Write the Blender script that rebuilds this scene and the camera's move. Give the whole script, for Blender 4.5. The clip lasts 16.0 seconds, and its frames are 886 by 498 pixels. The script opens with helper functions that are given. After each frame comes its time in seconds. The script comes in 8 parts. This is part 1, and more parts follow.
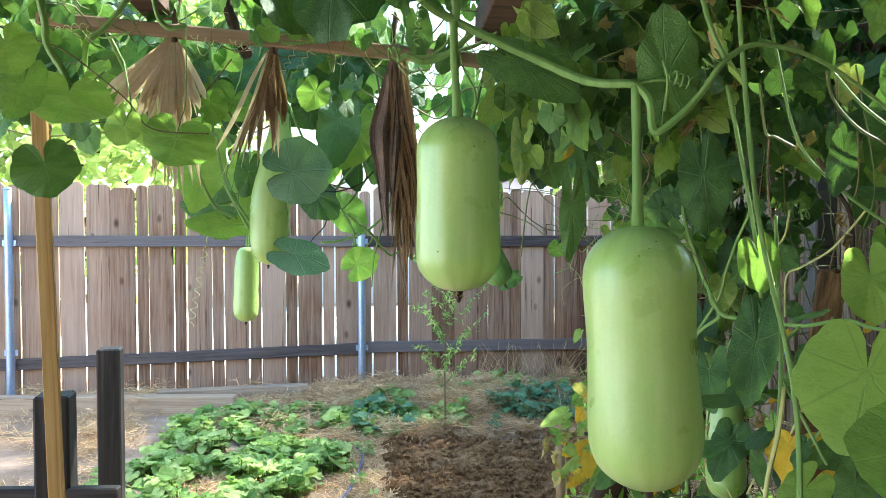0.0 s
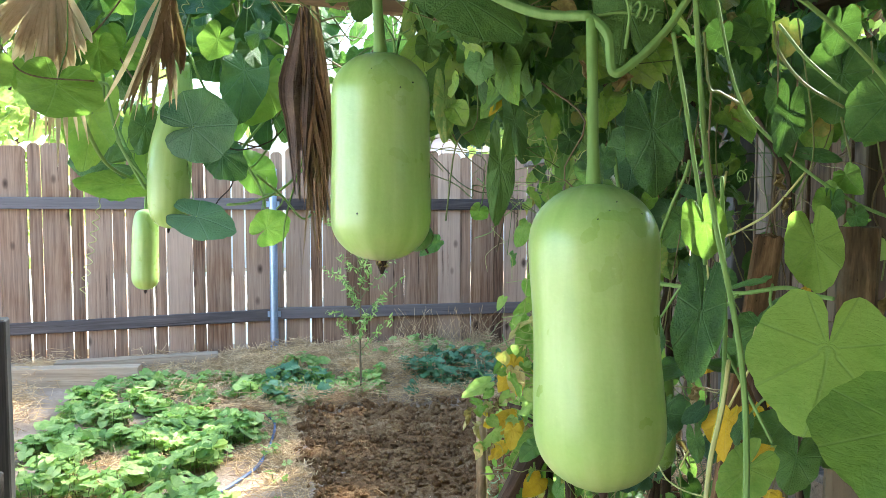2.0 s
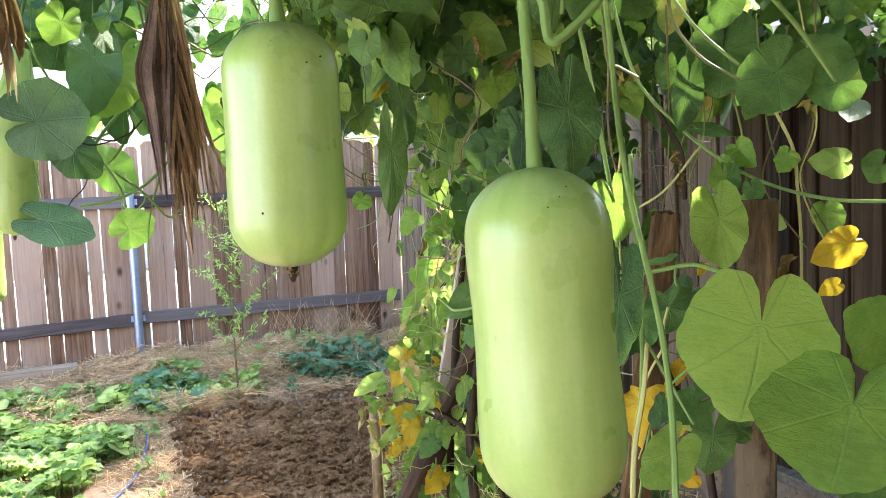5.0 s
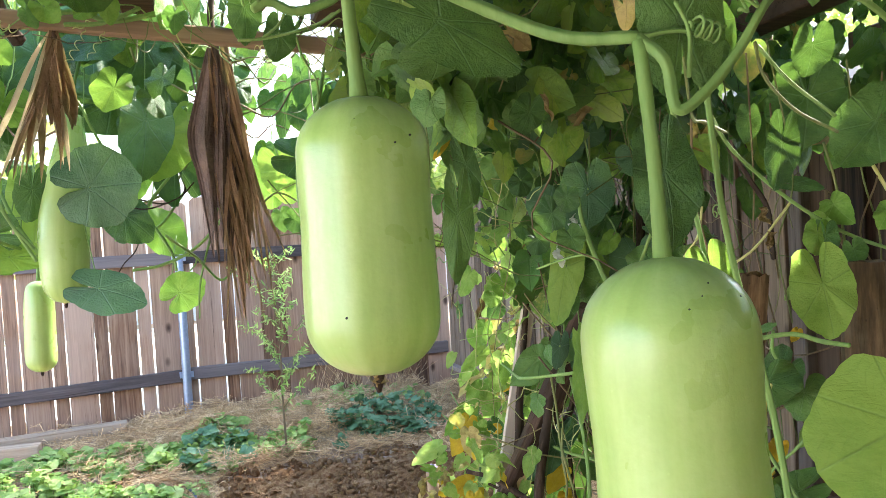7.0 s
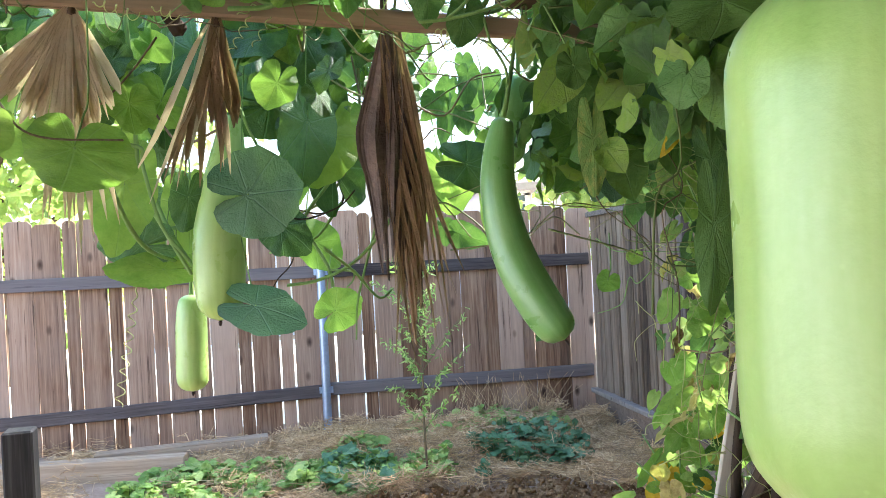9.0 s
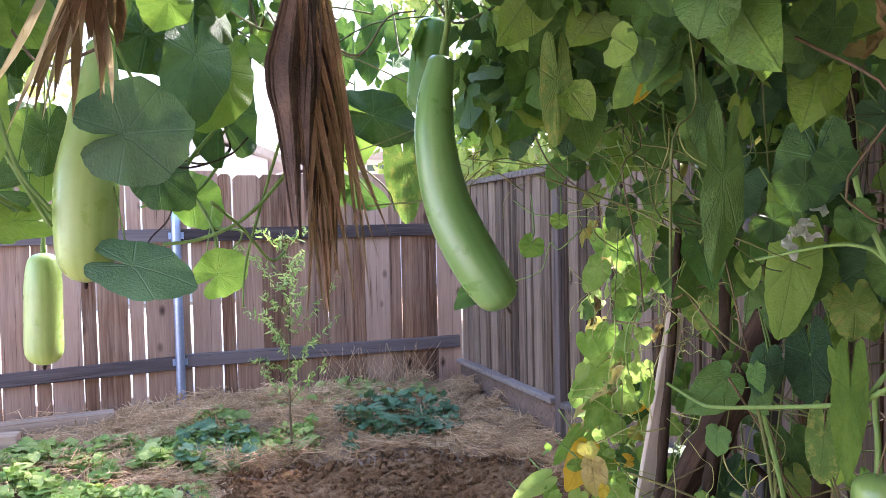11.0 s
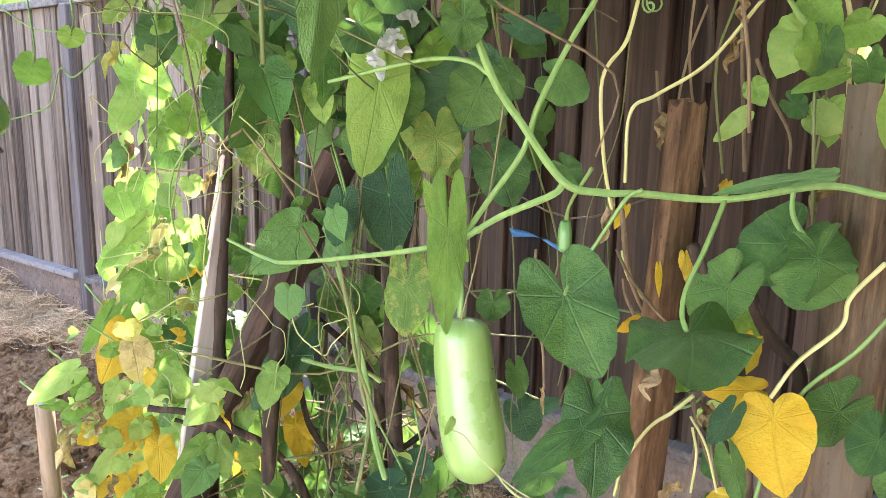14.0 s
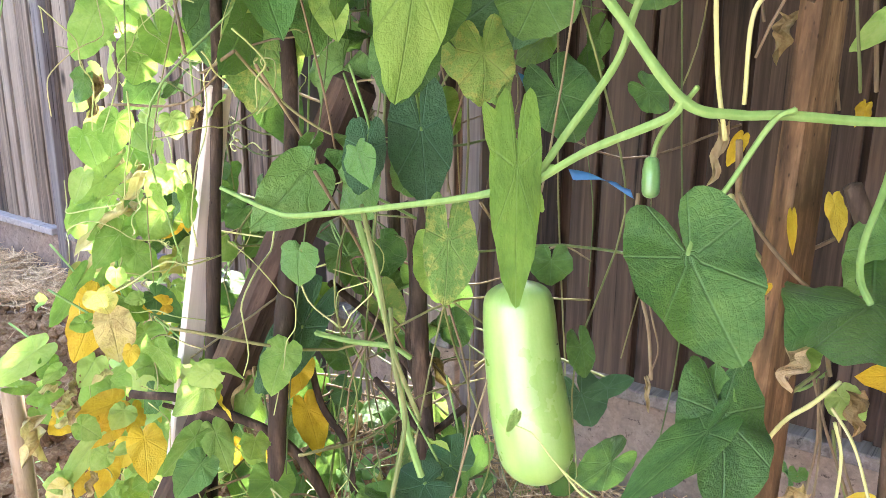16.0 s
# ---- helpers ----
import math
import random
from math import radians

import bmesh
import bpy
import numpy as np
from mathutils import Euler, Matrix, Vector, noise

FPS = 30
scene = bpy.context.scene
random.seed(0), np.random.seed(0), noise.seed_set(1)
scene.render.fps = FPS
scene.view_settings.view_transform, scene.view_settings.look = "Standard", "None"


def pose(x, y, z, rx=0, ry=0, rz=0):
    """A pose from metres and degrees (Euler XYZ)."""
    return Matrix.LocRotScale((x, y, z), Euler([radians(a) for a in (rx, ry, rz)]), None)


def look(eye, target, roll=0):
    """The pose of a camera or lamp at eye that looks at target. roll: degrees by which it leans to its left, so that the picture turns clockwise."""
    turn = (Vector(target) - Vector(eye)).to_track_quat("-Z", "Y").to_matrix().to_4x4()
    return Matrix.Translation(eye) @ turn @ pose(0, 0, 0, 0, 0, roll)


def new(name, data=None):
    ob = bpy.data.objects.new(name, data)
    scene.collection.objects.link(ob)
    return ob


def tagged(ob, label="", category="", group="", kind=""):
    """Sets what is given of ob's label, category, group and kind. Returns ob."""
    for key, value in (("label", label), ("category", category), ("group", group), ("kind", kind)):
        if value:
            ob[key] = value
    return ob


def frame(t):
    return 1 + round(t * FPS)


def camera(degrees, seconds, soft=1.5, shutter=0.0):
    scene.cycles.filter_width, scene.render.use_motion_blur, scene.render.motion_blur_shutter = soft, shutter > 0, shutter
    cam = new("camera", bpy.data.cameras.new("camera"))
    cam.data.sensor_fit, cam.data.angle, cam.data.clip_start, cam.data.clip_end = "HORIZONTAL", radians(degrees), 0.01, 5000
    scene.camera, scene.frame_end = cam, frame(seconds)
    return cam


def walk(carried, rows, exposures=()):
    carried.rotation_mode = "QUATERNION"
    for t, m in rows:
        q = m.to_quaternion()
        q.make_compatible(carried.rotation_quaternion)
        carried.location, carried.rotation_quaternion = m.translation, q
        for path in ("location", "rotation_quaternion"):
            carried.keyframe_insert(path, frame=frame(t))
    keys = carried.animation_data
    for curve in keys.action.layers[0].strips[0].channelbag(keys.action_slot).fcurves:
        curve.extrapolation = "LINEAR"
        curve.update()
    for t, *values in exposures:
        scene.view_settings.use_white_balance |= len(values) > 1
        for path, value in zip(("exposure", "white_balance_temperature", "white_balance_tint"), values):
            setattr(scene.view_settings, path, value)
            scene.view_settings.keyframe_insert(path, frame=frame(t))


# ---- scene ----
cam = camera(56.9, 16.0, soft=0.8)
PATH = [
    (0, (0.148, 0.329, 1.419), (0.302, 2.322, 1.367), -0.2),
    (0.5, (0.152, 0.366, 1.421), (0.337, 2.356, 1.35), -0.0),
    (1, (0.146, 0.383, 1.419), (0.35, 2.372, 1.357), -0.3),
    (1.5, (0.143, 0.42, 1.423), (0.411, 2.402, 1.362), -0.5),
    (2, (0.153, 0.459, 1.414), (0.513, 2.421, 1.273), 0.1),
    (2.5, (0.161, 0.484, 1.416), (0.622, 2.422, 1.243), 0.4),
    (3, (0.158, 0.523, 1.421), (0.724, 2.434, 1.252), -0.4),
    (3.5, (0.149, 0.569, 1.418), (0.794, 2.453, 1.232), -1.0),
    (3.7, (0.142, 0.576, 1.415), (0.805, 2.453, 1.217), -1.1),
    (5.8, (0.13, 0.55, 1.424), (0.785, 2.436, 1.297), -3.1),
    (6, (0.129, 0.567, 1.427), (0.778, 2.456, 1.319), -3.3),
    (6.5, (0.119, 0.61, 1.434), (0.729, 2.513, 1.356), -3.5),
    (7, (0.121, 0.654, 1.449), (0.7, 2.567, 1.386), -3.5),
    (7.5, (0.119, 0.723, 1.448), (0.593, 2.666, 1.397), -3.3),
    (8, (0.104, 0.809, 1.451), (0.386, 2.789, 1.429), -3.3),
    (8.2, (0.096, 0.836, 1.449), (0.322, 2.824, 1.431), -3.1),
    (10.3, (-0.029, 1.083, 1.455), (0.465, 3.021, 1.467), -2.1),
    (10.5, (-0.039, 1.098, 1.449), (0.49, 3.026, 1.439), -1.9),
    (11, (-0.032, 1.14, 1.429), (0.598, 3.036, 1.34), -1.2),
    (11.5, (-0.018, 1.207, 1.403), (0.723, 3.058, 1.256), -0.1),
    (12, (0.012, 1.281, 1.391), (0.929, 3.047, 1.19), 0.8),
    (12.5, (0.041, 1.331, 1.364), (1.18, 2.952, 1.092), 2.0),
    (13, (0.056, 1.365, 1.352), (1.413, 2.792, 1.003), 4.0),
    (13.5, (0.08, 1.386, 1.354), (1.58, 2.641, 0.935), 2.8),
    (14, (0.088, 1.388, 1.361), (1.602, 2.628, 0.945), 1.1),
    (14.5, (0.094, 1.39, 1.364), (1.6, 2.637, 0.941), 0.2),
    (15, (0.12, 1.429, 1.343), (1.611, 2.667, 0.847), -0.5),
    (15.5, (0.143, 1.47, 1.325), (1.645, 2.675, 0.782), -0.1),
    (16, (0.207, 1.568, 1.314), (1.718, 2.764, 0.779), 0.5),
]
EXPOSURE = [(0.0, 2.78, 6000, 2), (1.5, 2.9, 6000, 2), (2.5, 3.02, 6150, 4), (3.5, 3.18, 6350, 12), (6.5, 3.16, 6500, 15), (8.0, 2.96, 6300, 8), (10.5, 2.64, 6050, 24), (11.5, 3.0, 6250, 34), (12.5, 3.5, 6250, 31), (13.5, 3.95, 6250, 24), (14.5, 3.95, 6300, 23), (15.3, 4.0, 6300, 23), (16.0, 4.14, 6300, 23)]
walk(cam, [(t, look(eye, target, roll)) for t, eye, target, roll in PATH], EXPOSURE)

# ---- world, sun and exposure ----
SUN_ELEVATION, SUN_AZIMUTH = radians(43), radians(55)   # azimuth from +y towards +x
world = bpy.data.worlds.new("sky")
scene.world = world
world.use_nodes = True
sky = world.node_tree.nodes.new("ShaderNodeTexSky")
sky.sky_type, sky.sun_disc = "NISHITA", False
sky.sun_elevation, sky.sun_rotation = SUN_ELEVATION, SUN_AZIMUTH
world.node_tree.links.new(sky.outputs[0], world.node_tree.nodes["Background"].inputs[0])
world.node_tree.nodes["Background"].inputs[1].default_value = 0.15
sun = new("sun", bpy.data.lights.new("sun", "SUN"))
sun.data.energy, sun.data.angle, sun.data.color = 4.5, radians(1.2), (1.0, 0.95, 0.87)
toward_sun = Vector((math.sin(SUN_AZIMUTH) * math.cos(SUN_ELEVATION), math.cos(SUN_AZIMUTH) * math.cos(SUN_ELEVATION), math.sin(SUN_ELEVATION)))
sun.matrix_world = look(toward_sun * 20, (0, 0, 0))

rng = np.random.default_rng(7)
ri = random.Random(11)


# ---- material helpers ----
def material(name, rough=0.6, spec=0.4):
    m = bpy.data.materials.new(name)
    m.use_nodes = True
    b = m.node_tree.nodes["Principled BSDF"]
    b.inputs["Roughness"].default_value = rough
    b.inputs["Specular IOR Level"].default_value = spec
    return m, m.node_tree, b


def put(nt, value, socket):
    if hasattr(value, "node"):
        nt.links.new(value, socket)
    else:
        socket.default_value = value


def coords(nt, scale=(1, 1, 1), shift=True):
    tc = nt.nodes.new("ShaderNodeTexCoord")
    mp = nt.nodes.new("ShaderNodeMapping")
    mp.inputs["Scale"].default_value = scale
    nt.links.new(tc.outputs["Object"], mp.inputs["Vector"])
    if shift:
        oi = nt.nodes.new("ShaderNodeObjectInfo")
        mu = calc(nt, "MULTIPLY", oi.outputs["Random"], 37.0)
        nt.links.new(mu, mp.inputs["Location"])
    return mp.outputs[0]


def calc(nt, op, a, b=0.0):
    n = nt.nodes.new("ShaderNodeMath")
    n.operation = op
    put(nt, a, n.inputs[0])
    put(nt, b, n.inputs[1])
    return n.outputs[0]


def grain(nt, vec, scale, detail=4.0, rough=0.55, distort=0.0):
    n = nt.nodes.new("ShaderNodeTexNoise")
    n.inputs["Scale"].default_value, n.inputs["Detail"].default_value = scale, detail
    n.inputs["Roughness"].default_value, n.inputs["Distortion"].default_value = rough, distort
    nt.links.new(vec, n.inputs["Vector"])
    return n.outputs[0]


def cells(nt, vec, scale, feature="F1"):
    n = nt.nodes.new("ShaderNodeTexVoronoi")
    n.feature = feature
    n.inputs["Scale"].default_value = scale
    nt.links.new(vec, n.inputs["Vector"])
    return n.outputs["Distance"]


def ramp(nt, fac, stops):
    n = nt.nodes.new("ShaderNodeValToRGB")
    while len(n.color_ramp.elements) < len(stops):
        n.color_ramp.elements.new(0.5)
    for e, (p, c) in zip(n.color_ramp.elements, stops):
        e.position = p
        e.color = (c, c, c, 1) if isinstance(c, (int, float)) else (*c, 1)
    put(nt, fac, n.inputs[0])
    return n.outputs[0]


def blend(nt, fac, a, b, mode="MIX"):
    n = nt.nodes.new("ShaderNodeMix")
    n.data_type, n.blend_type = "RGBA", mode
    put(nt, fac, n.inputs["Factor"])
    put(nt, (*a, 1) if isinstance(a, tuple) else a, n.inputs["A"])
    put(nt, (*b, 1) if isinstance(b, tuple) else b, n.inputs["B"])
    return n.outputs["Result"]


def relief(nt, b, height, strength=0.4, distance=0.004):
    n = nt.nodes.new("ShaderNodeBump")
    n.inputs["Strength"].default_value, n.inputs["Distance"].default_value = strength, distance
    nt.links.new(height, n.inputs["Height"])
    nt.links.new(n.outputs[0], b.inputs["Normal"])


def chance(nt, island=False):
    if island:
        return nt.nodes.new("ShaderNodeNewGeometry").outputs["Random Per Island"]
    return nt.nodes.new("ShaderNodeObjectInfo").outputs["Random"]


def wood(name, dark, mid, light, grey, axis="z", grey_amount=0.5, rough=0.85, knots=True):
    """Weathered sawn softwood with grain along one axis, knots and grey patches."""
    m, nt, b = material(name, rough, 0.25)
    s = {"x": (1.2, 30, 30), "y": (30, 1.2, 30), "z": (30, 30, 1.2)}[axis]
    vec = coords(nt, s)
    g = calc(nt, "ADD", calc(nt, "MULTIPLY", grain(nt, vec, 0.9, 4, 0.6, 0.8), 0.55), calc(nt, "MULTIPLY", grain(nt, vec, 3.2, 6, 0.6, 0.6), 0.45))
    big = grain(nt, coords(nt), 2.6, 3, 0.5)
    col = ramp(nt, g, [(0.38, dark), (0.5, mid), (0.62, light)])
    col = blend(nt, ramp(nt, chance(nt), [(0.0, 0.0), (1.0, 1.0)]), col, blend(nt, 0.55, col, mid))
    g2 = calc(nt, "ADD", calc(nt, "MULTIPLY", big, 0.9), calc(nt, "MULTIPLY", chance(nt), 0.5))
    col = blend(nt, ramp(nt, g2, [(0.45, 0.0), (0.95, grey_amount)]), col, blend(nt, 0.5, ramp(nt, g, [(0.3, tuple(c * 0.55 for c in grey)), (0.7, grey)]), grey))
    tone = calc(nt, "ADD", calc(nt, "MULTIPLY", chance(nt), 0.65), 0.58)
    tn = nt.nodes.new("ShaderNodeMix")
    tn.data_type, tn.blend_type = "RGBA", "MULTIPLY"
    tn.inputs["Factor"].default_value = 1.0
    nt.links.new(col, tn.inputs["A"])
    nt.links.new(tone, tn.inputs["B"])
    col = tn.outputs["Result"]
    split = grain(nt, coords(nt, {"x": (0.8, 42, 42), "y": (42, 0.8, 42), "z": (42, 42, 0.8)}[axis]), 1.0, 6, 0.7, 0.3)
    col = blend(nt, ramp(nt, split, [(0.33, 0.9), (0.41, 0.0)]), col, tuple(c * 0.3 for c in dark))
    if knots:
        ks = {"x": (3.0, 5.5, 5.5), "y": (5.5, 3.0, 5.5), "z": (5.5, 5.5, 3.0)}[axis]
        k = cells(nt, coords(nt, ks), 1.0)
        col = blend(nt, ramp(nt, k, [(0.05, 0.9), (0.10, 0.5), (0.15, 0.0)]), col, tuple(c * 0.28 for c in dark))
    nt.links.new(col, b.inputs["Base Color"])
    relief(nt, b, g, 0.5, 0.003)
    return m


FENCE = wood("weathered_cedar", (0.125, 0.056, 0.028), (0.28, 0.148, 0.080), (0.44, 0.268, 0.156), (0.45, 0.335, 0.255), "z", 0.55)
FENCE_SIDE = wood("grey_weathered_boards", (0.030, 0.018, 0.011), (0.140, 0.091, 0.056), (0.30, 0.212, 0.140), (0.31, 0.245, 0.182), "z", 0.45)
# darker, browner copy of the side boards; the vine roof's shade is in its colour
FENCE_SHADED = wood("shaded_brown_boards", (0.012, 0.007, 0.005), (0.050, 0.029, 0.018), (0.118, 0.072, 0.046), (0.105, 0.076, 0.056), "z", 0.4)
RAIL = wood("weathered_rail", (0.045, 0.030, 0.026), (0.105, 0.078, 0.068), (0.18, 0.142, 0.122), (0.16, 0.135, 0.128), "x", 0.7)
CAP = wood("cap_board", (0.11, 0.085, 0.068), (0.23, 0.185, 0.15), (0.36, 0.30, 0.25), (0.33, 0.29, 0.255), "y", 0.6)
KICK = wood("kick_board", (0.10, 0.06, 0.04), (0.22, 0.14, 0.09), (0.34, 0.24, 0.17), (0.28, 0.24, 0.20), "y", 0.5)
TIMBER = wood("bed_timber", (0.28, 0.175, 0.10), (0.46, 0.32, 0.20), (0.60, 0.45, 0.30), (0.52, 0.42, 0.32), "x", 0.4)
DARKPOST = wood("dark_stained_post", (0.022, 0.018, 0.016), (0.05, 0.042, 0.038), (0.095, 0.083, 0.075), (0.085, 0.08, 0.078), "z", 0.5, 0.7, False)
DARKRAIL = wood("dark_stained_rail", (0.022, 0.018, 0.016), (0.05, 0.042, 0.038), (0.095, 0.083, 0.075), (0.085, 0.08, 0.078), "x", 0.5, 0.7, False)
YELLOW_LATH = wood("yellow_lath", (0.42, 0.22, 0.06), (0.60, 0.35, 0.11), (0.70, 0.45, 0.17), (0.62, 0.40, 0.16), "z", 0.3, 0.6)
BEAM = wood("beam_wood", (0.10, 0.052, 0.030), (0.21, 0.120, 0.066), (0.33, 0.20, 0.115), (0.34, 0.25, 0.16), "x", 0.6, 0.85)
JOIST = wood("joist_wood", (0.05, 0.028, 0.018), (0.10, 0.055, 0.035), (0.16, 0.095, 0.06), (0.14, 0.1, 0.08), "y", 0.4, 0.85)


def bark_material(name, dark, mid, light, patch):
    """Dry bark and bare wood: lengthwise streaks, grey weathered patches and dark pits."""
    m, nt, b = material(name, 0.85, 0.25)
    vec = coords(nt, (26, 26, 3.5))
    streak = calc(nt, "ADD", calc(nt, "MULTIPLY", grain(nt, vec, 1.2, 5, 0.65, 0.7), 0.6), calc(nt, "MULTIPLY", grain(nt, vec, 5.0, 5, 0.65), 0.4))
    col = ramp(nt, streak, [(0.36, dark), (0.5, mid), (0.63, light)])
    blot = grain(nt, coords(nt, (1, 1, 0.6)), 13.0, 5, 0.65)
    col = blend(nt, ramp(nt, blot, [(0.46, 0.0), (0.58, 0.8)]), col, patch)
    pit = cells(nt, coords(nt, (1, 1, 0.45)), 110.0)
    col = blend(nt, ramp(nt, pit, [(0.05, 0.7), (0.12, 0.0)]), col, tuple(c * 0.4 for c in dark))
    nt.links.new(col, b.inputs["Base Color"])
    relief(nt, b, calc(nt, "ADD", streak, calc(nt, "MULTIPLY", blot, 0.4)), 0.7, 0.005)
    return m


STICK = bark_material("bare_stick", (0.043, 0.024, 0.012), (0.138, 0.078, 0.035), (0.290, 0.175, 0.085), (0.087, 0.050, 0.022))
POLE = bark_material("dark_pole", (0.022, 0.013, 0.009), (0.060, 0.036, 0.024), (0.115, 0.074, 0.05), (0.05, 0.034, 0.024))
STAKE = bark_material("tan_stake", (0.10, 0.065, 0.035), (0.26, 0.18, 0.10), (0.42, 0.31, 0.19), (0.30, 0.23, 0.15))
STICK_GREY = bark_material("weathered_stick", (0.039, 0.026, 0.014), (0.105, 0.070, 0.037), (0.224, 0.151, 0.080), (0.140, 0.115, 0.075))
PALE_LATH = wood("pale_lath", (0.42, 0.34, 0.25), (0.58, 0.50, 0.40), (0.70, 0.63, 0.53), (0.55, 0.50, 0.45), "z", 0.4, 0.75, False)
BARK = wood("bark_brown", (0.05, 0.028, 0.018), (0.12, 0.07, 0.042), (0.20, 0.13, 0.085), (0.18, 0.14, 0.11), "z", 0.4, 0.9, False)


def plain(name, colour, rough=0.5, metal=0.0, vary=0.25, scale=30.0, spec=0.4):
    """A painted, metal or plastic surface with slight blotches and fine unevenness."""
    m, nt, b = material(name, rough, spec)
    b.inputs["Metallic"].default_value = metal
    vec = coords(nt)
    n = calc(nt, "ADD", calc(nt, "MULTIPLY", grain(nt, vec, scale, 5), 0.5), calc(nt, "MULTIPLY", grain(nt, vec, scale * 0.12, 3), 0.5))
    lo, hi = tuple(c * (1 - vary) for c in colour), tuple(min(1, c * (1 + vary)) for c in colour)
    nt.links.new(ramp(nt, n, [(0.3, lo), (0.7, hi)]), b.inputs["Base Color"])
    relief(nt, b, n, 0.15, 0.002)
    return m


STAKE_TOP = plain("faded_purple_paint", (0.24, 0.20, 0.28), 0.8, 0, 0.3, 90)
STEEL = plain("galvanised_steel", (0.38, 0.47, 0.62), 0.38, 0.75, 0.2, 60)


def leaf_material(name, colours, vein, rough=0.45, through_light=0.32, island=False, wear=0.0, wear_colour=(0.30, 0.24, 0.05)):
    """A thin leaf: radial veins from its stalk, mottling, one tone a leaf, and light coming through."""
    m, nt, b = material(name, rough, 0.42)
    uv = nt.nodes.new("ShaderNodeUVMap")
    sep = nt.nodes.new("ShaderNodeSeparateXYZ")
    nt.links.new(uv.outputs[0], sep.inputs[0])
    u, r = sep.outputs[0], sep.outputs[1]
    turn = calc(nt, "MULTIPLY", u, 7.0)
    off = calc(nt, "ABSOLUTE", calc(nt, "SUBTRACT", calc(nt, "FRACT", turn), 0.5))
    arc = calc(nt, "MULTIPLY", off, r)
    main = ramp(nt, arc, [(0.004, 1.0), (0.026, 0.0)])
    side = calc(nt, "FRACT", calc(nt, "ADD", calc(nt, "MULTIPLY", r, 7.0), calc(nt, "MULTIPLY", off, 5.0)))
    minor = ramp(nt, calc(nt, "ABSOLUTE", calc(nt, "SUBTRACT", side, 0.5)), [(0.02, 0.5), (0.10, 0.0)])
    veins = calc(nt, "MAXIMUM", main, calc(nt, "MULTIPLY", minor, 0.28))
    vec = coords(nt, shift=not island)
    mott = grain(nt, vec, 11.0 if not island else 60.0, 7, 0.7)
    rnd = chance(nt, island)
    tone = calc(nt, "ADD", calc(nt, "MULTIPLY", mott, 0.75), calc(nt, "MULTIPLY", calc(nt, "SUBTRACT", rnd, 0.25), 0.6))
    broad = grain(nt, vec, 2.3 if not island else 14.0, 3, 0.5)
    tone = calc(nt, "ADD", tone, calc(nt, "MULTIPLY", calc(nt, "SUBTRACT", broad, 0.5), 0.9))
    n = len(colours)
    col = ramp(nt, tone, [(0.15 + 0.7 * i / max(1, n - 1), c) for i, c in enumerate(colours)])
    if wear:
        w = calc(nt, "ADD", grain(nt, vec, 4.5 if not island else 30.0, 5, 0.7), calc(nt, "MULTIPLY", r, 0.12))
        col = blend(nt, ramp(nt, w, [(0.62 - wear * 0.2, 0.0), (0.72 - wear * 0.1, 1.0)]), col, wear_colour)
    col = blend(nt, calc(nt, "MULTIPLY", veins, 0.36), col, vein)
    nibble = grain(nt, vec, 34.0 if not island else 90.0, 4, 0.6)
    col = blend(nt, ramp(nt, nibble, [(0.70, 0.0), (0.76, 0.75)]), col, (0.30, 0.21, 0.07))
    nt.links.new(col, b.inputs["Base Color"])
    pucker = grain(nt, vec, 26.0 if not island else 120.0, 3, 0.6)
    relief(nt, b, calc(nt, "SUBTRACT", calc(nt, "ADD", calc(nt, "MULTIPLY", mott, 0.6), pucker), calc(nt, "ADD", calc(nt, "MULTIPLY", main, 0.7), calc(nt, "MULTIPLY", minor, 0.3))), 0.6, 0.005)
    tr = nt.nodes.new("ShaderNodeBsdfTranslucent")
    warm = blend(nt, 0.25, col, (0.30, 0.52, 0.06), "MIX")
    nt.links.new(warm, tr.inputs["Color"])
    mx = nt.nodes.new("ShaderNodeMixShader")
    mx.inputs[0].default_value = through_light
    nt.links.new(b.outputs[0], mx.inputs[1])
    nt.links.new(tr.outputs[0], mx.inputs[2])
    nt.links.new(mx.outputs[0], nt.nodes["Material Output"].inputs["Surface"])
    return m


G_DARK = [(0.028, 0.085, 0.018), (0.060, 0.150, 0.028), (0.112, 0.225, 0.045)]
# brighter, yellower green; sun coming through the blades is in this colour
G_BRIGHT = [(0.125, 0.25, 0.034), (0.21, 0.37, 0.054), (0.32, 0.48, 0.085)]
G_OLIVE = [(0.10, 0.21, 0.042), (0.17, 0.31, 0.060), (0.25, 0.38, 0.08)]
G_BLUE_SHADED = [(0.022, 0.075, 0.024), (0.036, 0.106, 0.036), (0.056, 0.142, 0.050)]
G_BEAN = [(0.042, 0.125, 0.028), (0.086, 0.21, 0.043), (0.15, 0.30, 0.066)]
YELLOWS = [(0.58, 0.33, 0.014), (0.72, 0.47, 0.020), (0.78, 0.57, 0.055)]
DRIES = [(0.20, 0.11, 0.04), (0.36, 0.24, 0.10), (0.50, 0.38, 0.20)]
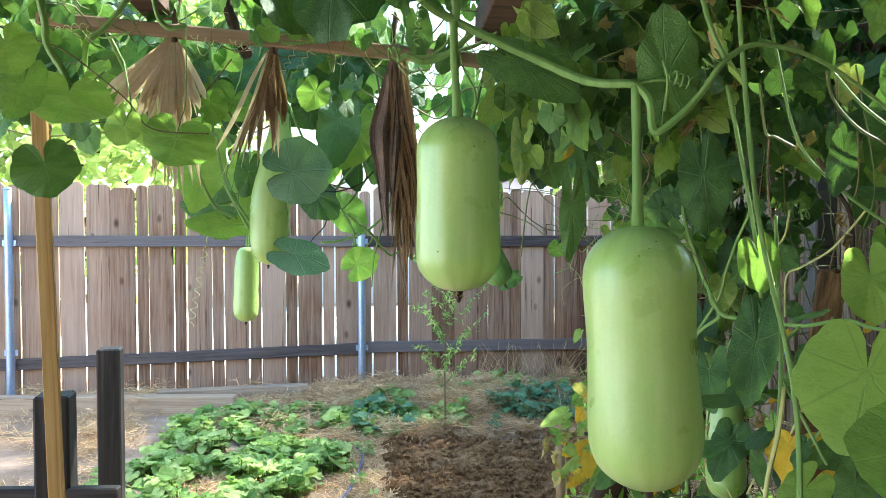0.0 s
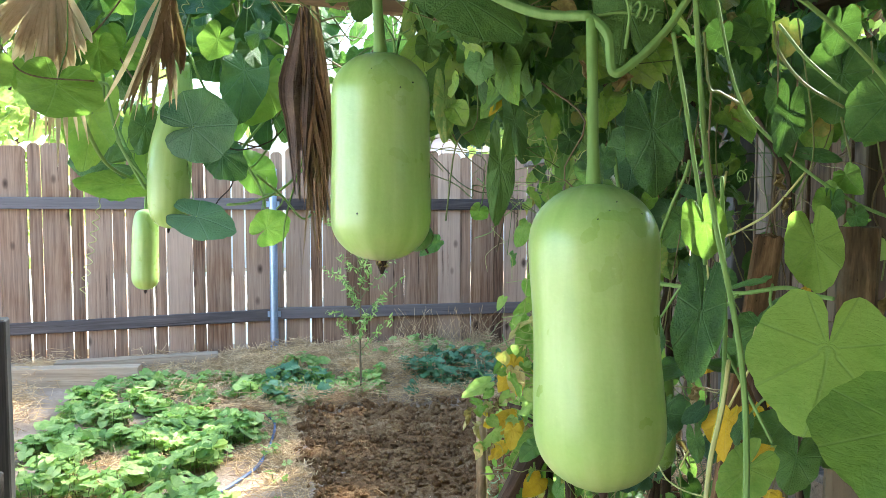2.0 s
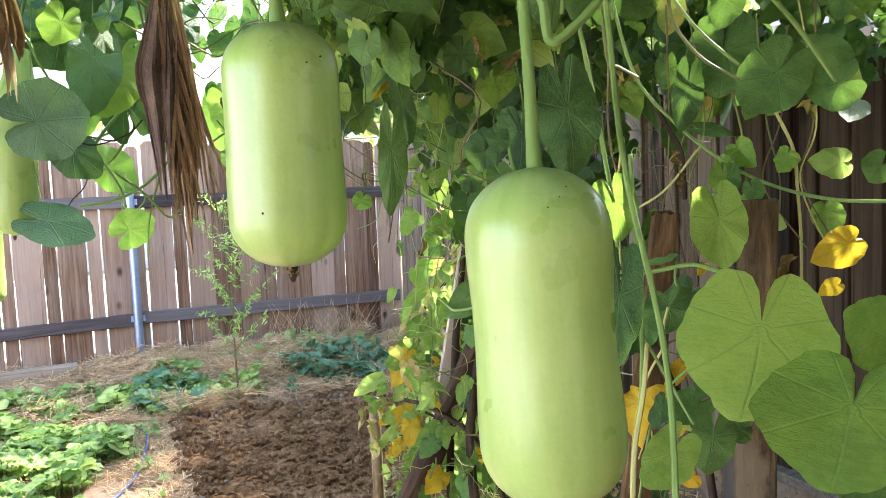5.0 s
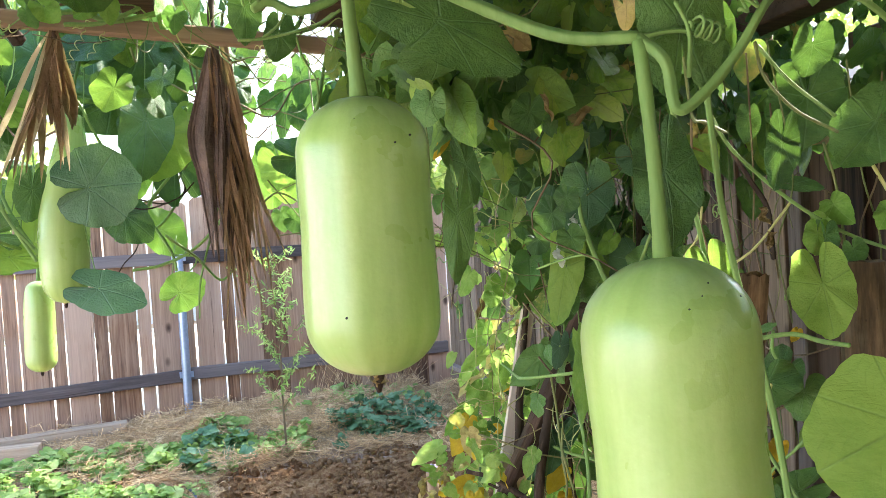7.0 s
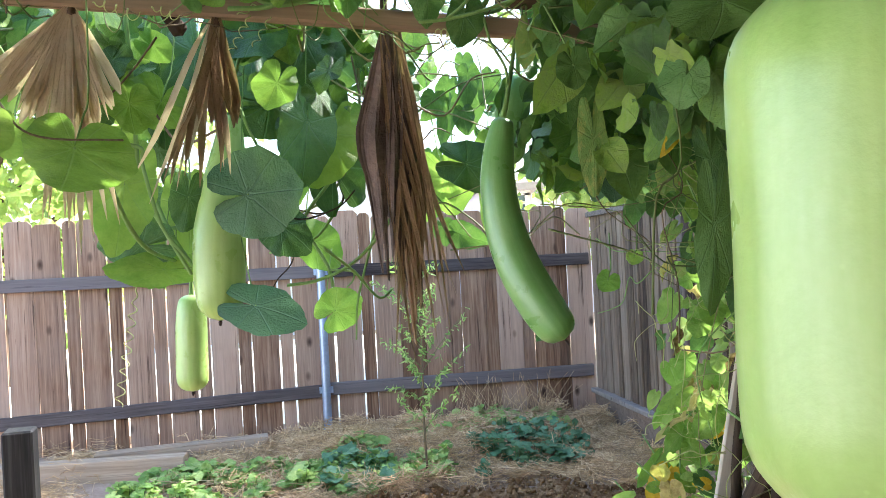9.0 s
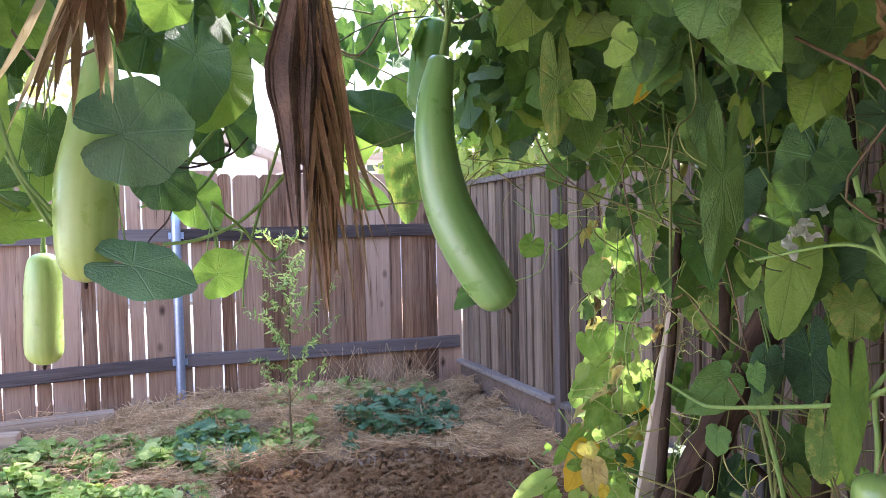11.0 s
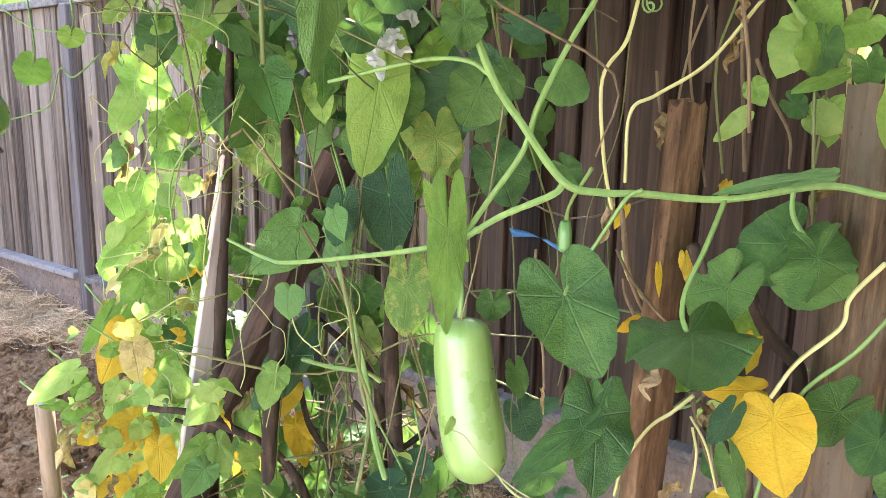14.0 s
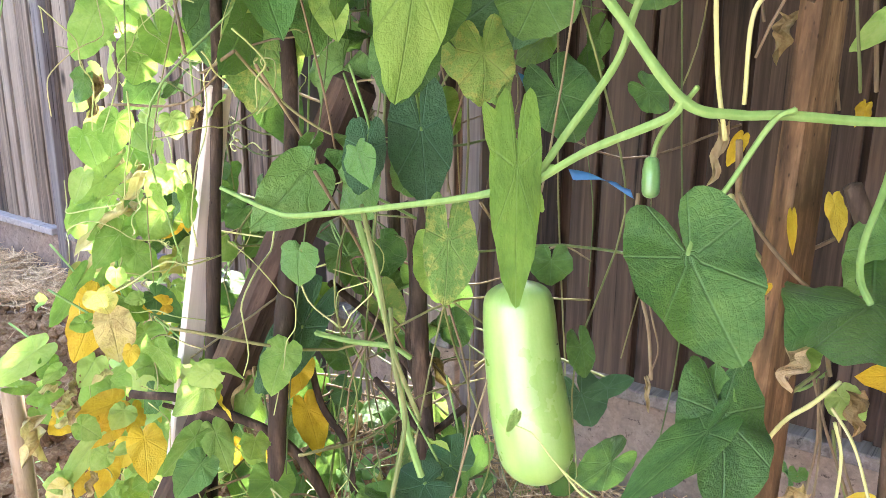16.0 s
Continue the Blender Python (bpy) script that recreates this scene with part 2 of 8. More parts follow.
LEAF = {
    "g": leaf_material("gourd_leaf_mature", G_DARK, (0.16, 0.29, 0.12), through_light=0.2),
    # bright copy of the gourd leaf, for blades with sun on or behind them
    "l": leaf_material("gourd_leaf_bright", G_BRIGHT, (0.27, 0.42, 0.12), through_light=0.5),
    "o": leaf_material("leaf_ageing", G_OLIVE, (0.27, 0.32, 0.11), wear=0.16, wear_colour=(0.36, 0.40, 0.09)),
    # dark, slightly bluish leaf; the shade it hangs in is part of its colour
    "b": leaf_material("leaf_bluish_shaded", G_BLUE_SHADED, (0.11, 0.22, 0.14), 0.5, 0.07),
    "h": leaf_material("bean_leaf", G_BEAN, (0.17, 0.30, 0.09), 0.36),
    # pale lime tone; light on the curtain's edge is worked into it
    "p": leaf_material("bean_leaf_pale", [(0.17, 0.33, 0.05), (0.30, 0.48, 0.10), (0.45, 0.60, 0.17)], (0.40, 0.52, 0.20), 0.36, through_light=0.55),
    "y": leaf_material("leaf_yellowed", YELLOWS, (0.66, 0.42, 0.03), through_light=0.35, wear=0.0),
    "t": leaf_material("leaf_bleached", [(0.42, 0.34, 0.12), (0.58, 0.49, 0.20), (0.70, 0.62, 0.30)], (0.62, 0.52, 0.26), 0.7, 0.35),
    "d": leaf_material("leaf_withered", DRIES, (0.36, 0.24, 0.11), 0.8, 0.2),
}
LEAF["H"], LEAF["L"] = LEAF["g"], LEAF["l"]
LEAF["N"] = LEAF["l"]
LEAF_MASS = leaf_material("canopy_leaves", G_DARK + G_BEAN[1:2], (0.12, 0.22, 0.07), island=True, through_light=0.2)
LEAF_MASS_BRIGHT = leaf_material("canopy_leaves_bright", G_BEAN[1:] + G_BRIGHT + [(0.30, 0.42, 0.11)], (0.22, 0.34, 0.12), island=True)
# same lime tone in the mass, bright by colour where the edge is lit
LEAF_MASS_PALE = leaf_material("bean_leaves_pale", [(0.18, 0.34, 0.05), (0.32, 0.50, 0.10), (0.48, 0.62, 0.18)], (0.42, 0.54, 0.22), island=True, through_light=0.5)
LEAF_MASS_OLD = leaf_material("canopy_leaves_old", G_OLIVE[1:2] + [(0.36, 0.36, 0.08), (0.52, 0.43, 0.10), (0.62, 0.50, 0.20), DRIES[1]], (0.34, 0.30, 0.10), island=True)
LEAF_FAR = leaf_material("tree_leaves", [(0.18, 0.28, 0.06), (0.30, 0.40, 0.09), (0.44, 0.50, 0.15)], (0.2, 0.3, 0.08), island=True, through_light=0.45)
CROP = leaf_material("squash_leaves", [(0.138, 0.265, 0.058), (0.325, 0.483, 0.116), (0.587, 0.690, 0.242)], (0.350, 0.483, 0.158), island=True, through_light=0.4)
CABBAGE = leaf_material("bluish_crop_leaves", [(0.075, 0.18, 0.085), (0.13, 0.27, 0.13), (0.22, 0.36, 0.20)], (0.18, 0.3, 0.2), island=True)


def stem_material(name, a, b2, c, island=True):
    m, nt, b = material(name, 0.6, 0.35)
    vec = coords(nt, (40, 40, 4), False)
    n = grain(nt, vec, 4.0, 5)
    t = calc(nt, "ADD", calc(nt, "MULTIPLY", n, 0.6), calc(nt, "MULTIPLY", chance(nt, island), 0.45))
    nt.links.new(ramp(nt, t, [(0.2, a), (0.55, b2), (0.85, c)]), b.inputs["Base Color"])
    relief(nt, b, n, 0.4, 0.002)
    return m


STEM = stem_material("green_stem", (0.115, 0.23, 0.048), (0.19, 0.315, 0.080), (0.28, 0.40, 0.13))
STEM_MIX = stem_material("thin_stems", (0.06, 0.11, 0.028), (0.15, 0.18, 0.052), (0.28, 0.22, 0.10))
STEM_TAN = stem_material("dry_stems", (0.07, 0.045, 0.024), (0.16, 0.11, 0.055), (0.30, 0.24, 0.12))
STEM_PALE = stem_material("curly_pale_stems", (0.26, 0.36, 0.10), (0.42, 0.46, 0.16), (0.55, 0.46, 0.22))
STEM_YELLOW = stem_material("yellow_stem", (0.34, 0.36, 0.10), (0.50, 0.49, 0.18), (0.58, 0.53, 0.28))
TRUNK = bark_material("vine_trunk", (0.018, 0.012, 0.008), (0.058, 0.038, 0.024), (0.13, 0.088, 0.056), (0.036, 0.024, 0.015))


def gourd_material(name, lo, mid, hi):
    """Waxy pale green rind with faint lengthwise streaks and pinpoint specks."""
    m, nt, b = material(name, 0.34, 0.5)
    vec = coords(nt, (1, 1, 1))
    uv = nt.nodes.new("ShaderNodeUVMap")
    mp = nt.nodes.new("ShaderNodeMapping")
    mp.inputs["Scale"].default_value = (16, 1.6, 1)
    nt.links.new(uv.outputs[0], mp.inputs["Vector"])
    streak = grain(nt, mp.outputs[0], 1.0, 4, 0.55)
    blotch = grain(nt, vec, 16.0, 4)
    fine = grain(nt, vec, 260.0, 3)
    t = calc(nt, "ADD", calc(nt, "MULTIPLY", streak, 0.6), calc(nt, "ADD", calc(nt, "MULTIPLY", blotch, 0.3), calc(nt, "MULTIPLY", fine, 0.12)))
    col = ramp(nt, t, [(0.32, lo), (0.52, mid), (0.72, hi)])
    speck = cells(nt, vec, 95.0)
    col = blend(nt, ramp(nt, speck, [(0.04, 0.16), (0.10, 0.0)]), col, tuple(min(1, c * 1.25) for c in hi))
    nt.links.new(col, b.inputs["Base Color"])
    b.inputs["Coat Weight"].default_value, b.inputs["Coat Roughness"].default_value = 0.4, 0.26
    b.inputs["Subsurface Weight"].default_value = 0.12
    b.inputs["Subsurface Radius"].default_value = (0.012, 0.02, 0.006)
    nt.links.new(ramp(nt, blotch, [(0.3, 0.24), (0.7, 0.38)]), b.inputs["Roughness"])
    relief(nt, b, calc(nt, "ADD", fine, calc(nt, "MULTIPLY", streak, 1.5)), 0.12, 0.002)
    return m


GOURD = gourd_material("gourd_rind", (0.31, 0.475, 0.115), (0.405, 0.575, 0.165), (0.49, 0.65, 0.235))
GOURD_WARM = gourd_material("gourd_rind_warm", (0.20, 0.35, 0.075), (0.26, 0.42, 0.105), (0.33, 0.48, 0.155))
GOURD_DEEP = gourd_material("gourd_rind_deep", (0.13, 0.30, 0.075), (0.18, 0.37, 0.105), (0.25, 0.44, 0.155))
SCAR = plain("dark_scar", (0.05, 0.03, 0.02), 0.9)
SPECK = plain("dark_speck", (0.03, 0.035, 0.02), 0.8)
WHITE_PETAL = leaf_material("white_petal", [(0.814, 0.825, 0.768), (0.900, 0.900, 0.859)], (0.746, 0.791, 0.655), 0.6, 0.4)
PALM = leaf_material("dry_palm", [(0.50, 0.31, 0.19), (0.72, 0.52, 0.35), (0.82, 0.67, 0.50)], (0.5, 0.33, 0.2), 0.75, 0.40, island=True)
PALM_DARK = leaf_material("dark_dry_palm", [(0.045, 0.028, 0.025), (0.105, 0.066, 0.052), (0.20, 0.128, 0.092)], (0.14, 0.088, 0.066), 0.6, 0.1, island=True)
PALM_BROWN = leaf_material("brown_dry_palm", [(0.16, 0.088, 0.047), (0.30, 0.175, 0.095), (0.46, 0.29, 0.165)], (0.2, 0.12, 0.07), 0.7, 0.2, island=True)


def ground_material():
    """Trodden dirt with dry straw bits and darker damp patches."""
    m, nt, b = material("garden_dirt", 0.95, 0.15)
    vec = coords(nt, shift=False)
    big, mid, fine = grain(nt, vec, 0.9, 5, 0.6), grain(nt, vec, 9.0, 6, 0.7), grain(nt, vec, 70.0, 5, 0.7)
    t = calc(nt, "ADD", calc(nt, "MULTIPLY", big, 0.4), calc(nt, "ADD", calc(nt, "MULTIPLY", mid, 0.35), calc(nt, "MULTIPLY", fine, 0.3)))
    col = ramp(nt, t, [(0.3, (0.17, 0.105, 0.066)), (0.5, (0.37, 0.255, 0.175)), (0.72, (0.58, 0.44, 0.33))])
    peb = cells(nt, vec, 55.0)
    col = blend(nt, ramp(nt, peb, [(0.10, 0.5), (0.2, 0.0)]), col, (0.38, 0.33, 0.28))
    nt.links.new(col, b.inputs["Base Color"])
    relief(nt, b, calc(nt, "ADD", mid, calc(nt, "MULTIPLY", fine, 0.6)), 0.8, 0.02)
    return m


def soil_material():
    m, nt, b = material("dug_soil", 0.98, 0.1)
    vec = coords(nt, shift=False)
    big, mid, fine = grain(nt, vec, 2.2, 5, 0.6), grain(nt, vec, 24.0, 6, 0.7), grain(nt, vec, 120.0, 4, 0.7)
    t = calc(nt, "ADD", calc(nt, "MULTIPLY", big, 0.35), calc(nt, "ADD", calc(nt, "MULTIPLY", mid, 0.4), calc(nt, "MULTIPLY", fine, 0.3)))
    col = ramp(nt, t, [(0.36, (0.060, 0.029, 0.012)), (0.52, (0.205, 0.108, 0.046)), (0.67, (0.44, 0.28, 0.15))])
    nt.links.new(col, b.inputs["Base Color"])
    relief(nt, b, calc(nt, "ADD", mid, calc(nt, "MULTIPLY", fine, 0.6)), 0.9, 0.02)
    return m


DIRT, SOIL = ground_material(), soil_material()
STRAW = stem_material("straw", (0.26, 0.145, 0.065), (0.66, 0.42, 0.20), (0.98, 0.76, 0.46))
CONCRETE = plain("pale_concrete", (0.66, 0.64, 0.60), 0.9, 0, 0.12, 20)
HOSE = plain("blue_hose", (0.09, 0.12, 0.22), 0.45)
STUCCO_TAN = plain("tan_stucco", (0.42, 0.36, 0.30), 0.9, 0, 0.08, 40)
STUCCO = plain("pale_stucco", (0.62, 0.62, 0.68), 0.9, 0, 0.06, 40)
ROOF_TILE = plain("tan_roof", (0.42, 0.36, 0.32), 0.9, 0, 0.2, 12)
WHITE_PAINT = plain("white_paint", (0.78, 0.78, 0.78), 0.6, 0, 0.04)
WINDOW_GLASS = plain("window_glass", (0.10, 0.14, 0.17), 0.08, 0, 0.1, 4, 0.8)
SQUASH = gourd_material("pale_squash_rind", (0.34, 0.44, 0.36), (0.42, 0.52, 0.43), (0.5, 0.58, 0.5))
BLUE_FILM = plain("blue_tape", (0.05, 0.17, 0.34), 0.4)


# ---- geometry helpers ----
def thing(name, base, label, category, group="", kind=""):
    ob = new(name)
    ob.location = base
    ob.empty_display_size = 0.1
    return tagged(ob, label, category, group, kind)


def world_base(parent):
    base = Vector((0, 0, 0))
    while parent is not None:
        base = base + parent.location
        parent = parent.parent
    return base


def child(name, mesh, parent, label="", m=None):
    """A mesh made in world coordinates, or posed by m, as a part under its thing."""
    ob = new(name, mesh)
    if parent is not None:
        ob.parent = parent
        ob.matrix_basis = Matrix.Translation(-world_base(parent)) @ (m or Matrix())
    elif m is not None:
        ob.matrix_basis = m
    return tagged(ob, label)


def mesh_of(name, verts, faces, mat, uvs=None, smooth=True):
    """A mesh from arrays; faces all of one length; uvs one pair a vertex."""
    me = bpy.data.meshes.new(name)
    verts, faces = np.asarray(verts, np.float32), np.asarray(faces, np.int32)
    n, k = faces.shape
    me.vertices.add(len(verts))
    me.vertices.foreach_set("co", verts.ravel())
    me.loops.add(n * k)
    me.loops.foreach_set("vertex_index", faces.ravel())
    me.polygons.add(n)
    me.polygons.foreach_set("loop_start", np.arange(0, n * k, k, dtype=np.int32))
    me.polygons.foreach_set("loop_total", np.full(n, k, np.int32))
    me.polygons.foreach_set("use_smooth", np.full(n, smooth))
    if uvs is not None:
        layer = me.uv_layers.new(name="UVMap")
        layer.data.foreach_set("uv", np.asarray(uvs, np.float32)[faces.ravel()].ravel())
    me.materials.append(mat)
    me.update(calc_edges=True)
    me.validate()
    return me


def from_bm(name, bm, mat, smooth=False):
    me = bpy.data.meshes.new(name)
    bm.normal_update()
    bm.to_mesh(me)
    bm.free()
    if smooth:
        me.polygons.foreach_set("use_smooth", np.full(len(me.polygons), True))
    me.materials.append(mat)
    return me


def board(name, size, mat, bevel=0.004, warp=0.0, dog=0.0, seed=0):
    """A sawn board with eased edges, centred on its base: size x by y, standing z high. dog: clipped top corners."""
    r = random.Random(seed)
    sx, sy, sz = size
    bm = bmesh.new()
    bmesh.ops.create_cube(bm, size=1)
    for v in bm.verts:
        v.co = Vector((v.co.x * sx, v.co.y * sy, (v.co.z + 0.5) * sz))
    if dog:
        bmesh.ops.bevel(bm, geom=[e for e in bm.edges if all(v.co.z > sz * 0.99 for v in e.verts) and abs(e.verts[0].co.x - e.verts[1].co.x) < 1e-6],
                        offset=dog, segments=1, affect="EDGES")
    bmesh.ops.bevel(bm, geom=[e for e in bm.edges if e.calc_face_angle(0) > 0.6], offset=bevel, segments=1, affect="EDGES")
    if warp:
        a, b = r.uniform(-warp, warp), r.uniform(-warp, warp)
        for v in bm.verts:
            t = v.co.z / sz
            v.co.x += a * t * t
            v.co.y += b * t * (1 - t) * 2
    return from_bm(name, bm, mat)


def smooth_line(points, per=6):
    """Points along a Catmull-Rom curve through the given ones."""
    p = [np.asarray(q, float) for q in points]
    p = [2 * p[0] - p[1]] + p + [2 * p[-1] - p[-2]]
    out = []
    for i in range(1, len(p) - 2):
        for j in range(per):
            t = j / per
            out.append(0.5 * (2 * p[i] + (p[i + 1] - p[i - 1]) * t + (2 * p[i - 1] - 5 * p[i] + 4 * p[i + 1] - p[i + 2]) * t * t
                              + (3 * p[i] - p[i - 1] - 3 * p[i + 1] + p[i + 2]) * t ** 3))
    out.append(p[-2])
    return np.array(out)


def tube_arrays(line, radii, sides=7, lump=0.0, seed=0, ridge=0.0):
    """Vertices, quads and uvs of a round stem along a line; radii: one for each end, or one a point."""
    line = np.asarray(line, float)
    e0, e1 = unit(line[0] - line[1]), unit(line[-1] - line[-2])
    line = np.vstack([line[0] + e0 * radii[0] * 0.4, line[0], line[1:-1], line[-1], line[-1] + e1 * radii[-1] * 0.4])
    n = len(line)
    rad = np.interp(np.linspace(0, 1, n), np.linspace(0, 1, len(radii)), radii)
    if lump:
        rad = rad * (1 + lump * np.random.default_rng(seed).standard_normal(n).clip(-1.5, 1.5))
    rad[0], rad[-1] = rad[0] * 0.06, rad[-1] * 0.06
    d = np.gradient(line, axis=0)
    d /= np.linalg.norm(d, axis=1)[:, None] + 1e-9
    side = np.cross(d[0], (0.3, 0.2, 0.93) if abs(d[0][2]) < 0.9 else (1, 0.1, 0))
    verts, uvs = [], []
    for i in range(n):
        side = side - d[i] * side.dot(d[i])
        side /= np.linalg.norm(side) + 1e-9
        up = np.cross(d[i], side)
        a = np.linspace(0, 2 * np.pi, sides, endpoint=False)
        verts.append(line[i] + rad[i] * (1 + ridge * np.cos(5 * a))[:, None] * (np.cos(a)[:, None] * side + np.sin(a)[:, None] * up))
        uvs.append(np.stack([a / (2 * np.pi), np.full(sides, i / max(1, n - 1))], 1))
    verts, uvs = np.concatenate(verts), np.concatenate(uvs)
    i, j = np.meshgrid(np.arange(n - 1), np.arange(sides), indexing="ij")
    k = (j + 1) % sides
    quads = np.stack([i * sides + j, i * sides + k, (i + 1) * sides + k, (i + 1) * sides + j], -1).reshape(-1, 4)
    return verts, quads, uvs


def tube(name, points, radii, mat, parent, label="", sides=7, per=6, lump=0.0, seed=0, ridge=0.0):
    v, q, uv = tube_arrays(smooth_line(points, per), radii, sides, lump, seed, ridge)
    return child(name, mesh_of(name, v, q, mat, uv), parent, label)


def join_arrays(parts):
    vs, fs, us, base = [], [], [], 0
    for v, f, u in parts:
        vs.append(v)
        fs.append(np.asarray(f) + base)
        us.append(u)
        base += len(v)
    return np.concatenate(vs), np.concatenate(fs), np.concatenate(us)


LEAF_EDGE = {   # reach of the blade from its stalk joint, at angles from the tip round to the notch
    "round": ((0, 1.0), (30, 0.97), (60, 0.90), (90, 0.86), (120, 0.86), (145, 0.85), (163, 0.78), (173, 0.55), (180, 0.10)),
    "closed": ((0, 1.0), (30, 0.97), (60, 0.90), (90, 0.84), (120, 0.75), (150, 0.66), (166, 0.60), (174, 0.42), (180, 0.08)),
    "cordate": ((0, 1.0), (14, 0.93), (35, 0.82), (60, 0.74), (90, 0.70), (120, 0.72), (145, 0.71), (163, 0.55), (173, 0.28), (180, 0.07)),
    "heart": ((0, 1.0), (10, 0.90), (25, 0.75), (48, 0.61), (78, 0.51), (110, 0.46), (140, 0.43), (163, 0.34), (180, 0.20)),
    "withered": ((0, 1.0), (20, 0.74), (50, 0.56), (80, 0.50), (120, 0.46), (150, 0.40), (180, 0.22)),
}


def leaf_arrays(shape, around, rings, seed):
    """A leaf blade: stalk joint at the origin, tip at (0, 1, 0), one unit wide, upper side +z."""
    r = np.random.default_rng(seed)
    th = np.linspace(-np.pi, np.pi, around + 1)
    a = np.abs(th)
    knots = np.radians([k for k, _ in LEAF_EDGE[shape]])
    fine = np.linspace(0, np.pi, 181)
    reach = np.interp(fine, knots, [v for _, v in LEAF_EDGE[shape]])
    for _ in range(12):
        reach[1:-1] = (reach[:-2] + 2 * reach[1:-1] + reach[2:]) / 4
    edge = np.interp(a, fine, reach)
    lobes = {"round": 0.035, "closed": 0.045, "cordate": 0.012, "heart": 0.008, "withered": 0.10}[shape]
    edge = edge * (1 + lobes * np.cos(5 * th) + 0.018 * np.cos(11 * th + r.uniform(0, 6)) + 0.010 * np.cos(23 * th + r.uniform(0, 6)) + 0.03 * np.cos(2 * th + r.uniform(0, 6)))
    x, y = edge * np.sin(th), edge * np.cos(th)
    sx, sy = 1 / (x.max() - x.min()), 1 / y.max()
    cup, fold, wave, droop = r.uniform(-0.20, 0.10), r.uniform(0.02, 0.16), r.uniform(0.04, 0.08), r.uniform(0.05, 0.32)
    if shape in ("heart", "cordate"):
        fold, wave = r.uniform(0.10, 0.5), r.uniform(0.03, 0.08)
    if shape == "withered":
        wave, fold, droop = 0.16, r.uniform(0.2, 0.5), r.uniform(0.2, 0.5)
    p1, p2 = r.uniform(0, 6, 2)
    bend, skew = r.uniform(-0.10, 0.10), r.uniform(-0.10, 0.10)
    x = x * (1 + skew * np.sign(x))
    verts, uvs = [(0, 0, 0)], [(0.5, 0)]
    for k in range(1, rings + 1):
        t = k / rings
        px, py = x * sx * t, y * sy * t
        px = px + bend * np.clip(py, 0, 1) ** 2
        z = cup * px ** 2 * 2 + fold * np.abs(px) * 0.5 - droop * np.clip(py, 0, 1) ** 2 * 0.6 + wave * np.sin(4 * th + p1) * t ** 2 + 0.4 * wave * np.sin(9 * th + p2) * t ** 3
        z = z + 0.045 * t * (np.abs(np.sin(3.5 * (th + np.pi))) - 0.5)
        if shape == "withered":
            turn = px * 5.5 + 0.9 * np.sin(py * 6 + p1)
            z = z + (1 - np.cos(turn)) / 5.0 + 0.10 * t * np.sin(7 * th + p2)
            px = np.sin(turn) / 5.0 + 0.08 * np.sin(py * 9 + p2)
        verts += list(zip(px, py, z))
        uvs += list(zip(th / (2 * np.pi) + 0.5, np.full(around + 1, t)))
    tris, w = [], around + 1
    for i in range(around):
        tris.append((0, 1 + i + 1, 1 + i))
        for k in range(rings - 1):
            o = 1 + k * w + i
            tris += [(o, o + 1, o + w + 1), (o, o + w + 1, o + w)]
    tris = np.array(tris)
    return np.array(verts), tris, np.array(uvs)


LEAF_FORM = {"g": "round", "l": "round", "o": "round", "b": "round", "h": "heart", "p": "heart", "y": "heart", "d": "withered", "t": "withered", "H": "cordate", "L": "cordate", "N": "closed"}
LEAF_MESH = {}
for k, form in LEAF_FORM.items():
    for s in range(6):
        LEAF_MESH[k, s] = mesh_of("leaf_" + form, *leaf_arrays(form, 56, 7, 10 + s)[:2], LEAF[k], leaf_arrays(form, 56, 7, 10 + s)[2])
SMALL_LEAF = {form: [leaf_arrays(form, 20, 2, 50 + s) for s in range(6)] for form in ("round", "heart", "withered")}


def frames(n, tips, normals):
    """Rotation columns x, y, z from tip directions and rough normals."""
    y = tips / (np.linalg.norm(tips, axis=1)[:, None] + 1e-9)
    z = normals - y * (normals * y).sum(1)[:, None]
    z /= np.linalg.norm(z, axis=1)[:, None] + 1e-9
    return np.stack([np.cross(y, z), y, z], -1)


def leaf_mass(name, centres, sizes, tips, normals, forms, mat, parent, label="", stretch=(0.48, 0.82)):
    """Many small leaves as one part: for each one a place, width, way of its tip and rough normal."""
    rot = frames(len(centres), tips, normals)
    pick = rng.integers(0, 6, len(centres))
    which = rng.integers(0, len(forms), len(centres))
    length = sizes * rng.uniform(*stretch, len(centres)) * np.where(np.array([f == "round" for f in forms])[which], 1.0, 1.6)
    parts = []
    for s in range(6):
        for w, form in enumerate(forms):
            sel = (pick == s) & (which == w)
            if not sel.any():
                continue
            v, f, u = SMALL_LEAF[form][s]
            sc = np.stack([sizes[sel], length[sel], sizes[sel]], -1)
            vv = np.einsum("nij,nkj->nki", rot[sel], v[None] * sc[:, None]) + centres[sel][:, None]
            n = len(vv)
            parts.append((vv.reshape(-1, 3), (f[None] + (np.arange(n) * len(v))[:, None, None]).reshape(-1, 3), np.tile(u, (n, 1))))
    ob = child(name, mesh_of(name, *join_arrays(parts)[:2], mat, join_arrays(parts)[2]), parent, label)
    return tagged(ob, kind="stuff")


def unit(v):
    return v / (np.linalg.norm(v, axis=-1, keepdims=True) + 1e-9)


def step(a, b, x):
    t = np.clip((np.asarray(x, float) - a) / (b - a), 0, 1)
    return t * t * (3 - 2 * t)


def slab(lo, hi):
    bm = bmesh.new()
    bmesh.ops.create_cube(bm, size=1)
    for v in bm.verts:
        v.co = Vector([(p + q) / 2 + c * (q - p) for p, q, c in zip(lo, hi, v.co)])
    return bm


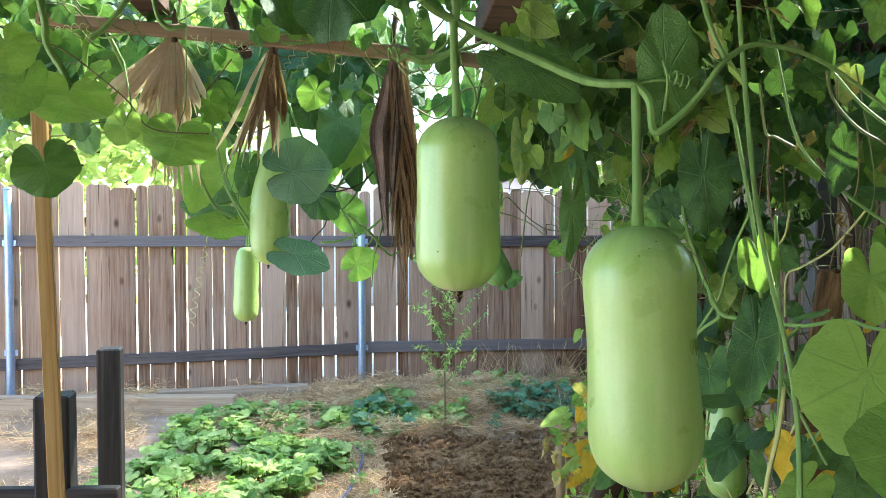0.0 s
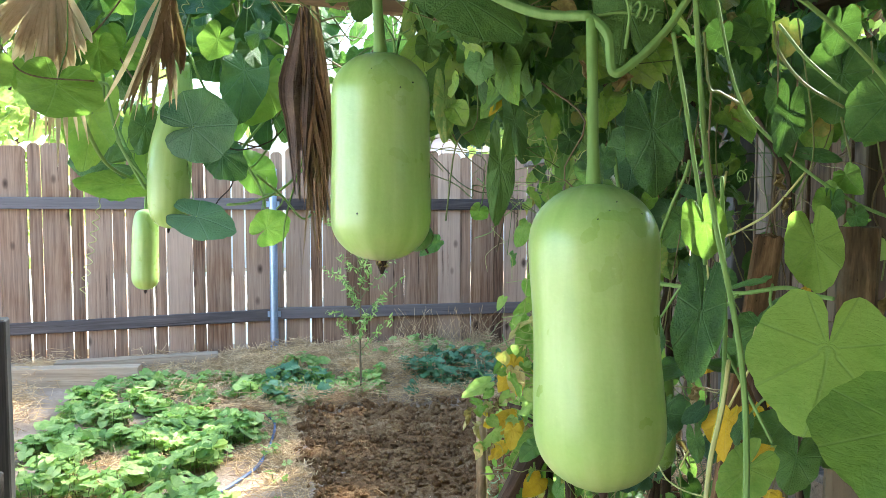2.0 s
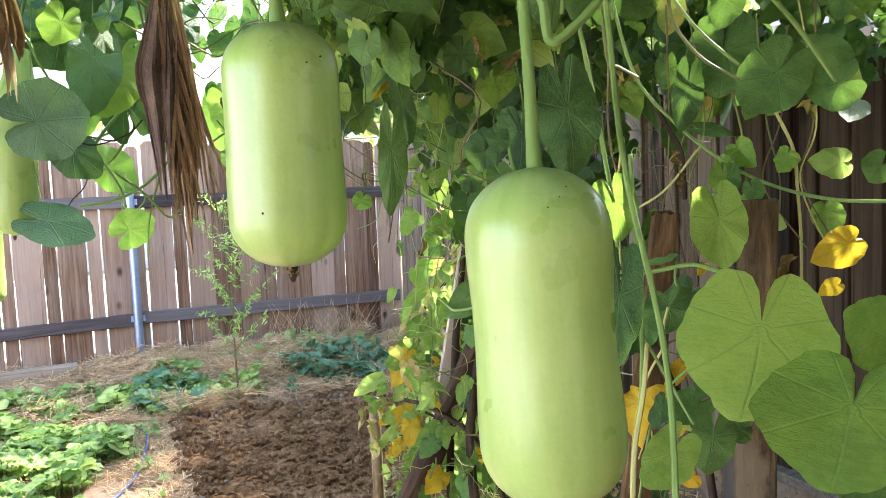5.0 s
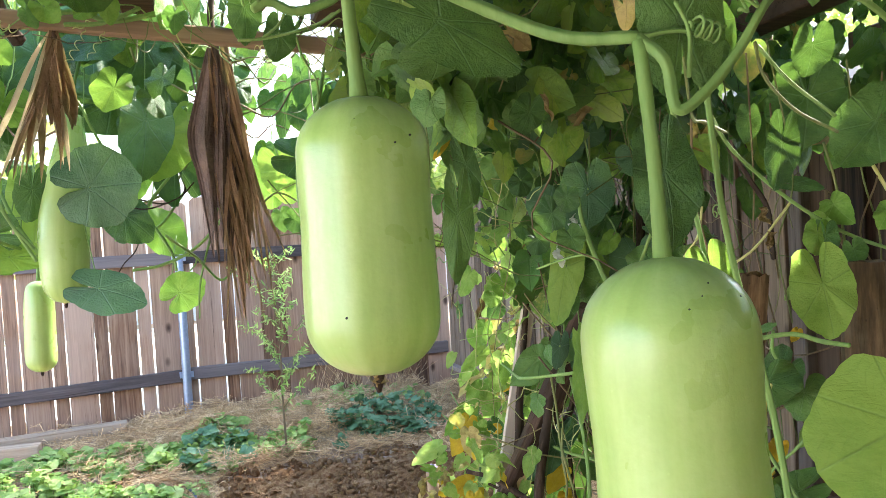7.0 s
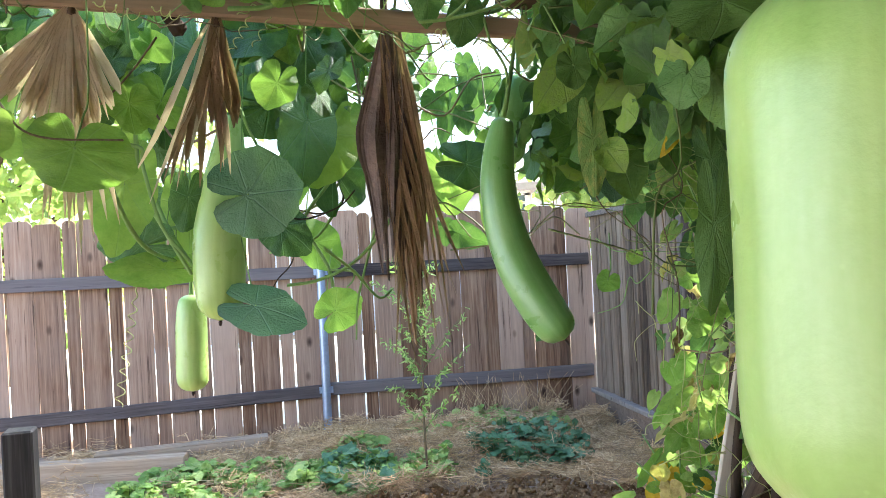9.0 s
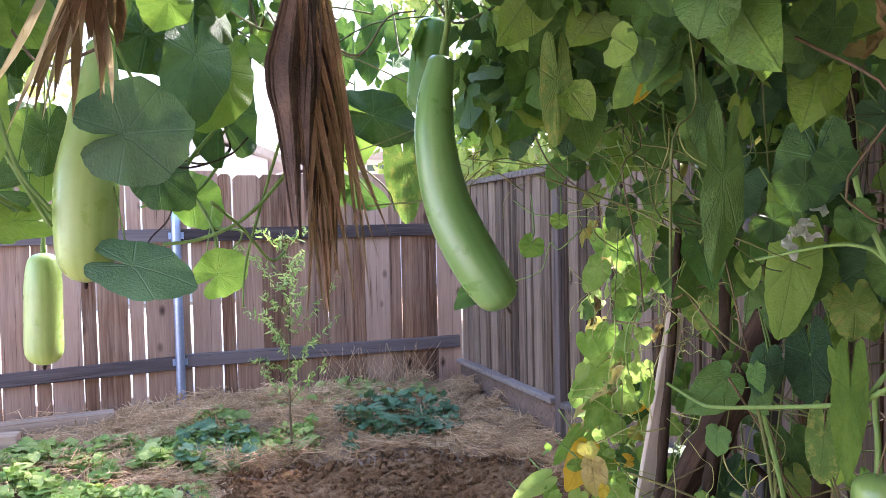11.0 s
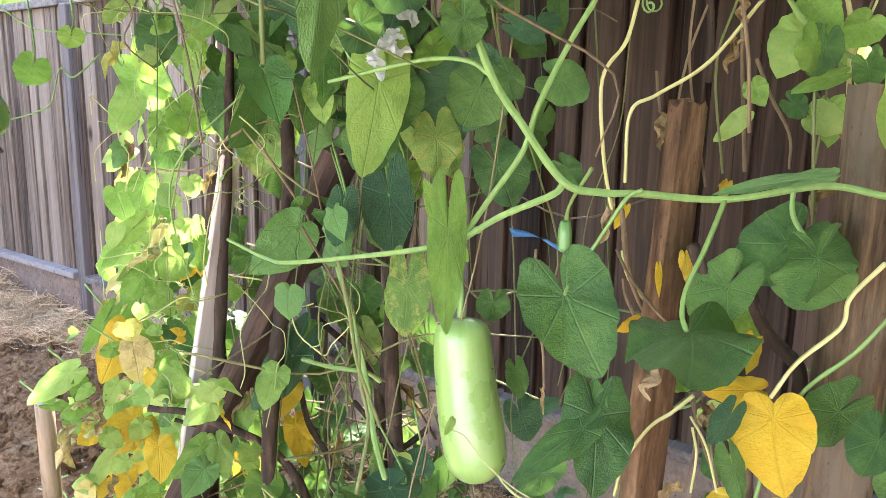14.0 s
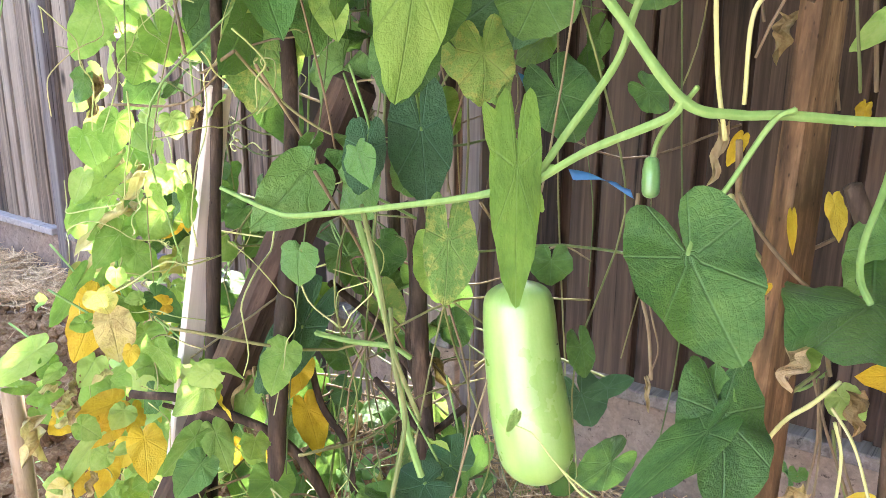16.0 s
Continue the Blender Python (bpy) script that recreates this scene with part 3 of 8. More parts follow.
# ---- ground ----
def bumps(x, y, s, seed=0.0):
    return noise.noise(Vector((x * s + seed, y * s - seed, seed)))


def ground_height(x, y):
    h = 0.10 * float(step(5.0, 6.9, y)) * float(step(-1.3, -0.5, x)) + float(step(-0.5, -1.3, x)) * (0.02 + 0.09 * float(step(6.5, 6.75, y))) + 0.10 * math.exp(-((x - 0.9) / 0.8) ** 2 - ((y - 6.35) / 0.6) ** 2)
    h += 0.10 * float(step(0.9, 1.9, x)) * float(step(6.6, 5.2, y)) * 0.6
    h += 0.05 * float(step(5.3, 6.0, y)) * float(step(-0.8, 0.0, x)) * bumps(x, y, 3.5, 11.0)
    h += 0.035 * float(step(5.6, 6.1, y)) * float(step(-0.8, 0.0, x)) * bumps(x, y, 8.0, 21.0)
    near = float(step(14, 8, abs(x) + abs(y - 3)))
    return h + near * (0.022 * bumps(x, y, 1.7, 3.1) + 0.012 * bumps(x, y, 6, 9.0))


xs = np.concatenate([[-900, -200, -60, -25, -12, -8], np.linspace(-6, 3.2, 116), [4.5, 7, 12, 25, 60, 200, 900]])
ys = np.concatenate([[-900, -200, -60, -20, -8, -3], np.linspace(-1, 8.2, 116), [10, 14, 25, 60, 200, 900]])
gv = [(x, y, ground_height(x, y)) for x in xs for y in ys]
ny = len(ys)
gi, gj = np.meshgrid(np.arange(len(xs) - 1), np.arange(ny - 1), indexing="ij")
gf = np.stack([gi * ny + gj, (gi + 1) * ny + gj, (gi + 1) * ny + gj + 1, gi * ny + gj + 1], -1).reshape(-1, 4)
tagged(child("ground", mesh_of("ground", gv, gf, DIRT), None), "trodden brown garden dirt with dry straw bits", "ground", kind="structure")


def in_bed(x, y):
    """How far inside the dug bed a place lies (0 at its ragged rim, 1 well inside)."""
    w = 0.12 * bumps(x, y, 2.2, 5.0) + 0.05 * bumps(x, y, 7, 2.0)
    left, right = 0.03 + 0.06 * (5.7 - y), 1.90
    return float(step(0.0, 0.22, min(x - left + w, right - x + w, y - 2.7 + w, 5.70 - 1.3 * max(0.0, x - 1.35) - y + w)))


bx, by = np.linspace(-0.1, 2.0, 150), np.linspace(2.4, 6.3, 270)
bv = []
for x in bx:
    for y in by:
        k = in_bed(x, y)
        clod = 0.020 * bumps(x, y, 9, 1.0) + 0.011 * bumps(x, y, 23, 4.0) + 0.010 * bumps(x, y, 44, 6.0)
        bv.append((x, y, ground_height(x, y) - 0.03 + k * (0.05 + clod + 0.03 * bumps(x, y, 2.5, 8.0))))
gi, gj = np.meshgrid(np.arange(len(bx) - 1), np.arange(len(by) - 1), indexing="ij")
nb = len(by)
bf = np.stack([gi * nb + gj, (gi + 1) * nb + gj, (gi + 1) * nb + gj + 1, gi * nb + gj + 1], -1).reshape(-1, 4)
tagged(child("soil_bed", mesh_of("soil_bed", bv, bf, SOIL), None), "freshly dug dark brown soil bed with clods", "soil", kind="structure")


def clods():
    parts = []
    ico = bmesh.new()
    bmesh.ops.create_icosphere(ico, subdivisions=1, radius=1)
    v0 = np.array([v.co[:] for v in ico.verts])
    f0 = np.array([[v.index for v in f.verts] for f in ico.faces])
    ico.free()
    while len(parts) < 9000:
        x, y = rng.uniform(0.1, 1.9), rng.uniform(2.7, 5.9)
        if in_bed(x, y) < 0.3:
            continue
        s = 0.004 + 0.019 * rng.random() ** 3.5
        v = v0 * (1 + 0.35 * rng.standard_normal((len(v0), 1)).clip(-1, 1)) * s * rng.uniform(0.55, 1.4, 3)
        parts.append((v + (x, y, ground_height(x, y) + 0.02 + s * 0.3), f0, np.zeros((len(v0), 2))))
    v, f, u = join_arrays(parts)
    tagged(child("soil_clods", mesh_of("soil_clods", v, f, SOIL, smooth=False), None), "loose crumbly clods of dark soil", "soil", kind="stuff")


clods()


def straw_litter():
    """Dry straw strands lying in tangles along the fences and round the bed."""
    parts = []
    while len(parts) < 52000:
        x, y = rng.uniform(-2.6, 2.02), rng.uniform(1.0, 6.98)
        if y < 2.6 and x < 0.95:
            continue
        d = 0.15 + 0.85 * float(step(5.3, 6.2, y)) * float(step(-0.9, -0.1, x)) + 0.9 * float(step(1.35, 1.8, x)) + 0.6 * float(step(0.5, 0.1, abs(x - 0.15)) * step(4.2, 5.2, y))
        d += 0.5 * bumps(x, y, 2.0, 7.0)
        rim = in_bed(x, y)
        if rim > 0.02 and y > 4.6:
            d += 0.5
        if rim > 0.3:
            d = 0.006
        if 1.0 < x < 1.7 and 5.9 < y < 6.4 and bumps(x, y, 2.2) > -0.1:
            d *= 0.3
        if rng.random() > d:
            continue
        z = ground_height(x, y)
        a, ln, w = rng.uniform(0, 6.28), 0.03 + 0.15 * rng.random() ** 1.8, rng.uniform(0.0010, 0.0026)
        heap = 0.11 * rng.random() ** 1.5 * max(0.15, 0.5 + 1.4 * bumps(x, y, 4.0, 13.0)) * float(step(5.2, 6.0, y) + step(1.4, 1.9, x) > 0.3)
        dx, dy = math.cos(a) * ln / 2, math.sin(a) * ln / 2
        lift, bow = rng.normal(0.005, 0.020), rng.normal(0, 0.06)
        mid = np.array([x - dy * bow * 6, y + dx * bow * 6, z + heap + 0.012])
        p0, p1 = mid + (dx, dy, lift), mid - (dx, dy, lift * 0.5)
        n = np.array([-math.sin(a), math.cos(a), 0]) * w
        u = np.array([0, 0, w * 1.2])
        v = np.array([p0 + n, p0 - n, p0 + u, mid + n, mid - n, mid + u, p1 + n, p1 - n, p1 + u])
        f = [(0, 1, 4), (0, 4, 3), (1, 2, 5), (1, 5, 4), (2, 0, 3), (2, 3, 5), (3, 4, 7), (3, 7, 6), (4, 5, 8), (4, 8, 7), (5, 3, 6), (5, 6, 8)]
        parts.append((v, f, np.zeros((9, 2))))
    v, f, u = join_arrays(parts)
    tagged(child("straw", mesh_of("straw", v, f, STRAW), None), "dry tan straw mulch strewn over the dirt", "straw", kind="stuff")


straw_litter()


# pale slab added behind the boards so that their gaps show bright
tagged(child("pavement", from_bm("pavement", slab((-12, 7.3, 0.02), (2.0, 13.5, 0.16)), CONCRETE), None), "pale slab added behind the back fence to brighten its gaps", "pavement", kind="structure")
# out of view; added to cut the skylight that reaches the vines from behind
tagged(child("wall_south", from_bm("wall_south", slab((-7.5, -3.3, -0.1), (2.6, -3.0, 2.9)), STUCCO_TAN), None), "unseen tan stucco wall added to block skylight from behind", "wall", kind="structure")
# out of view; added to limit west light, pale so the gourds reflect it
tagged(child("wall_west", from_bm("wall_west", slab((-4.75, -3.0, -0.1), (-4.6, 5.0, 1.7)), STUCCO), None), "unseen pale stucco wall added to shape light from the west", "wall", kind="structure")


# ---- fences ----
def back_fence():
    top = thing("back_fence", (0, 7.0, 0.1), "weathered brown cedar board fence with gaps between boards", "fence")
    x, i = 2.055, 0
    boards = {}
    while x > -6.5:
        wide = i % 2 == 0 if i % 9 else True
        w = 0.188 if wide else 0.088
        key = (wide, i % 5)
        if key not in boards:
            boards[key] = board("picket", (w, 0.018, 1.68 + 0.012 * (i % 3)), FENCE, 0.003, 0.006, 0.028 if wide else 0.02, i)
        gap = 0.0005 if x > 0.35 else (0.006 + 0.009 * ri.random())
        x -= w + gap
        h = 1.69 + (2.0 - x) * 0.0155
        m = pose(x + w / 2, 7.018 + (0.0 if wide else 0.004) + ri.uniform(-0.003, 0.003), h - 1.68 + ri.uniform(-0.012, 0.012), 0, ri.uniform(-0.25, 0.25) * (0.3 if x > 0.3 else 1.0), 0)
        child("picket", boards[key], top, m=m)
        i += 1
    for x0, x1, za, zb in ((0.03, 2.03, 1.31, 1.305), (-2.71, -0.03, 1.325, 1.312), (-6.4, -2.77, 1.33, 1.33)):
        bar(top, "upper_rail", (x0, 6.99, za), (x1, 6.99, zb))
    for x0, x1, za, zb in ((0.03, 2.03, 0.45, 0.452), (-2.71, -0.03, 0.352, 0.44), (-6.4, -2.77, 0.36, 0.35)):
        bar(top, "lower_rail", (x0, 6.99, za), (x1, 6.99, zb))
    for px, pz in ((0.0, 1.575), (-2.74, 1.73), (-5.45, 1.74)):
        post = tube("steel_post", [(px, 6.945, -0.2), (px, 6.945, 0.7), (px, 6.945, pz)], [0.031, 0.031], STEEL, top, "galvanised round steel post", 20, 4)
        capm = bmesh.new()
        bmesh.ops.create_uvsphere(capm, u_segments=16, v_segments=8, radius=0.034)
        for v in capm.verts:
            v.co = Vector((px + v.co.x, 6.945 + v.co.y, pz + max(v.co.z, -0.01) * 0.6))
        child("post_cap", from_bm("post_cap", capm, STEEL, True), post)
        for zc in (0.45, 1.31):
            strap = bmesh.new()
            bmesh.ops.create_cube(strap, size=1)
            for v in strap.verts:
                v.co = Vector((px + v.co.x * 0.10, 6.962 + v.co.y * 0.012, zc + v.co.z * 0.045))
            child("bracket", from_bm("bracket", strap, STEEL), post)


def bar(parent, name, a, b, h=0.089, d=0.036, mat=RAIL):
    """A rail laid level from a to b, its broad side upright."""
    a, b = Vector(a), Vector(b)
    bm = bmesh.new()
    bmesh.ops.create_cube(bm, size=1)
    n = (b - a).length
    for v in bm.verts:
        v.co = Vector((v.co.x * n, v.co.y * d, v.co.z * h))
    bmesh.ops.bevel(bm, geom=bm.edges[:], offset=0.004, segments=1, affect="EDGES")
    m = Matrix.Translation((a + b) / 2) @ Vector((1, 0, 0)).rotation_difference((b - a).normalized()).to_matrix().to_4x4()
    return child(name, from_bm(name, bm, mat), parent, m=m)


def side_fence():
    top = thing("side_fence", (2.06, 3.0, 0.1), "grey weathered board-on-board fence with cap and kickboard", "fence")
    y, i, boards = 6.98, 0, {}

    def sill(yy):
        return 0.30 + (7 - yy) * 0.022

    while y > -2.6:
        wide = i % 3 != 1
        w = 0.108 if wide else 0.068
        # boards below the vine roof get the colour with shade in it
        face = FENCE_SIDE if y > 3.05 else FENCE_SHADED
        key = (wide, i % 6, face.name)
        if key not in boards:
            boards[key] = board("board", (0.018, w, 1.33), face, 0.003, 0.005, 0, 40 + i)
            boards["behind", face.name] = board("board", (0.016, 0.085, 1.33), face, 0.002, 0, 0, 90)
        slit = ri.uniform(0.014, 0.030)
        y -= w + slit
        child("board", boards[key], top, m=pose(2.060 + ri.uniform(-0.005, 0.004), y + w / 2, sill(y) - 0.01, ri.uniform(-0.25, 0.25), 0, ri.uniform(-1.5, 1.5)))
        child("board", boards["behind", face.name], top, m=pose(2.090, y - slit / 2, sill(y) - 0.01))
        i += 1
    for y0, y1 in ((6.98, 5.36), (5.24, 2.96), (2.84, 0.56), (0.44, -2.6)):
        a, b = sill(y0), sill(y1)
        bar(top, "cap", (2.07, y0, a + 1.335), (2.07, y1, b + 1.335), 0.038, 0.10, CAP)
        bar(top, "sill", (2.035, y0, a), (2.035, y1, b), 0.034, 0.07, CAP)
        bar(top, "kickboard", (2.05, y0, a - 0.215), (2.05, y1, b - 0.215), 0.39, 0.03, KICK)
        bar(top, "back_rail", (2.12, y0, a + 0.9), (2.12, y1, b + 0.9), 0.089, 0.036, RAIL)
    for py in (5.3, 2.9, 0.5):
        child("post", board("post", (0.085, 0.066, 1.72), POSTWOOD, 0.005), top, "grey square wooden post", pose(2.055, py, -0.1 + sill(py) - 0.3))


POSTWOOD = wood("grey_post", (0.06, 0.042, 0.032), (0.13, 0.096, 0.077), (0.21, 0.165, 0.135), (0.2, 0.17, 0.15), "z", 0.7)
back_fence()
side_fence()


# ---- bed timbers, posts and sticks ----
def bed_edge():
    for a, b, h in (((-3.5, 6.68, 0.095), (-0.93, 6.50, 0.095), 0.16), ((-1.55, 6.70, 0.115), (-0.42, 6.82, 0.125), 0.13)):
        t = thing("bed_timber", ((a[0] + b[0]) / 2, a[1], 0), "pale weathered timber edging the planted bed", "timber", "timbers edging the bed")
        bar(t, "timber", a, b, h, 0.12, TIMBER)
    e = thing("dark_post", (-0.922, 3.655, 0), "dark stained square wooden post standing in the bed", "post", "dark posts")
    child("post", board("post", (0.089, 0.089, 1.0), DARKPOST, 0.006), e, m=pose(-0.922, 3.655, -0.053, 0, 0, 8))
    e = thing("dark_post", (-0.715, 2.59, 0), "short dark stained post with a rail", "post", "dark posts")
    child("post", board("post", (0.089, 0.089, 1.03), DARKPOST, 0.006), e, m=pose(-0.725, 2.59, -0.053, 0, 0, 6))
    bar(e, "rail", (-1.6, 2.60, 0.70), (-0.55, 2.56, 0.695), 0.07, 0.036, DARKRAIL)
    e = thing("wooden_lath", (-0.67, 2.44, 0), "yellow planed wooden lath standing upright by a post", "lath")
    child("lath", board("lath", (0.037, 0.018, 1.75), YELLOW_LATH, 0.002), e, m=pose(-0.645, 2.44, 0.0, 0, -1.6, 5))


bed_edge()


# ---- pergola ----
def pergola():
    p = thing("pergola", (0, 1.5, 0), "brown wooden pergola overgrown with gourd vines", "pergola")
    bar(p, "front_beam", (-0.70, 2.455, 1.945), (0.58, 2.381, 1.823), 0.033, 0.030, BEAM)
    bar(p, "back_beam", (-2.2, 3.45, 2.34), (2.0, 3.4, 2.31), 0.09, 0.038, BEAM)
    bar(p, "near_beam", (-2.2, -1.0, 2.12), (2.0, -1.0, 2.12), 0.09, 0.038, BEAM)
    for x in (-1.55, -0.98, -0.43, 0.02, 0.42, 0.9, 1.4, 1.9):
        z = 2.02 - 0.06 * (x + 0.43)
        bar(p, "joist", (x, -1.2, z + 0.09), (x + 0.02, 2.5, z - 0.02), 0.09, 0.075, JOIST)
    for x, y in ((-2.1, 3.45), (-2.1, -1.0), (1.9, 3.4), (1.9, -1.0)):
        child("post", board("post", (0.09, 0.09, 2.1 if y < 0 else 2.3), DARKPOST, 0.006), p, m=pose(x, y + 0.06, -0.02))


pergola()


def split_board(size, mat, seed, ragged=0.016):
    """A rough split board standing z high: wavering edges and an uneven broken top."""
    r = random.Random(seed)
    sx, sy, sz = size
    bm = bmesh.new()
    bmesh.ops.create_grid(bm, x_segments=5, y_segments=3, size=0.5)
    top = bmesh.ops.extrude_face_region(bm, geom=bm.faces[:])
    for v in top["geom"]:
        if isinstance(v, bmesh.types.BMVert):
            v.co.z = 1
    for k in range(1, 12):
        bmesh.ops.bisect_plane(bm, geom=bm.verts[:] + bm.edges[:] + bm.faces[:], plane_co=(0, 0, k / 12), plane_no=(0, 0, 1))
    phase = r.uniform(0, 6)
    for v in bm.verts:
        z = v.co.z
        a = 1 + 0.06 * math.sin(9 * z + phase) + 0.05 * noise.noise(Vector((v.co.x * 3, v.co.y * 3, z * 7 + seed)))
        top_cut = ragged * noise.noise(Vector((v.co.x * 7 + seed, v.co.y * 5, 2.0))) if z > 0.99 else 0.0
        corner = 0.88 if abs(v.co.x) > 0.45 and abs(v.co.y) > 0.45 else 1.0
        v.co = Vector((v.co.x * sx * a * corner, v.co.y * sy * a * corner, z * sz + top_cut))
    bmesh.ops.recalc_face_normals(bm, faces=bm.faces[:])
    return from_bm("split_board", bm, mat)


def sticks():
    s = thing("leaning_pole", (0.72, 2.43, 0), "dark brown weathered pole leaning in the vines", "pole")
    child("pole", board("pole", (0.062, 0.045, 1.36), POLE, 0.012, 0.01), s, m=Matrix.Translation((0.44, 2.58, 0.02)) @ Vector((0, 0, 1)).rotation_difference(Vector((0.50, -0.28, 1.21)).normalized()).to_matrix().to_4x4())
    s = thing("pale_lath", (0.60, 2.46, 0), "thin pale wooden lath leaning in the vines", "lath")
    child("lath", board("lath", (0.034, 0.012, 1.26), PALE_LATH, 0.002), s, m=Matrix.Translation((0.60, 2.455, 0.0)) @ Vector((0, 0, 1)).rotation_difference(Vector((0.27, 0.015, 1.21)).normalized()).to_matrix().to_4x4())
    s = thing("garden_stick", (0.80, 1.72, 0), "split brown board standing slanted with a ragged top", "stick", "garden sticks")
    slant = Matrix.Translation((0.76, 1.735, 0.0)) @ Vector((0, 0, 1)).rotation_difference(Vector((0.215, 0.03, 1.335)).normalized()).to_matrix().to_4x4() @ Matrix.Rotation(radians(-14), 4, "Z")
    child("board", split_board((0.052, 0.024, 1.352), STICK, 4), s, m=slant)
    s = thing("garden_stick", (0.965, 1.57, 0), "thick grey-brown post with a sawn top standing among leaves", "stick", "garden sticks")
    child("post", split_board((0.062, 0.058, 1.37), STICK_GREY, 9, 0.004), s, m=pose(0.985, 1.578, -0.01, -0.4, 0.8, -38))
    s = thing("stake", (0.71, 2.82, 0), "short cut tan stake with a purple-grey top", "stake")
    tube("stake", [(0.712, 2.82, 0.0), (0.708, 2.818, 0.4), (0.705, 2.817, 0.772)], [0.018, 0.017, 0.017], STAKE, s, sides=14, lump=0.03)
    tube("top", [(0.705, 2.817, 0.766), (0.705, 2.817, 0.782)], [0.0175, 0.015], STAKE_TOP, s, "purple-grey painted end", sides=14, per=2)


sticks()


# ---- gourds ----
def gourd(label, line, radii, mat=GOURD, stem=None, stem_r=0.006, ribs=0.012, scar=True, specks=(), caps=(0.75, 0.9), group="hanging gourds", seed=0):
    """A hanging gourd: body swept along its axis from stalk to blossom end, stalk, dried blossom scar, dark specks."""
    r = np.random.default_rng(seed)
    pts = smooth_line(line, 10)
    n, sides = len(pts), 40
    t = np.linspace(0, 1, n)
    length = np.linalg.norm(np.diff(pts, axis=0), axis=1).sum()
    # finer rings at the rounded ends
    tt = np.concatenate([np.linspace(0, 0.12, 10)[:-1], np.linspace(0.12, 0.88, 26)[:-1], np.linspace(0.88, 1, 10)])
    pos = np.stack([np.interp(tt, t, pts[:, i]) for i in range(3)], 1)
    ends = np.minimum(tt, 1 - tt) * length
    rr = np.interp(tt, np.linspace(0, 1, len(radii)), radii)
    for _ in range(3):
        rr[1:-1] = (rr[:-2] + rr[1:-1] * 2 + rr[2:]) / 4
    cap = np.where(tt < 0.5, radii[0] * caps[0], radii[-1] * caps[1])
    rr = rr * np.clip(1 - (1 - np.clip(ends / cap, 0, 1)) ** 2.4, 0.0, 1) ** 0.5
    d = unit(np.gradient(pos, axis=0))
    ph = r.uniform(0, 6, 4)
    verts, uvs = [], []
    side = np.array((1.0, 0.0, 0.0))
    for i in range(len(tt)):
        side = unit(side - d[i] * side.dot(d[i]))
        up = np.cross(d[i], side)
        a = np.linspace(0, 2 * np.pi, sides + 1)
        k = 1 + ribs * np.cos(5 * a + ph[0]) * (0.35 + 0.65 * abs(2 * tt[i] - 1)) + 0.05 * np.cos(7 * a + ph[3]) * math.exp(-tt[i] / 0.045) + ribs * 0.6 * np.cos(2 * a + ph[1] + 1.5 * tt[i]) + ribs * 0.35 * np.cos(9 * a + ph[2])
        verts.append(pos[i] + rr[i] * k[:, None] * (np.cos(a)[:, None] * side + np.sin(a)[:, None] * up))
        uvs.append(np.stack([a / (2 * np.pi), np.full(sides + 1, tt[i])], 1))
    w = sides + 1
    i, j = np.meshgrid(np.arange(len(tt) - 1), np.arange(sides), indexing="ij")
    quads = np.stack([i * w + j, (i + 1) * w + j, (i + 1) * w + j + 1, i * w + j + 1], -1).reshape(-1, 4)[:, ::-1]
    g = thing("gourd", tuple(pos[-1]), label, "gourd", group)
    body = child("body", mesh_of("gourd_body", np.concatenate(verts), quads, mat, np.concatenate(uvs)), g)
    top = pos[0]
    if stem is not None:
        tube("stalk", [tuple(top - (top - np.array(stem[0])) * 0.0 + d[0] * 0.004)] + list(stem), [stem_r * 1.5, stem_r, stem_r * 0.95, stem_r * 1.1], STEM, g, "pale green stalk", 10, 6, 0.03, seed)
    if scar:
        c = pos[-1]
        v, q, u = tube_arrays([c - d[-1] * 0.003, c + d[-1] * 0.004, c + d[-1] * 0.011], [radii[-1] * 0.10, radii[-1] * 0.09, radii[-1] * 0.03], 8, 0.3, seed)
        child("blossom_scar", mesh_of("blossom_scar", v, q, SCAR, u), g, "dried brown blossom scar")
    for sx, sz, size in specks:
        k = int(np.argmin(abs(tt - sz)))
        sd = np.array((sx, -math.sqrt(max(0, 1 - sx * sx)), 0))
        sd = unit(sd - d[k] * sd.dot(d[k]))
        c = pos[k] + sd * rr[k] * 1.002
        bm = bmesh.new()
        bmesh.ops.create_icosphere(bm, subdivisions=1, radius=1)
        for v in bm.verts:
            v.co = Vector(c) + Vector((v.co.x, v.co.y * 0.5, v.co.z * 0.8)) * size
        child("speck", from_bm("speck", bm, SPECK, True), body)
    return g


fat_gourd = gourd("fat pale green bottle gourd hanging from its stalk", [(0.230, 1.182, 1.535), (0.230, 1.181, 1.45), (0.230, 1.178, 1.352)],
      [0.040, 0.0425, 0.0428, 0.0425, 0.0430, 0.0440, 0.0440, 0.041], caps=(1.05, 0.9), ribs=0.016, stem=[(0.227, 1.181, 1.58), (0.226, 1.186, 1.634)], stem_r=0.0045,
      specks=((0.55, 0.17, 0.0010), (0.28, 0.22, 0.0009), (-0.55, 0.78, 0.0012), (-0.3, 0.12, 0.0007)), seed=1)
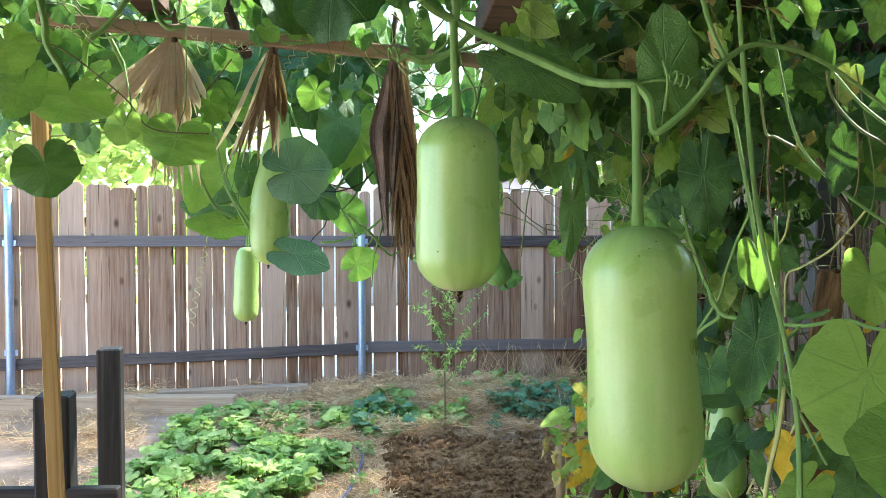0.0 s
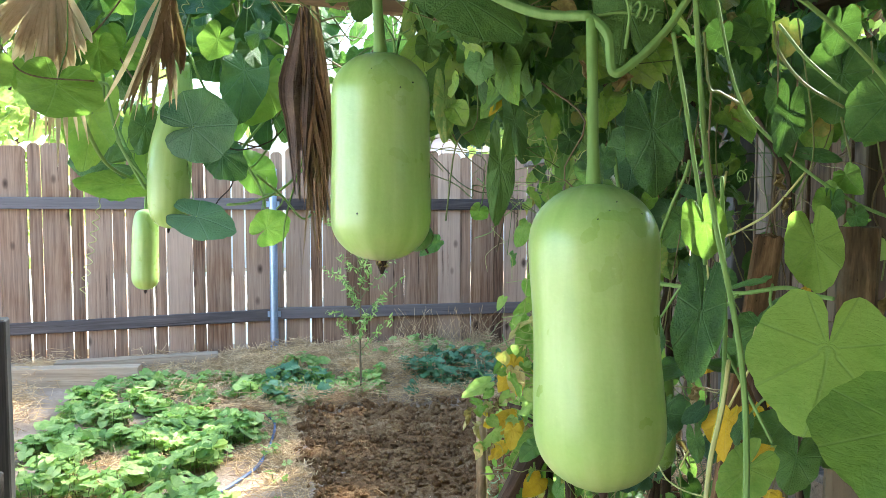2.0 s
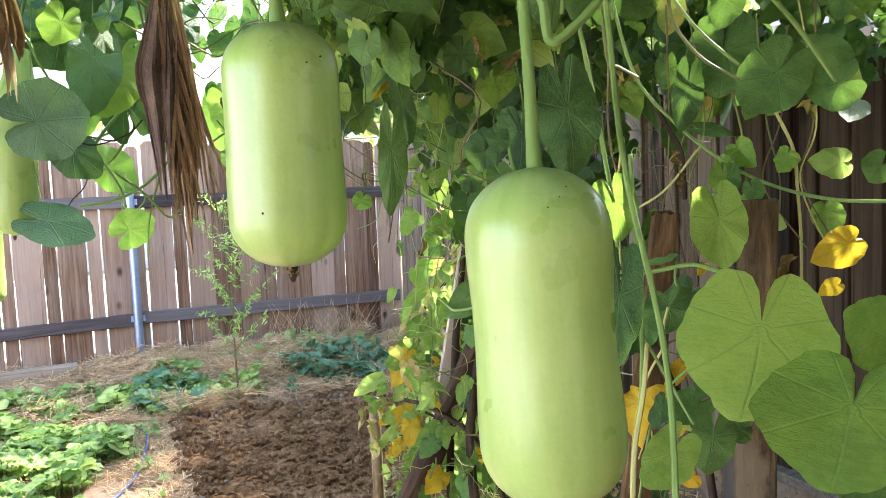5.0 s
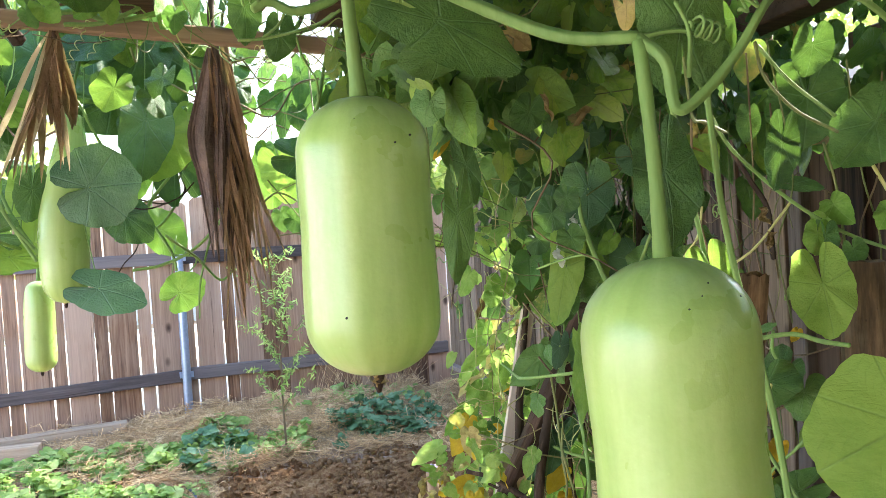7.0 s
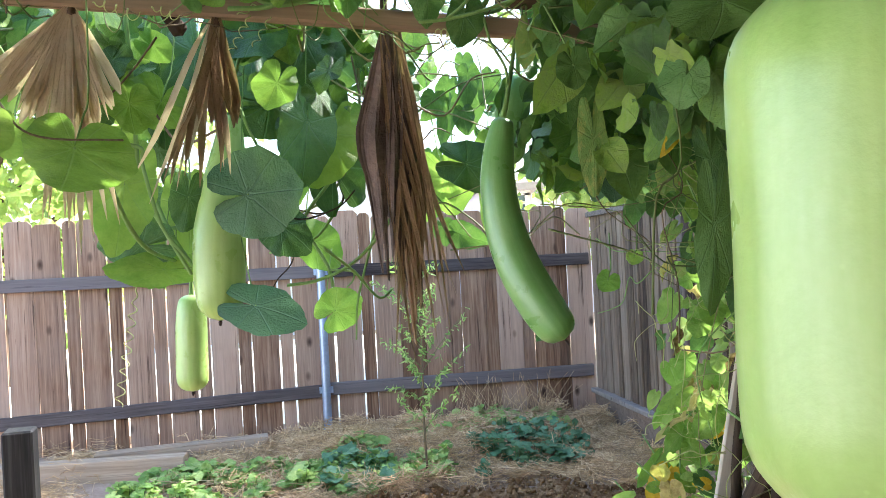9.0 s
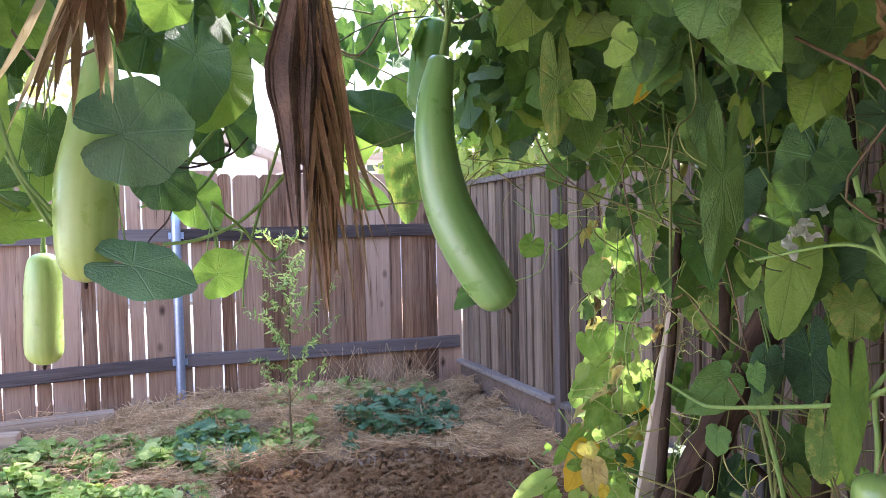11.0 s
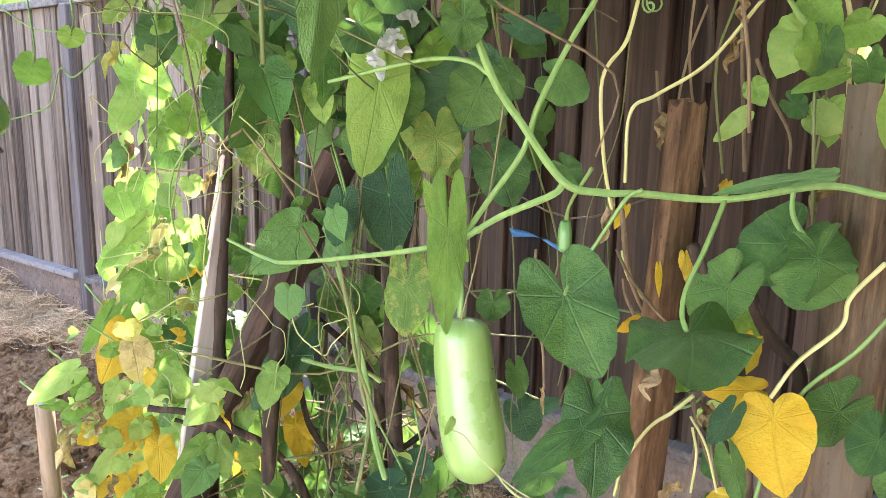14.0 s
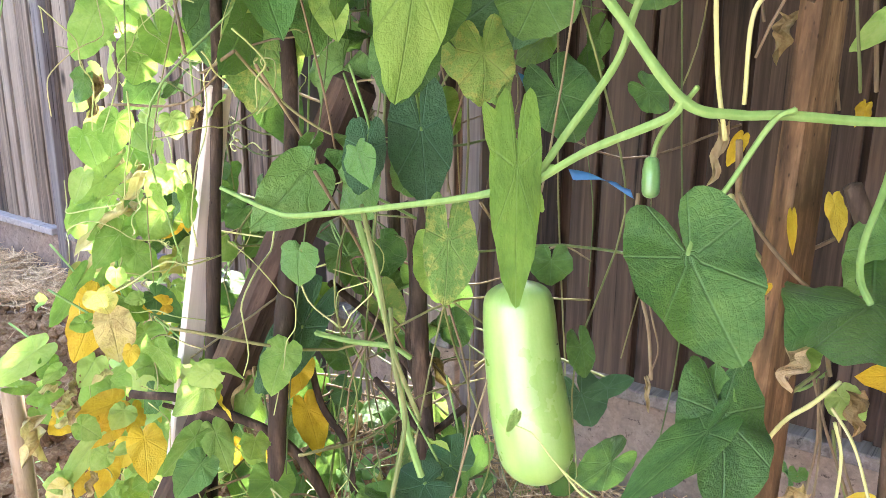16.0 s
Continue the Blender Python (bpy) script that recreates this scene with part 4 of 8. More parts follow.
gourd("large long pale green bottle gourd with a slight waist", [(0.394, 1.094, 1.421), (0.397, 1.091, 1.30), (0.403, 1.086, 1.168)],
      [0.0480, 0.0520, 0.0535, 0.0540, 0.0528, 0.0518, 0.0515, 0.0520, 0.0535, 0.0545, 0.0550, 0.0545, 0.050], stem=[(0.394, 1.098, 1.48), (0.398, 1.114, 1.556)], stem_r=0.0046, caps=(1.15, 1.1), ribs=0.014,
      specks=((0.1, 0.07, 0.0007), (-0.3, 0.13, 0.0008), (0.5, 0.1, 0.0007), (-0.45, 0.80, 0.0009), (-0.1, 0.09, 0.0007)), seed=2)
gourd("long slim green gourd behind large leaves", [(-0.144, 2.849, 1.775), (-0.158, 2.85, 1.66), (-0.182, 2.847, 1.50), (-0.190, 2.843, 1.308)],
      [0.022, 0.031, 0.041, 0.051, 0.0575, 0.060, 0.058, 0.046], stem=[(-0.142, 2.86, 1.83), (-0.12, 2.88, 1.92)], stem_r=0.0045, seed=3)
gourd("small straight green gourd hanging low", [(-0.318, 3.257, 1.355), (-0.322, 3.25, 1.22), (-0.324, 3.246, 1.09)],
      [0.030, 0.040, 0.0425, 0.0425, 0.043, 0.044, 0.036], stem=[(-0.316, 3.258, 1.41), (-0.31, 3.26, 1.50)], stem_r=0.005, seed=4)
gourd("long curved green gourd tapering to its stalk", [(0.374, 2.346, 1.672), (0.361, 2.346, 1.601), (0.359, 2.343, 1.530), (0.374, 2.334, 1.441), (0.407, 2.310, 1.356), (0.448, 2.283, 1.283)],
      [0.018, 0.026, 0.030, 0.032, 0.036, 0.0385, 0.0385, 0.031], GOURD_DEEP, stem=[(0.39, 2.36, 1.73), (0.42, 2.40, 1.84)], stem_r=0.0042, seed=5)
gourd("dark green gourd hanging high among leaves", [(0.522, 2.822, 1.845), (0.505, 2.823, 1.76), (0.488, 2.823, 1.635)],
      [0.034, 0.040, 0.041, 0.040, 0.036], GOURD_DEEP, stem=[(0.525, 2.82, 1.90), (0.53, 2.82, 1.97)], stem_r=0.005, seed=6)
gourd("long pale green gourd hanging among bean vines", [(0.874, 2.0, 1.062), (0.868, 1.984, 0.97), (0.858, 1.950, 0.856)],
      [0.030, 0.0365, 0.038, 0.0385, 0.040, 0.0415, 0.040, 0.034], GOURD_WARM, stem=[(0.873, 2.0, 1.10), (0.870, 2.002, 1.165), (0.80, 1.92, 1.195)], stem_r=0.0042,
      specks=((0.25, 0.36, 0.0014),), seed=7)
gourd("tiny young gourd on a thin stalk", [(0.941, 1.895, 1.192), (0.938, 1.893, 1.172), (0.936, 1.891, 1.152)],
      [0.006, 0.0085, 0.009, 0.008], GOURD_DEEP, stem=[(0.935, 1.885, 1.215), (0.90, 1.84, 1.262)], stem_r=0.0022, scar=True, seed=8)


# ---- vines ----
def dried_blossom(owner, at, size, n):
    """A shrivelled brown flower clinging to a gourd's end."""
    for k in range(n):
        m = Matrix.Translation(at) @ Euler((radians(180 + ri.uniform(-35, 35)), radians(ri.uniform(-40, 40)), radians(360 * k / n))).to_matrix().to_4x4()
        child("dried_petal", LEAF_MESH["d", k % 6], owner, m=m @ Euler((radians(-80), 0, 0)).to_matrix().to_4x4() @ Matrix.Diagonal((size, size * 1.5, size, 1)))


dried_blossom(fat_gourd, (0.230, 1.178, 1.352), 0.012, 5)


GV = thing("gourd_vine", (0.9, 1.9, 0), "climbing gourd vine with large round green leaves", "vine")
BV = thing("bean_vine", (0.95, 2.45, 0), "tangled bean vine with green and yellowed leaves", "vine")
LV = thing("gourd_vine", (-0.6, 2.9, 0), "gourd vine with broad leaves hanging from the pergola", "vine")
leaf_count = [0]


def leaf(kind, a, t, n, width, owner=None, stalk=True, deep=1.0):
    """One broad leaf: stalk joint a, tip t, rough normal n."""
    a, t, n = Vector(a), Vector(t), Vector(n)
    i = leaf_count[0]
    leaf_count[0] += 1
    if owner is None:
        owner = LV if a.x < 0.62 and a.y > 1.9 else (BV if kind in "hydotp" else GV)
    y = t - a
    n = n + Vector((ri.uniform(-0.22, 0.22), ri.uniform(-0.22, 0.22), ri.uniform(0.0, 0.35)))
    z = (n - y.normalized() * n.dot(y.normalized())).normalized()
    x = y.normalized().cross(z)
    m = Matrix((x, y.normalized(), z)).transposed().to_4x4()
    m = Matrix.Translation(a) @ m @ Matrix.Diagonal((width, y.length, width * deep * (0.45 if kind == "b" else 1.0), 1))
    ob = child("leaf", LEAF_MESH[kind, (i * 5 + 1) % 6], owner, m=m)
    if stalk and kind in "glbHL" and a.y > 2.05:
        back = a - y.normalized() * width * 0.35 - z * width * 0.35 + Vector((0, 0, width * 0.25))
        end = back + Vector((ri.uniform(-0.03, 0.03), 0.05, width * 1.3))
        v, q, u = tube_arrays(smooth_line([tuple(a + z * 0.001), tuple(a * 0.5 + back * 0.5 - z * width * 0.04), tuple(back), tuple(end)], 4), [0.0018, 0.0016], 5)
        child("leaf_stalk", mesh_of("leaf_stalk", v, q, STEM if kind in "glbhHL" else STEM_TAN, u), owner)
    return ob


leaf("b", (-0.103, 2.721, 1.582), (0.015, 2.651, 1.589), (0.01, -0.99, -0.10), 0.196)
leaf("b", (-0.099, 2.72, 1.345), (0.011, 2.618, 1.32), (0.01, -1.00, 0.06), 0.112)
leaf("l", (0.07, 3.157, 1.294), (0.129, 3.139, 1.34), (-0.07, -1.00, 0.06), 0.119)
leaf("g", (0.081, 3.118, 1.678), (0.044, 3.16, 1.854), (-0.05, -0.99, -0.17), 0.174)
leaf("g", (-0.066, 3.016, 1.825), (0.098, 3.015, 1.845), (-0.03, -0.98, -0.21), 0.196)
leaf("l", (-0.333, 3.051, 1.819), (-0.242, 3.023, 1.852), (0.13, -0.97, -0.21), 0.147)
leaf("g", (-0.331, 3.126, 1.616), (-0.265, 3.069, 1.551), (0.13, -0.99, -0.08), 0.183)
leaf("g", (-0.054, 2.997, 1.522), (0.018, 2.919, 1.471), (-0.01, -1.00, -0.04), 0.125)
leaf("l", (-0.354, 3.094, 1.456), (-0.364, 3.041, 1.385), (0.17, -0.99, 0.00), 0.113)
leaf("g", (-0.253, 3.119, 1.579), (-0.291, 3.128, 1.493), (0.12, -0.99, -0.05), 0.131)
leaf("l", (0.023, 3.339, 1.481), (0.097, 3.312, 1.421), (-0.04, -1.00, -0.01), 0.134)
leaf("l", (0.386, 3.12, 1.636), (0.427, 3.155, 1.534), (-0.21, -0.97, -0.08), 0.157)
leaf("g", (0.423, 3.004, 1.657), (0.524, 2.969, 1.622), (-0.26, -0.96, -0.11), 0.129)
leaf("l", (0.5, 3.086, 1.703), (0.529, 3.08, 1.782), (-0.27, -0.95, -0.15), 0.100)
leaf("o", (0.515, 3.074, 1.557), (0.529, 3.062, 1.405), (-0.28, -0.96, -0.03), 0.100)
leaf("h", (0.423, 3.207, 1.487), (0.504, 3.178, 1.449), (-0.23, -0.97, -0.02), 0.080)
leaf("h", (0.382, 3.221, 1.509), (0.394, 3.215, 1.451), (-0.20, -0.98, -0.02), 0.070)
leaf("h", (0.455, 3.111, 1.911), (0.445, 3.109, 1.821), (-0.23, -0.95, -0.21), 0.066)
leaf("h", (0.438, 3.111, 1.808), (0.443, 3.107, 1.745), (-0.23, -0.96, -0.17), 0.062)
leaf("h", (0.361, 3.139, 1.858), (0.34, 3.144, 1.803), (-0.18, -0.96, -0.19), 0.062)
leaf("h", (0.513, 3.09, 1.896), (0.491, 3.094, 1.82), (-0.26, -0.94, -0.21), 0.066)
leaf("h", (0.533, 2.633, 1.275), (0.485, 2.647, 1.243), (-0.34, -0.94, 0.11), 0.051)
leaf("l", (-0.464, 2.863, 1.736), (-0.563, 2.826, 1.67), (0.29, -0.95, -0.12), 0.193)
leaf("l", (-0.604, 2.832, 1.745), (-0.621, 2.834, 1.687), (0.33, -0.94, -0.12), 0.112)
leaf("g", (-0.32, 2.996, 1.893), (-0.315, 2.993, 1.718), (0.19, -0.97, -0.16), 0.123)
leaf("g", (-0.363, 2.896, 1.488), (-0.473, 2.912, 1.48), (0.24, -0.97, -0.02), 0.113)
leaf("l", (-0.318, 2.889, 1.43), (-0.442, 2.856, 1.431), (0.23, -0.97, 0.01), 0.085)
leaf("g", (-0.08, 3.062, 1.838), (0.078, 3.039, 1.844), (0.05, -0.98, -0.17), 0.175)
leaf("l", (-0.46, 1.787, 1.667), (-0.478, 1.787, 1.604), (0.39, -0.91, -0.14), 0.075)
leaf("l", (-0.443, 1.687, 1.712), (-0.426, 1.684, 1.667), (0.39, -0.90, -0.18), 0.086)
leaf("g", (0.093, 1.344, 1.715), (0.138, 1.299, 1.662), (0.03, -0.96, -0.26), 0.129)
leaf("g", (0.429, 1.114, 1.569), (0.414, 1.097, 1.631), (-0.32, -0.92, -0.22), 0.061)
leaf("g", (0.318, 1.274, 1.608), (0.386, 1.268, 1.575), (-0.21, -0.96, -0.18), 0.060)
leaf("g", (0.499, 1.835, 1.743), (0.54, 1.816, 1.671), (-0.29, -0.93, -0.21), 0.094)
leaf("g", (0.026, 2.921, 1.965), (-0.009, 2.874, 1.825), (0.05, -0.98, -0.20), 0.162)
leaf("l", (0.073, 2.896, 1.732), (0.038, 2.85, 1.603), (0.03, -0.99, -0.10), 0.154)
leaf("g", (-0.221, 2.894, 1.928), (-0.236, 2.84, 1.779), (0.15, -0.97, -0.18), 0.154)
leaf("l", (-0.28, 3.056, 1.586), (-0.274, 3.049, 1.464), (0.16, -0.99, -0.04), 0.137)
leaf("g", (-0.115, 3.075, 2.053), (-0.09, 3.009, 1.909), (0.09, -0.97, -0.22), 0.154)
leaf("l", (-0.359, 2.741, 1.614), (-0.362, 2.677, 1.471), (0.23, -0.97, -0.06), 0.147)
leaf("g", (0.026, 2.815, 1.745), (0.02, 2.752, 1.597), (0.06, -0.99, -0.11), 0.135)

# bean and gourd leaves, those that can be told apart
leaf("l", (0.652, 2.637, 1.361), (0.641, 2.641, 1.335), (-0.41, -0.91, -0.00), 0.054)
leaf("l", (0.715, 2.639, 1.409), (0.711, 2.641, 1.390), (-0.45, -0.89, -0.03), 0.039)
leaf("o", (0.827, 2.690, 1.460), (0.805, 2.703, 1.432), (-0.49, -0.87, -0.07), 0.035)
leaf("d", (0.906, 2.702, 1.447), (0.882, 2.718, 1.421), (-0.53, -0.85, -0.06), 0.045)
leaf("l", (0.892, 2.713, 1.390), (0.900, 2.708, 1.346), (-0.52, -0.85, -0.02), 0.066)
leaf("o", (0.902, 2.583, 1.470), (0.895, 2.591, 1.413), (-0.56, -0.82, -0.08), 0.045)
leaf("h", (0.883, 2.477, 1.432), (0.909, 2.459, 1.380), (-0.59, -0.81, -0.05), 0.052)
leaf("p", (0.901, 2.588, 1.396), (0.889, 2.596, 1.336), (-0.56, -0.83, -0.02), 0.040)
leaf("d", (0.947, 2.617, 1.383), (0.932, 2.628, 1.354), (-0.57, -0.82, -0.01), 0.028)
leaf("p", (0.918, 2.515, 1.366), (0.892, 2.534, 1.331), (-0.59, -0.81, -0.00), 0.060)
leaf("o", (0.919, 2.425, 1.294), (0.902, 2.427, 1.195), (-0.62, -0.78, 0.05), 0.111)
leaf("o", (0.930, 2.403, 1.308), (0.981, 2.359, 1.314), (-0.64, -0.77, 0.04), 0.077)
leaf("o", (0.919, 2.438, 1.307), (0.900, 2.454, 1.355), (-0.62, -0.78, 0.04), 0.065)
leaf("g", (0.900, 2.401, 1.431), (0.911, 2.394, 1.389), (-0.62, -0.78, -0.05), 0.056)
leaf("b", (0.881, 2.349, 1.461), (0.886, 2.348, 1.430), (-0.63, -0.77, -0.08), 0.042)
leaf("b", (0.880, 2.286, 1.440), (0.882, 2.287, 1.405), (-0.66, -0.75, -0.07), 0.063)
leaf("l", (0.840, 2.543, 1.295), (0.850, 2.534, 1.256), (-0.54, -0.84, 0.05), 0.055)
leaf("l", (0.883, 2.538, 1.291), (0.902, 2.523, 1.268), (-0.57, -0.82, 0.05), 0.052)
leaf("p", (0.832, 2.595, 1.283), (0.815, 2.603, 1.253), (-0.52, -0.85, 0.05), 0.041)
leaf("p", (0.826, 2.573, 1.260), (0.815, 2.577, 1.230), (-0.53, -0.85, 0.07), 0.052)
leaf("h", (0.845, 2.593, 1.225), (0.817, 2.607, 1.197), (-0.53, -0.84, 0.10), 0.048)
leaf("d", (0.848, 2.731, 1.221), (0.834, 2.734, 1.171), (-0.49, -0.87, 0.09), 0.040)
leaf("p", (0.817, 2.628, 1.179), (0.800, 2.630, 1.130), (-0.50, -0.86, 0.13), 0.049)
leaf("d", (0.867, 2.515, 1.195), (0.852, 2.521, 1.168), (-0.56, -0.82, 0.12), 0.030)
leaf("p", (0.850, 2.549, 1.185), (0.853, 2.543, 1.156), (-0.54, -0.83, 0.13), 0.039)
leaf("l", (0.792, 2.629, 1.103), (0.753, 2.643, 1.070), (-0.49, -0.86, 0.18), 0.039)
leaf("t", (0.838, 2.578, 1.105), (0.793, 2.600, 1.080), (-0.52, -0.83, 0.18), 0.052)
leaf("p", (0.848, 2.537, 1.114), (0.856, 2.522, 1.073), (-0.54, -0.82, 0.18), 0.040)
leaf("p", (0.871, 2.230, 1.398), (0.861, 2.239, 1.374), (-0.68, -0.73, -0.03), 0.033)
leaf("y", (0.923, 2.318, 1.354), (0.930, 2.311, 1.322), (-0.67, -0.74, 0.01), 0.027)
leaf("p", (0.921, 2.386, 1.382), (0.926, 2.382, 1.352), (-0.64, -0.77, -0.02), 0.028)
leaf("l", (0.930, 2.157, 1.215), (0.921, 2.158, 1.172), (-0.73, -0.67, 0.13), 0.067)
leaf("g", (0.913, 2.162, 1.157), (0.918, 2.147, 1.123), (-0.72, -0.67, 0.18), 0.070)
leaf("o", (0.916, 2.108, 1.282), (0.934, 2.083, 1.250), (-0.75, -0.65, 0.07), 0.047)
leaf("g", (0.915, 2.139, 1.435), (0.890, 2.168, 1.411), (-0.74, -0.67, -0.07), 0.078)
leaf("l", (0.875, 2.052, 1.395), (0.862, 2.068, 1.368), (-0.76, -0.64, -0.03), 0.038)
leaf("b", (0.875, 2.218, 1.170), (0.867, 2.213, 1.118), (-0.68, -0.72, 0.16), 0.046)
leaf("g", (0.927, 2.020, 1.345), (0.914, 2.033, 1.298), (-0.80, -0.60, 0.01), 0.088)
leaf("g", (0.907, 1.962, 1.362), (0.918, 1.945, 1.339), (-0.82, -0.57, -0.00), 0.037)
leaf("g", (0.958, 1.921, 1.358), (0.976, 1.890, 1.345), (-0.85, -0.52, 0.00), 0.057)
leaf("b", (0.913, 1.951, 1.416), (0.930, 1.926, 1.403), (-0.82, -0.56, -0.06), 0.026)
leaf("o", (0.934, 2.085, 1.272), (0.945, 2.065, 1.230), (-0.77, -0.63, 0.08), 0.051)
leaf("g", (0.961, 2.013, 1.243), (0.970, 1.988, 1.195), (-0.81, -0.58, 0.11), 0.075)
leaf("g", (0.984, 1.923, 1.249), (0.993, 1.904, 1.231), (-0.85, -0.51, 0.11), 0.035)
leaf("p", (1.026, 1.667, 1.412), (1.020, 1.691, 1.366), (-0.96, -0.28, -0.05), 0.059)
leaf("g", (1.004, 1.637, 1.397), (1.004, 1.640, 1.366), (-0.96, -0.26, -0.04), 0.044)
leaf("p", (1.046, 1.664, 1.442), (1.054, 1.640, 1.409), (-0.96, -0.28, -0.08), 0.051)
leaf("p", (1.109, 1.623, 1.428), (1.106, 1.642, 1.397), (-0.97, -0.22, -0.06), 0.045)
leaf("g", (1.015, 1.596, 1.376), (1.017, 1.589, 1.355), (-0.98, -0.22, -0.02), 0.036)
leaf("p", (1.057, 1.637, 1.367), (1.044, 1.682, 1.348), (-0.97, -0.25, -0.01), 0.020)
leaf("p", (1.033, 1.715, 1.356), (1.037, 1.702, 1.333), (-0.94, -0.33, 0.01), 0.029)
leaf("p", (1.029, 1.724, 1.320), (1.018, 1.749, 1.290), (-0.94, -0.34, 0.04), 0.024)
leaf("p", (1.100, 1.664, 1.322), (1.108, 1.630, 1.309), (-0.96, -0.26, 0.04), 0.045)
leaf("g", (1.046, 1.674, 1.337), (1.050, 1.658, 1.326), (-0.96, -0.29, 0.02), 0.029)
leaf("d", (0.995, 1.805, 1.314), (0.993, 1.804, 1.278), (-0.91, -0.42, 0.05), 0.036)
leaf("d", (0.978, 1.718, 1.396), (0.975, 1.728, 1.369), (-0.94, -0.35, -0.04), 0.026)
leaf("d", (0.958, 1.708, 1.437), (0.959, 1.708, 1.415), (-0.94, -0.34, -0.08), 0.027)
leaf("d", (0.901, 1.817, 1.221), (0.892, 1.818, 1.179), (-0.87, -0.46, 0.15), 0.024)
leaf("y", (0.909, 1.802, 1.219), (0.901, 1.809, 1.197), (-0.88, -0.45, 0.15), 0.014)
leaf("p", (0.773, 2.632, 1.070), (0.740, 2.643, 1.041), (-0.47, -0.86, 0.20), 0.031)
leaf("t", (0.781, 2.601, 1.055), (0.725, 2.619, 1.009), (-0.48, -0.85, 0.21), 0.035)
leaf("p", (0.779, 2.584, 1.031), (0.742, 2.592, 0.989), (-0.49, -0.84, 0.23), 0.048)
leaf("p", (0.831, 2.559, 1.057), (0.803, 2.567, 1.020), (-0.52, -0.82, 0.21), 0.061)
leaf("p", (0.787, 2.560, 1.008), (0.806, 2.537, 0.970), (-0.50, -0.83, 0.25), 0.041)
leaf("l", (0.733, 2.633, 0.954), (0.695, 2.636, 0.907), (-0.44, -0.85, 0.28), 0.031)
leaf("y", (0.739, 2.590, 0.942), (0.698, 2.583, 0.867), (-0.46, -0.84, 0.29), 0.065)
leaf("l", (0.756, 2.599, 0.960), (0.731, 2.599, 0.922), (-0.46, -0.84, 0.28), 0.031)
leaf("l", (0.766, 2.551, 0.943), (0.780, 2.534, 0.919), (-0.48, -0.83, 0.30), 0.037)
leaf("h", (0.791, 2.527, 0.950), (0.813, 2.499, 0.912), (-0.50, -0.81, 0.29), 0.040)
leaf("p", (0.768, 2.524, 0.906), (0.774, 2.507, 0.875), (-0.49, -0.81, 0.33), 0.047)
leaf("l", (0.654, 2.669, 0.824), (0.678, 2.656, 0.818), (-0.38, -0.85, 0.36), 0.022)
leaf("l", (0.680, 2.625, 0.861), (0.671, 2.622, 0.842), (-0.41, -0.85, 0.34), 0.029)
leaf("l", (0.670, 2.615, 0.826), (0.644, 2.624, 0.818), (-0.40, -0.84, 0.37), 0.029)
leaf("l", (0.807, 2.460, 0.872), (0.816, 2.437, 0.836), (-0.52, -0.78, 0.35), 0.030)
leaf("l", (0.772, 2.479, 0.866), (0.764, 2.475, 0.845), (-0.50, -0.79, 0.36), 0.021)
leaf("y", (0.719, 2.537, 0.816), (0.671, 2.557, 0.803), (-0.44, -0.81, 0.38), 0.041)
leaf("y", (0.713, 2.528, 0.790), (0.674, 2.538, 0.770), (-0.44, -0.80, 0.40), 0.041)
leaf("y", (0.737, 2.521, 0.802), (0.731, 2.504, 0.763), (-0.46, -0.80, 0.39), 0.030)
leaf("y", (0.719, 2.511, 0.763), (0.702, 2.506, 0.737), (-0.44, -0.79, 0.42), 0.037)
leaf("y", (0.692, 2.514, 0.742), (0.669, 2.507, 0.708), (-0.43, -0.79, 0.44), 0.034)
leaf("p", (0.680, 2.535, 0.769), (0.625, 2.534, 0.717), (-0.42, -0.81, 0.42), 0.030)
leaf("d", (0.806, 2.355, 0.872), (0.773, 2.354, 0.824), (-0.55, -0.74, 0.38), 0.035)
leaf("y", (0.887, 2.357, 0.865), (0.847, 2.365, 0.821), (-0.59, -0.72, 0.37), 0.055)
leaf("y", (0.887, 2.339, 0.807), (0.883, 2.306, 0.749), (-0.59, -0.70, 0.41), 0.049)
leaf("p", (0.734, 2.375, 0.815), (0.689, 2.382, 0.776), (-0.50, -0.76, 0.42), 0.040)
leaf("p", (0.755, 2.362, 0.817), (0.754, 2.335, 0.770), (-0.51, -0.75, 0.42), 0.040)
leaf("h", (0.730, 2.361, 0.785), (0.692, 2.364, 0.751), (-0.49, -0.75, 0.44), 0.050)
leaf("l", (0.784, 2.326, 0.791), (0.791, 2.312, 0.776), (-0.54, -0.72, 0.44), 0.028)
leaf("l", (0.791, 2.300, 0.757), (0.783, 2.285, 0.726), (-0.54, -0.70, 0.46), 0.061)
leaf("g", (1.071, 2.449, 0.966), (1.079, 2.431, 0.936), (-0.66, -0.71, 0.26), 0.070)
leaf("g", (1.050, 2.389, 0.942), (1.057, 2.372, 0.919), (-0.66, -0.69, 0.29), 0.049)
leaf("l", (0.979, 2.405, 0.928), (0.990, 2.387, 0.908), (-0.63, -0.72, 0.30), 0.053)
leaf("o", (0.998, 2.292, 0.940), (1.001, 2.269, 0.899), (-0.67, -0.67, 0.31), 0.052)
leaf("l", (0.948, 2.160, 1.038), (0.942, 2.144, 0.988), (-0.72, -0.64, 0.27), 0.063)
leaf("b", (0.922, 2.120, 0.785), (0.910, 2.146, 0.802), (-0.67, -0.59, 0.46), 0.077)
leaf("b", (0.873, 2.121, 0.782), (0.843, 2.144, 0.772), (-0.64, -0.60, 0.47), 0.064)
leaf("o", (0.893, 2.167, 0.806), (0.879, 2.160, 0.776), (-0.64, -0.62, 0.44), 0.021)
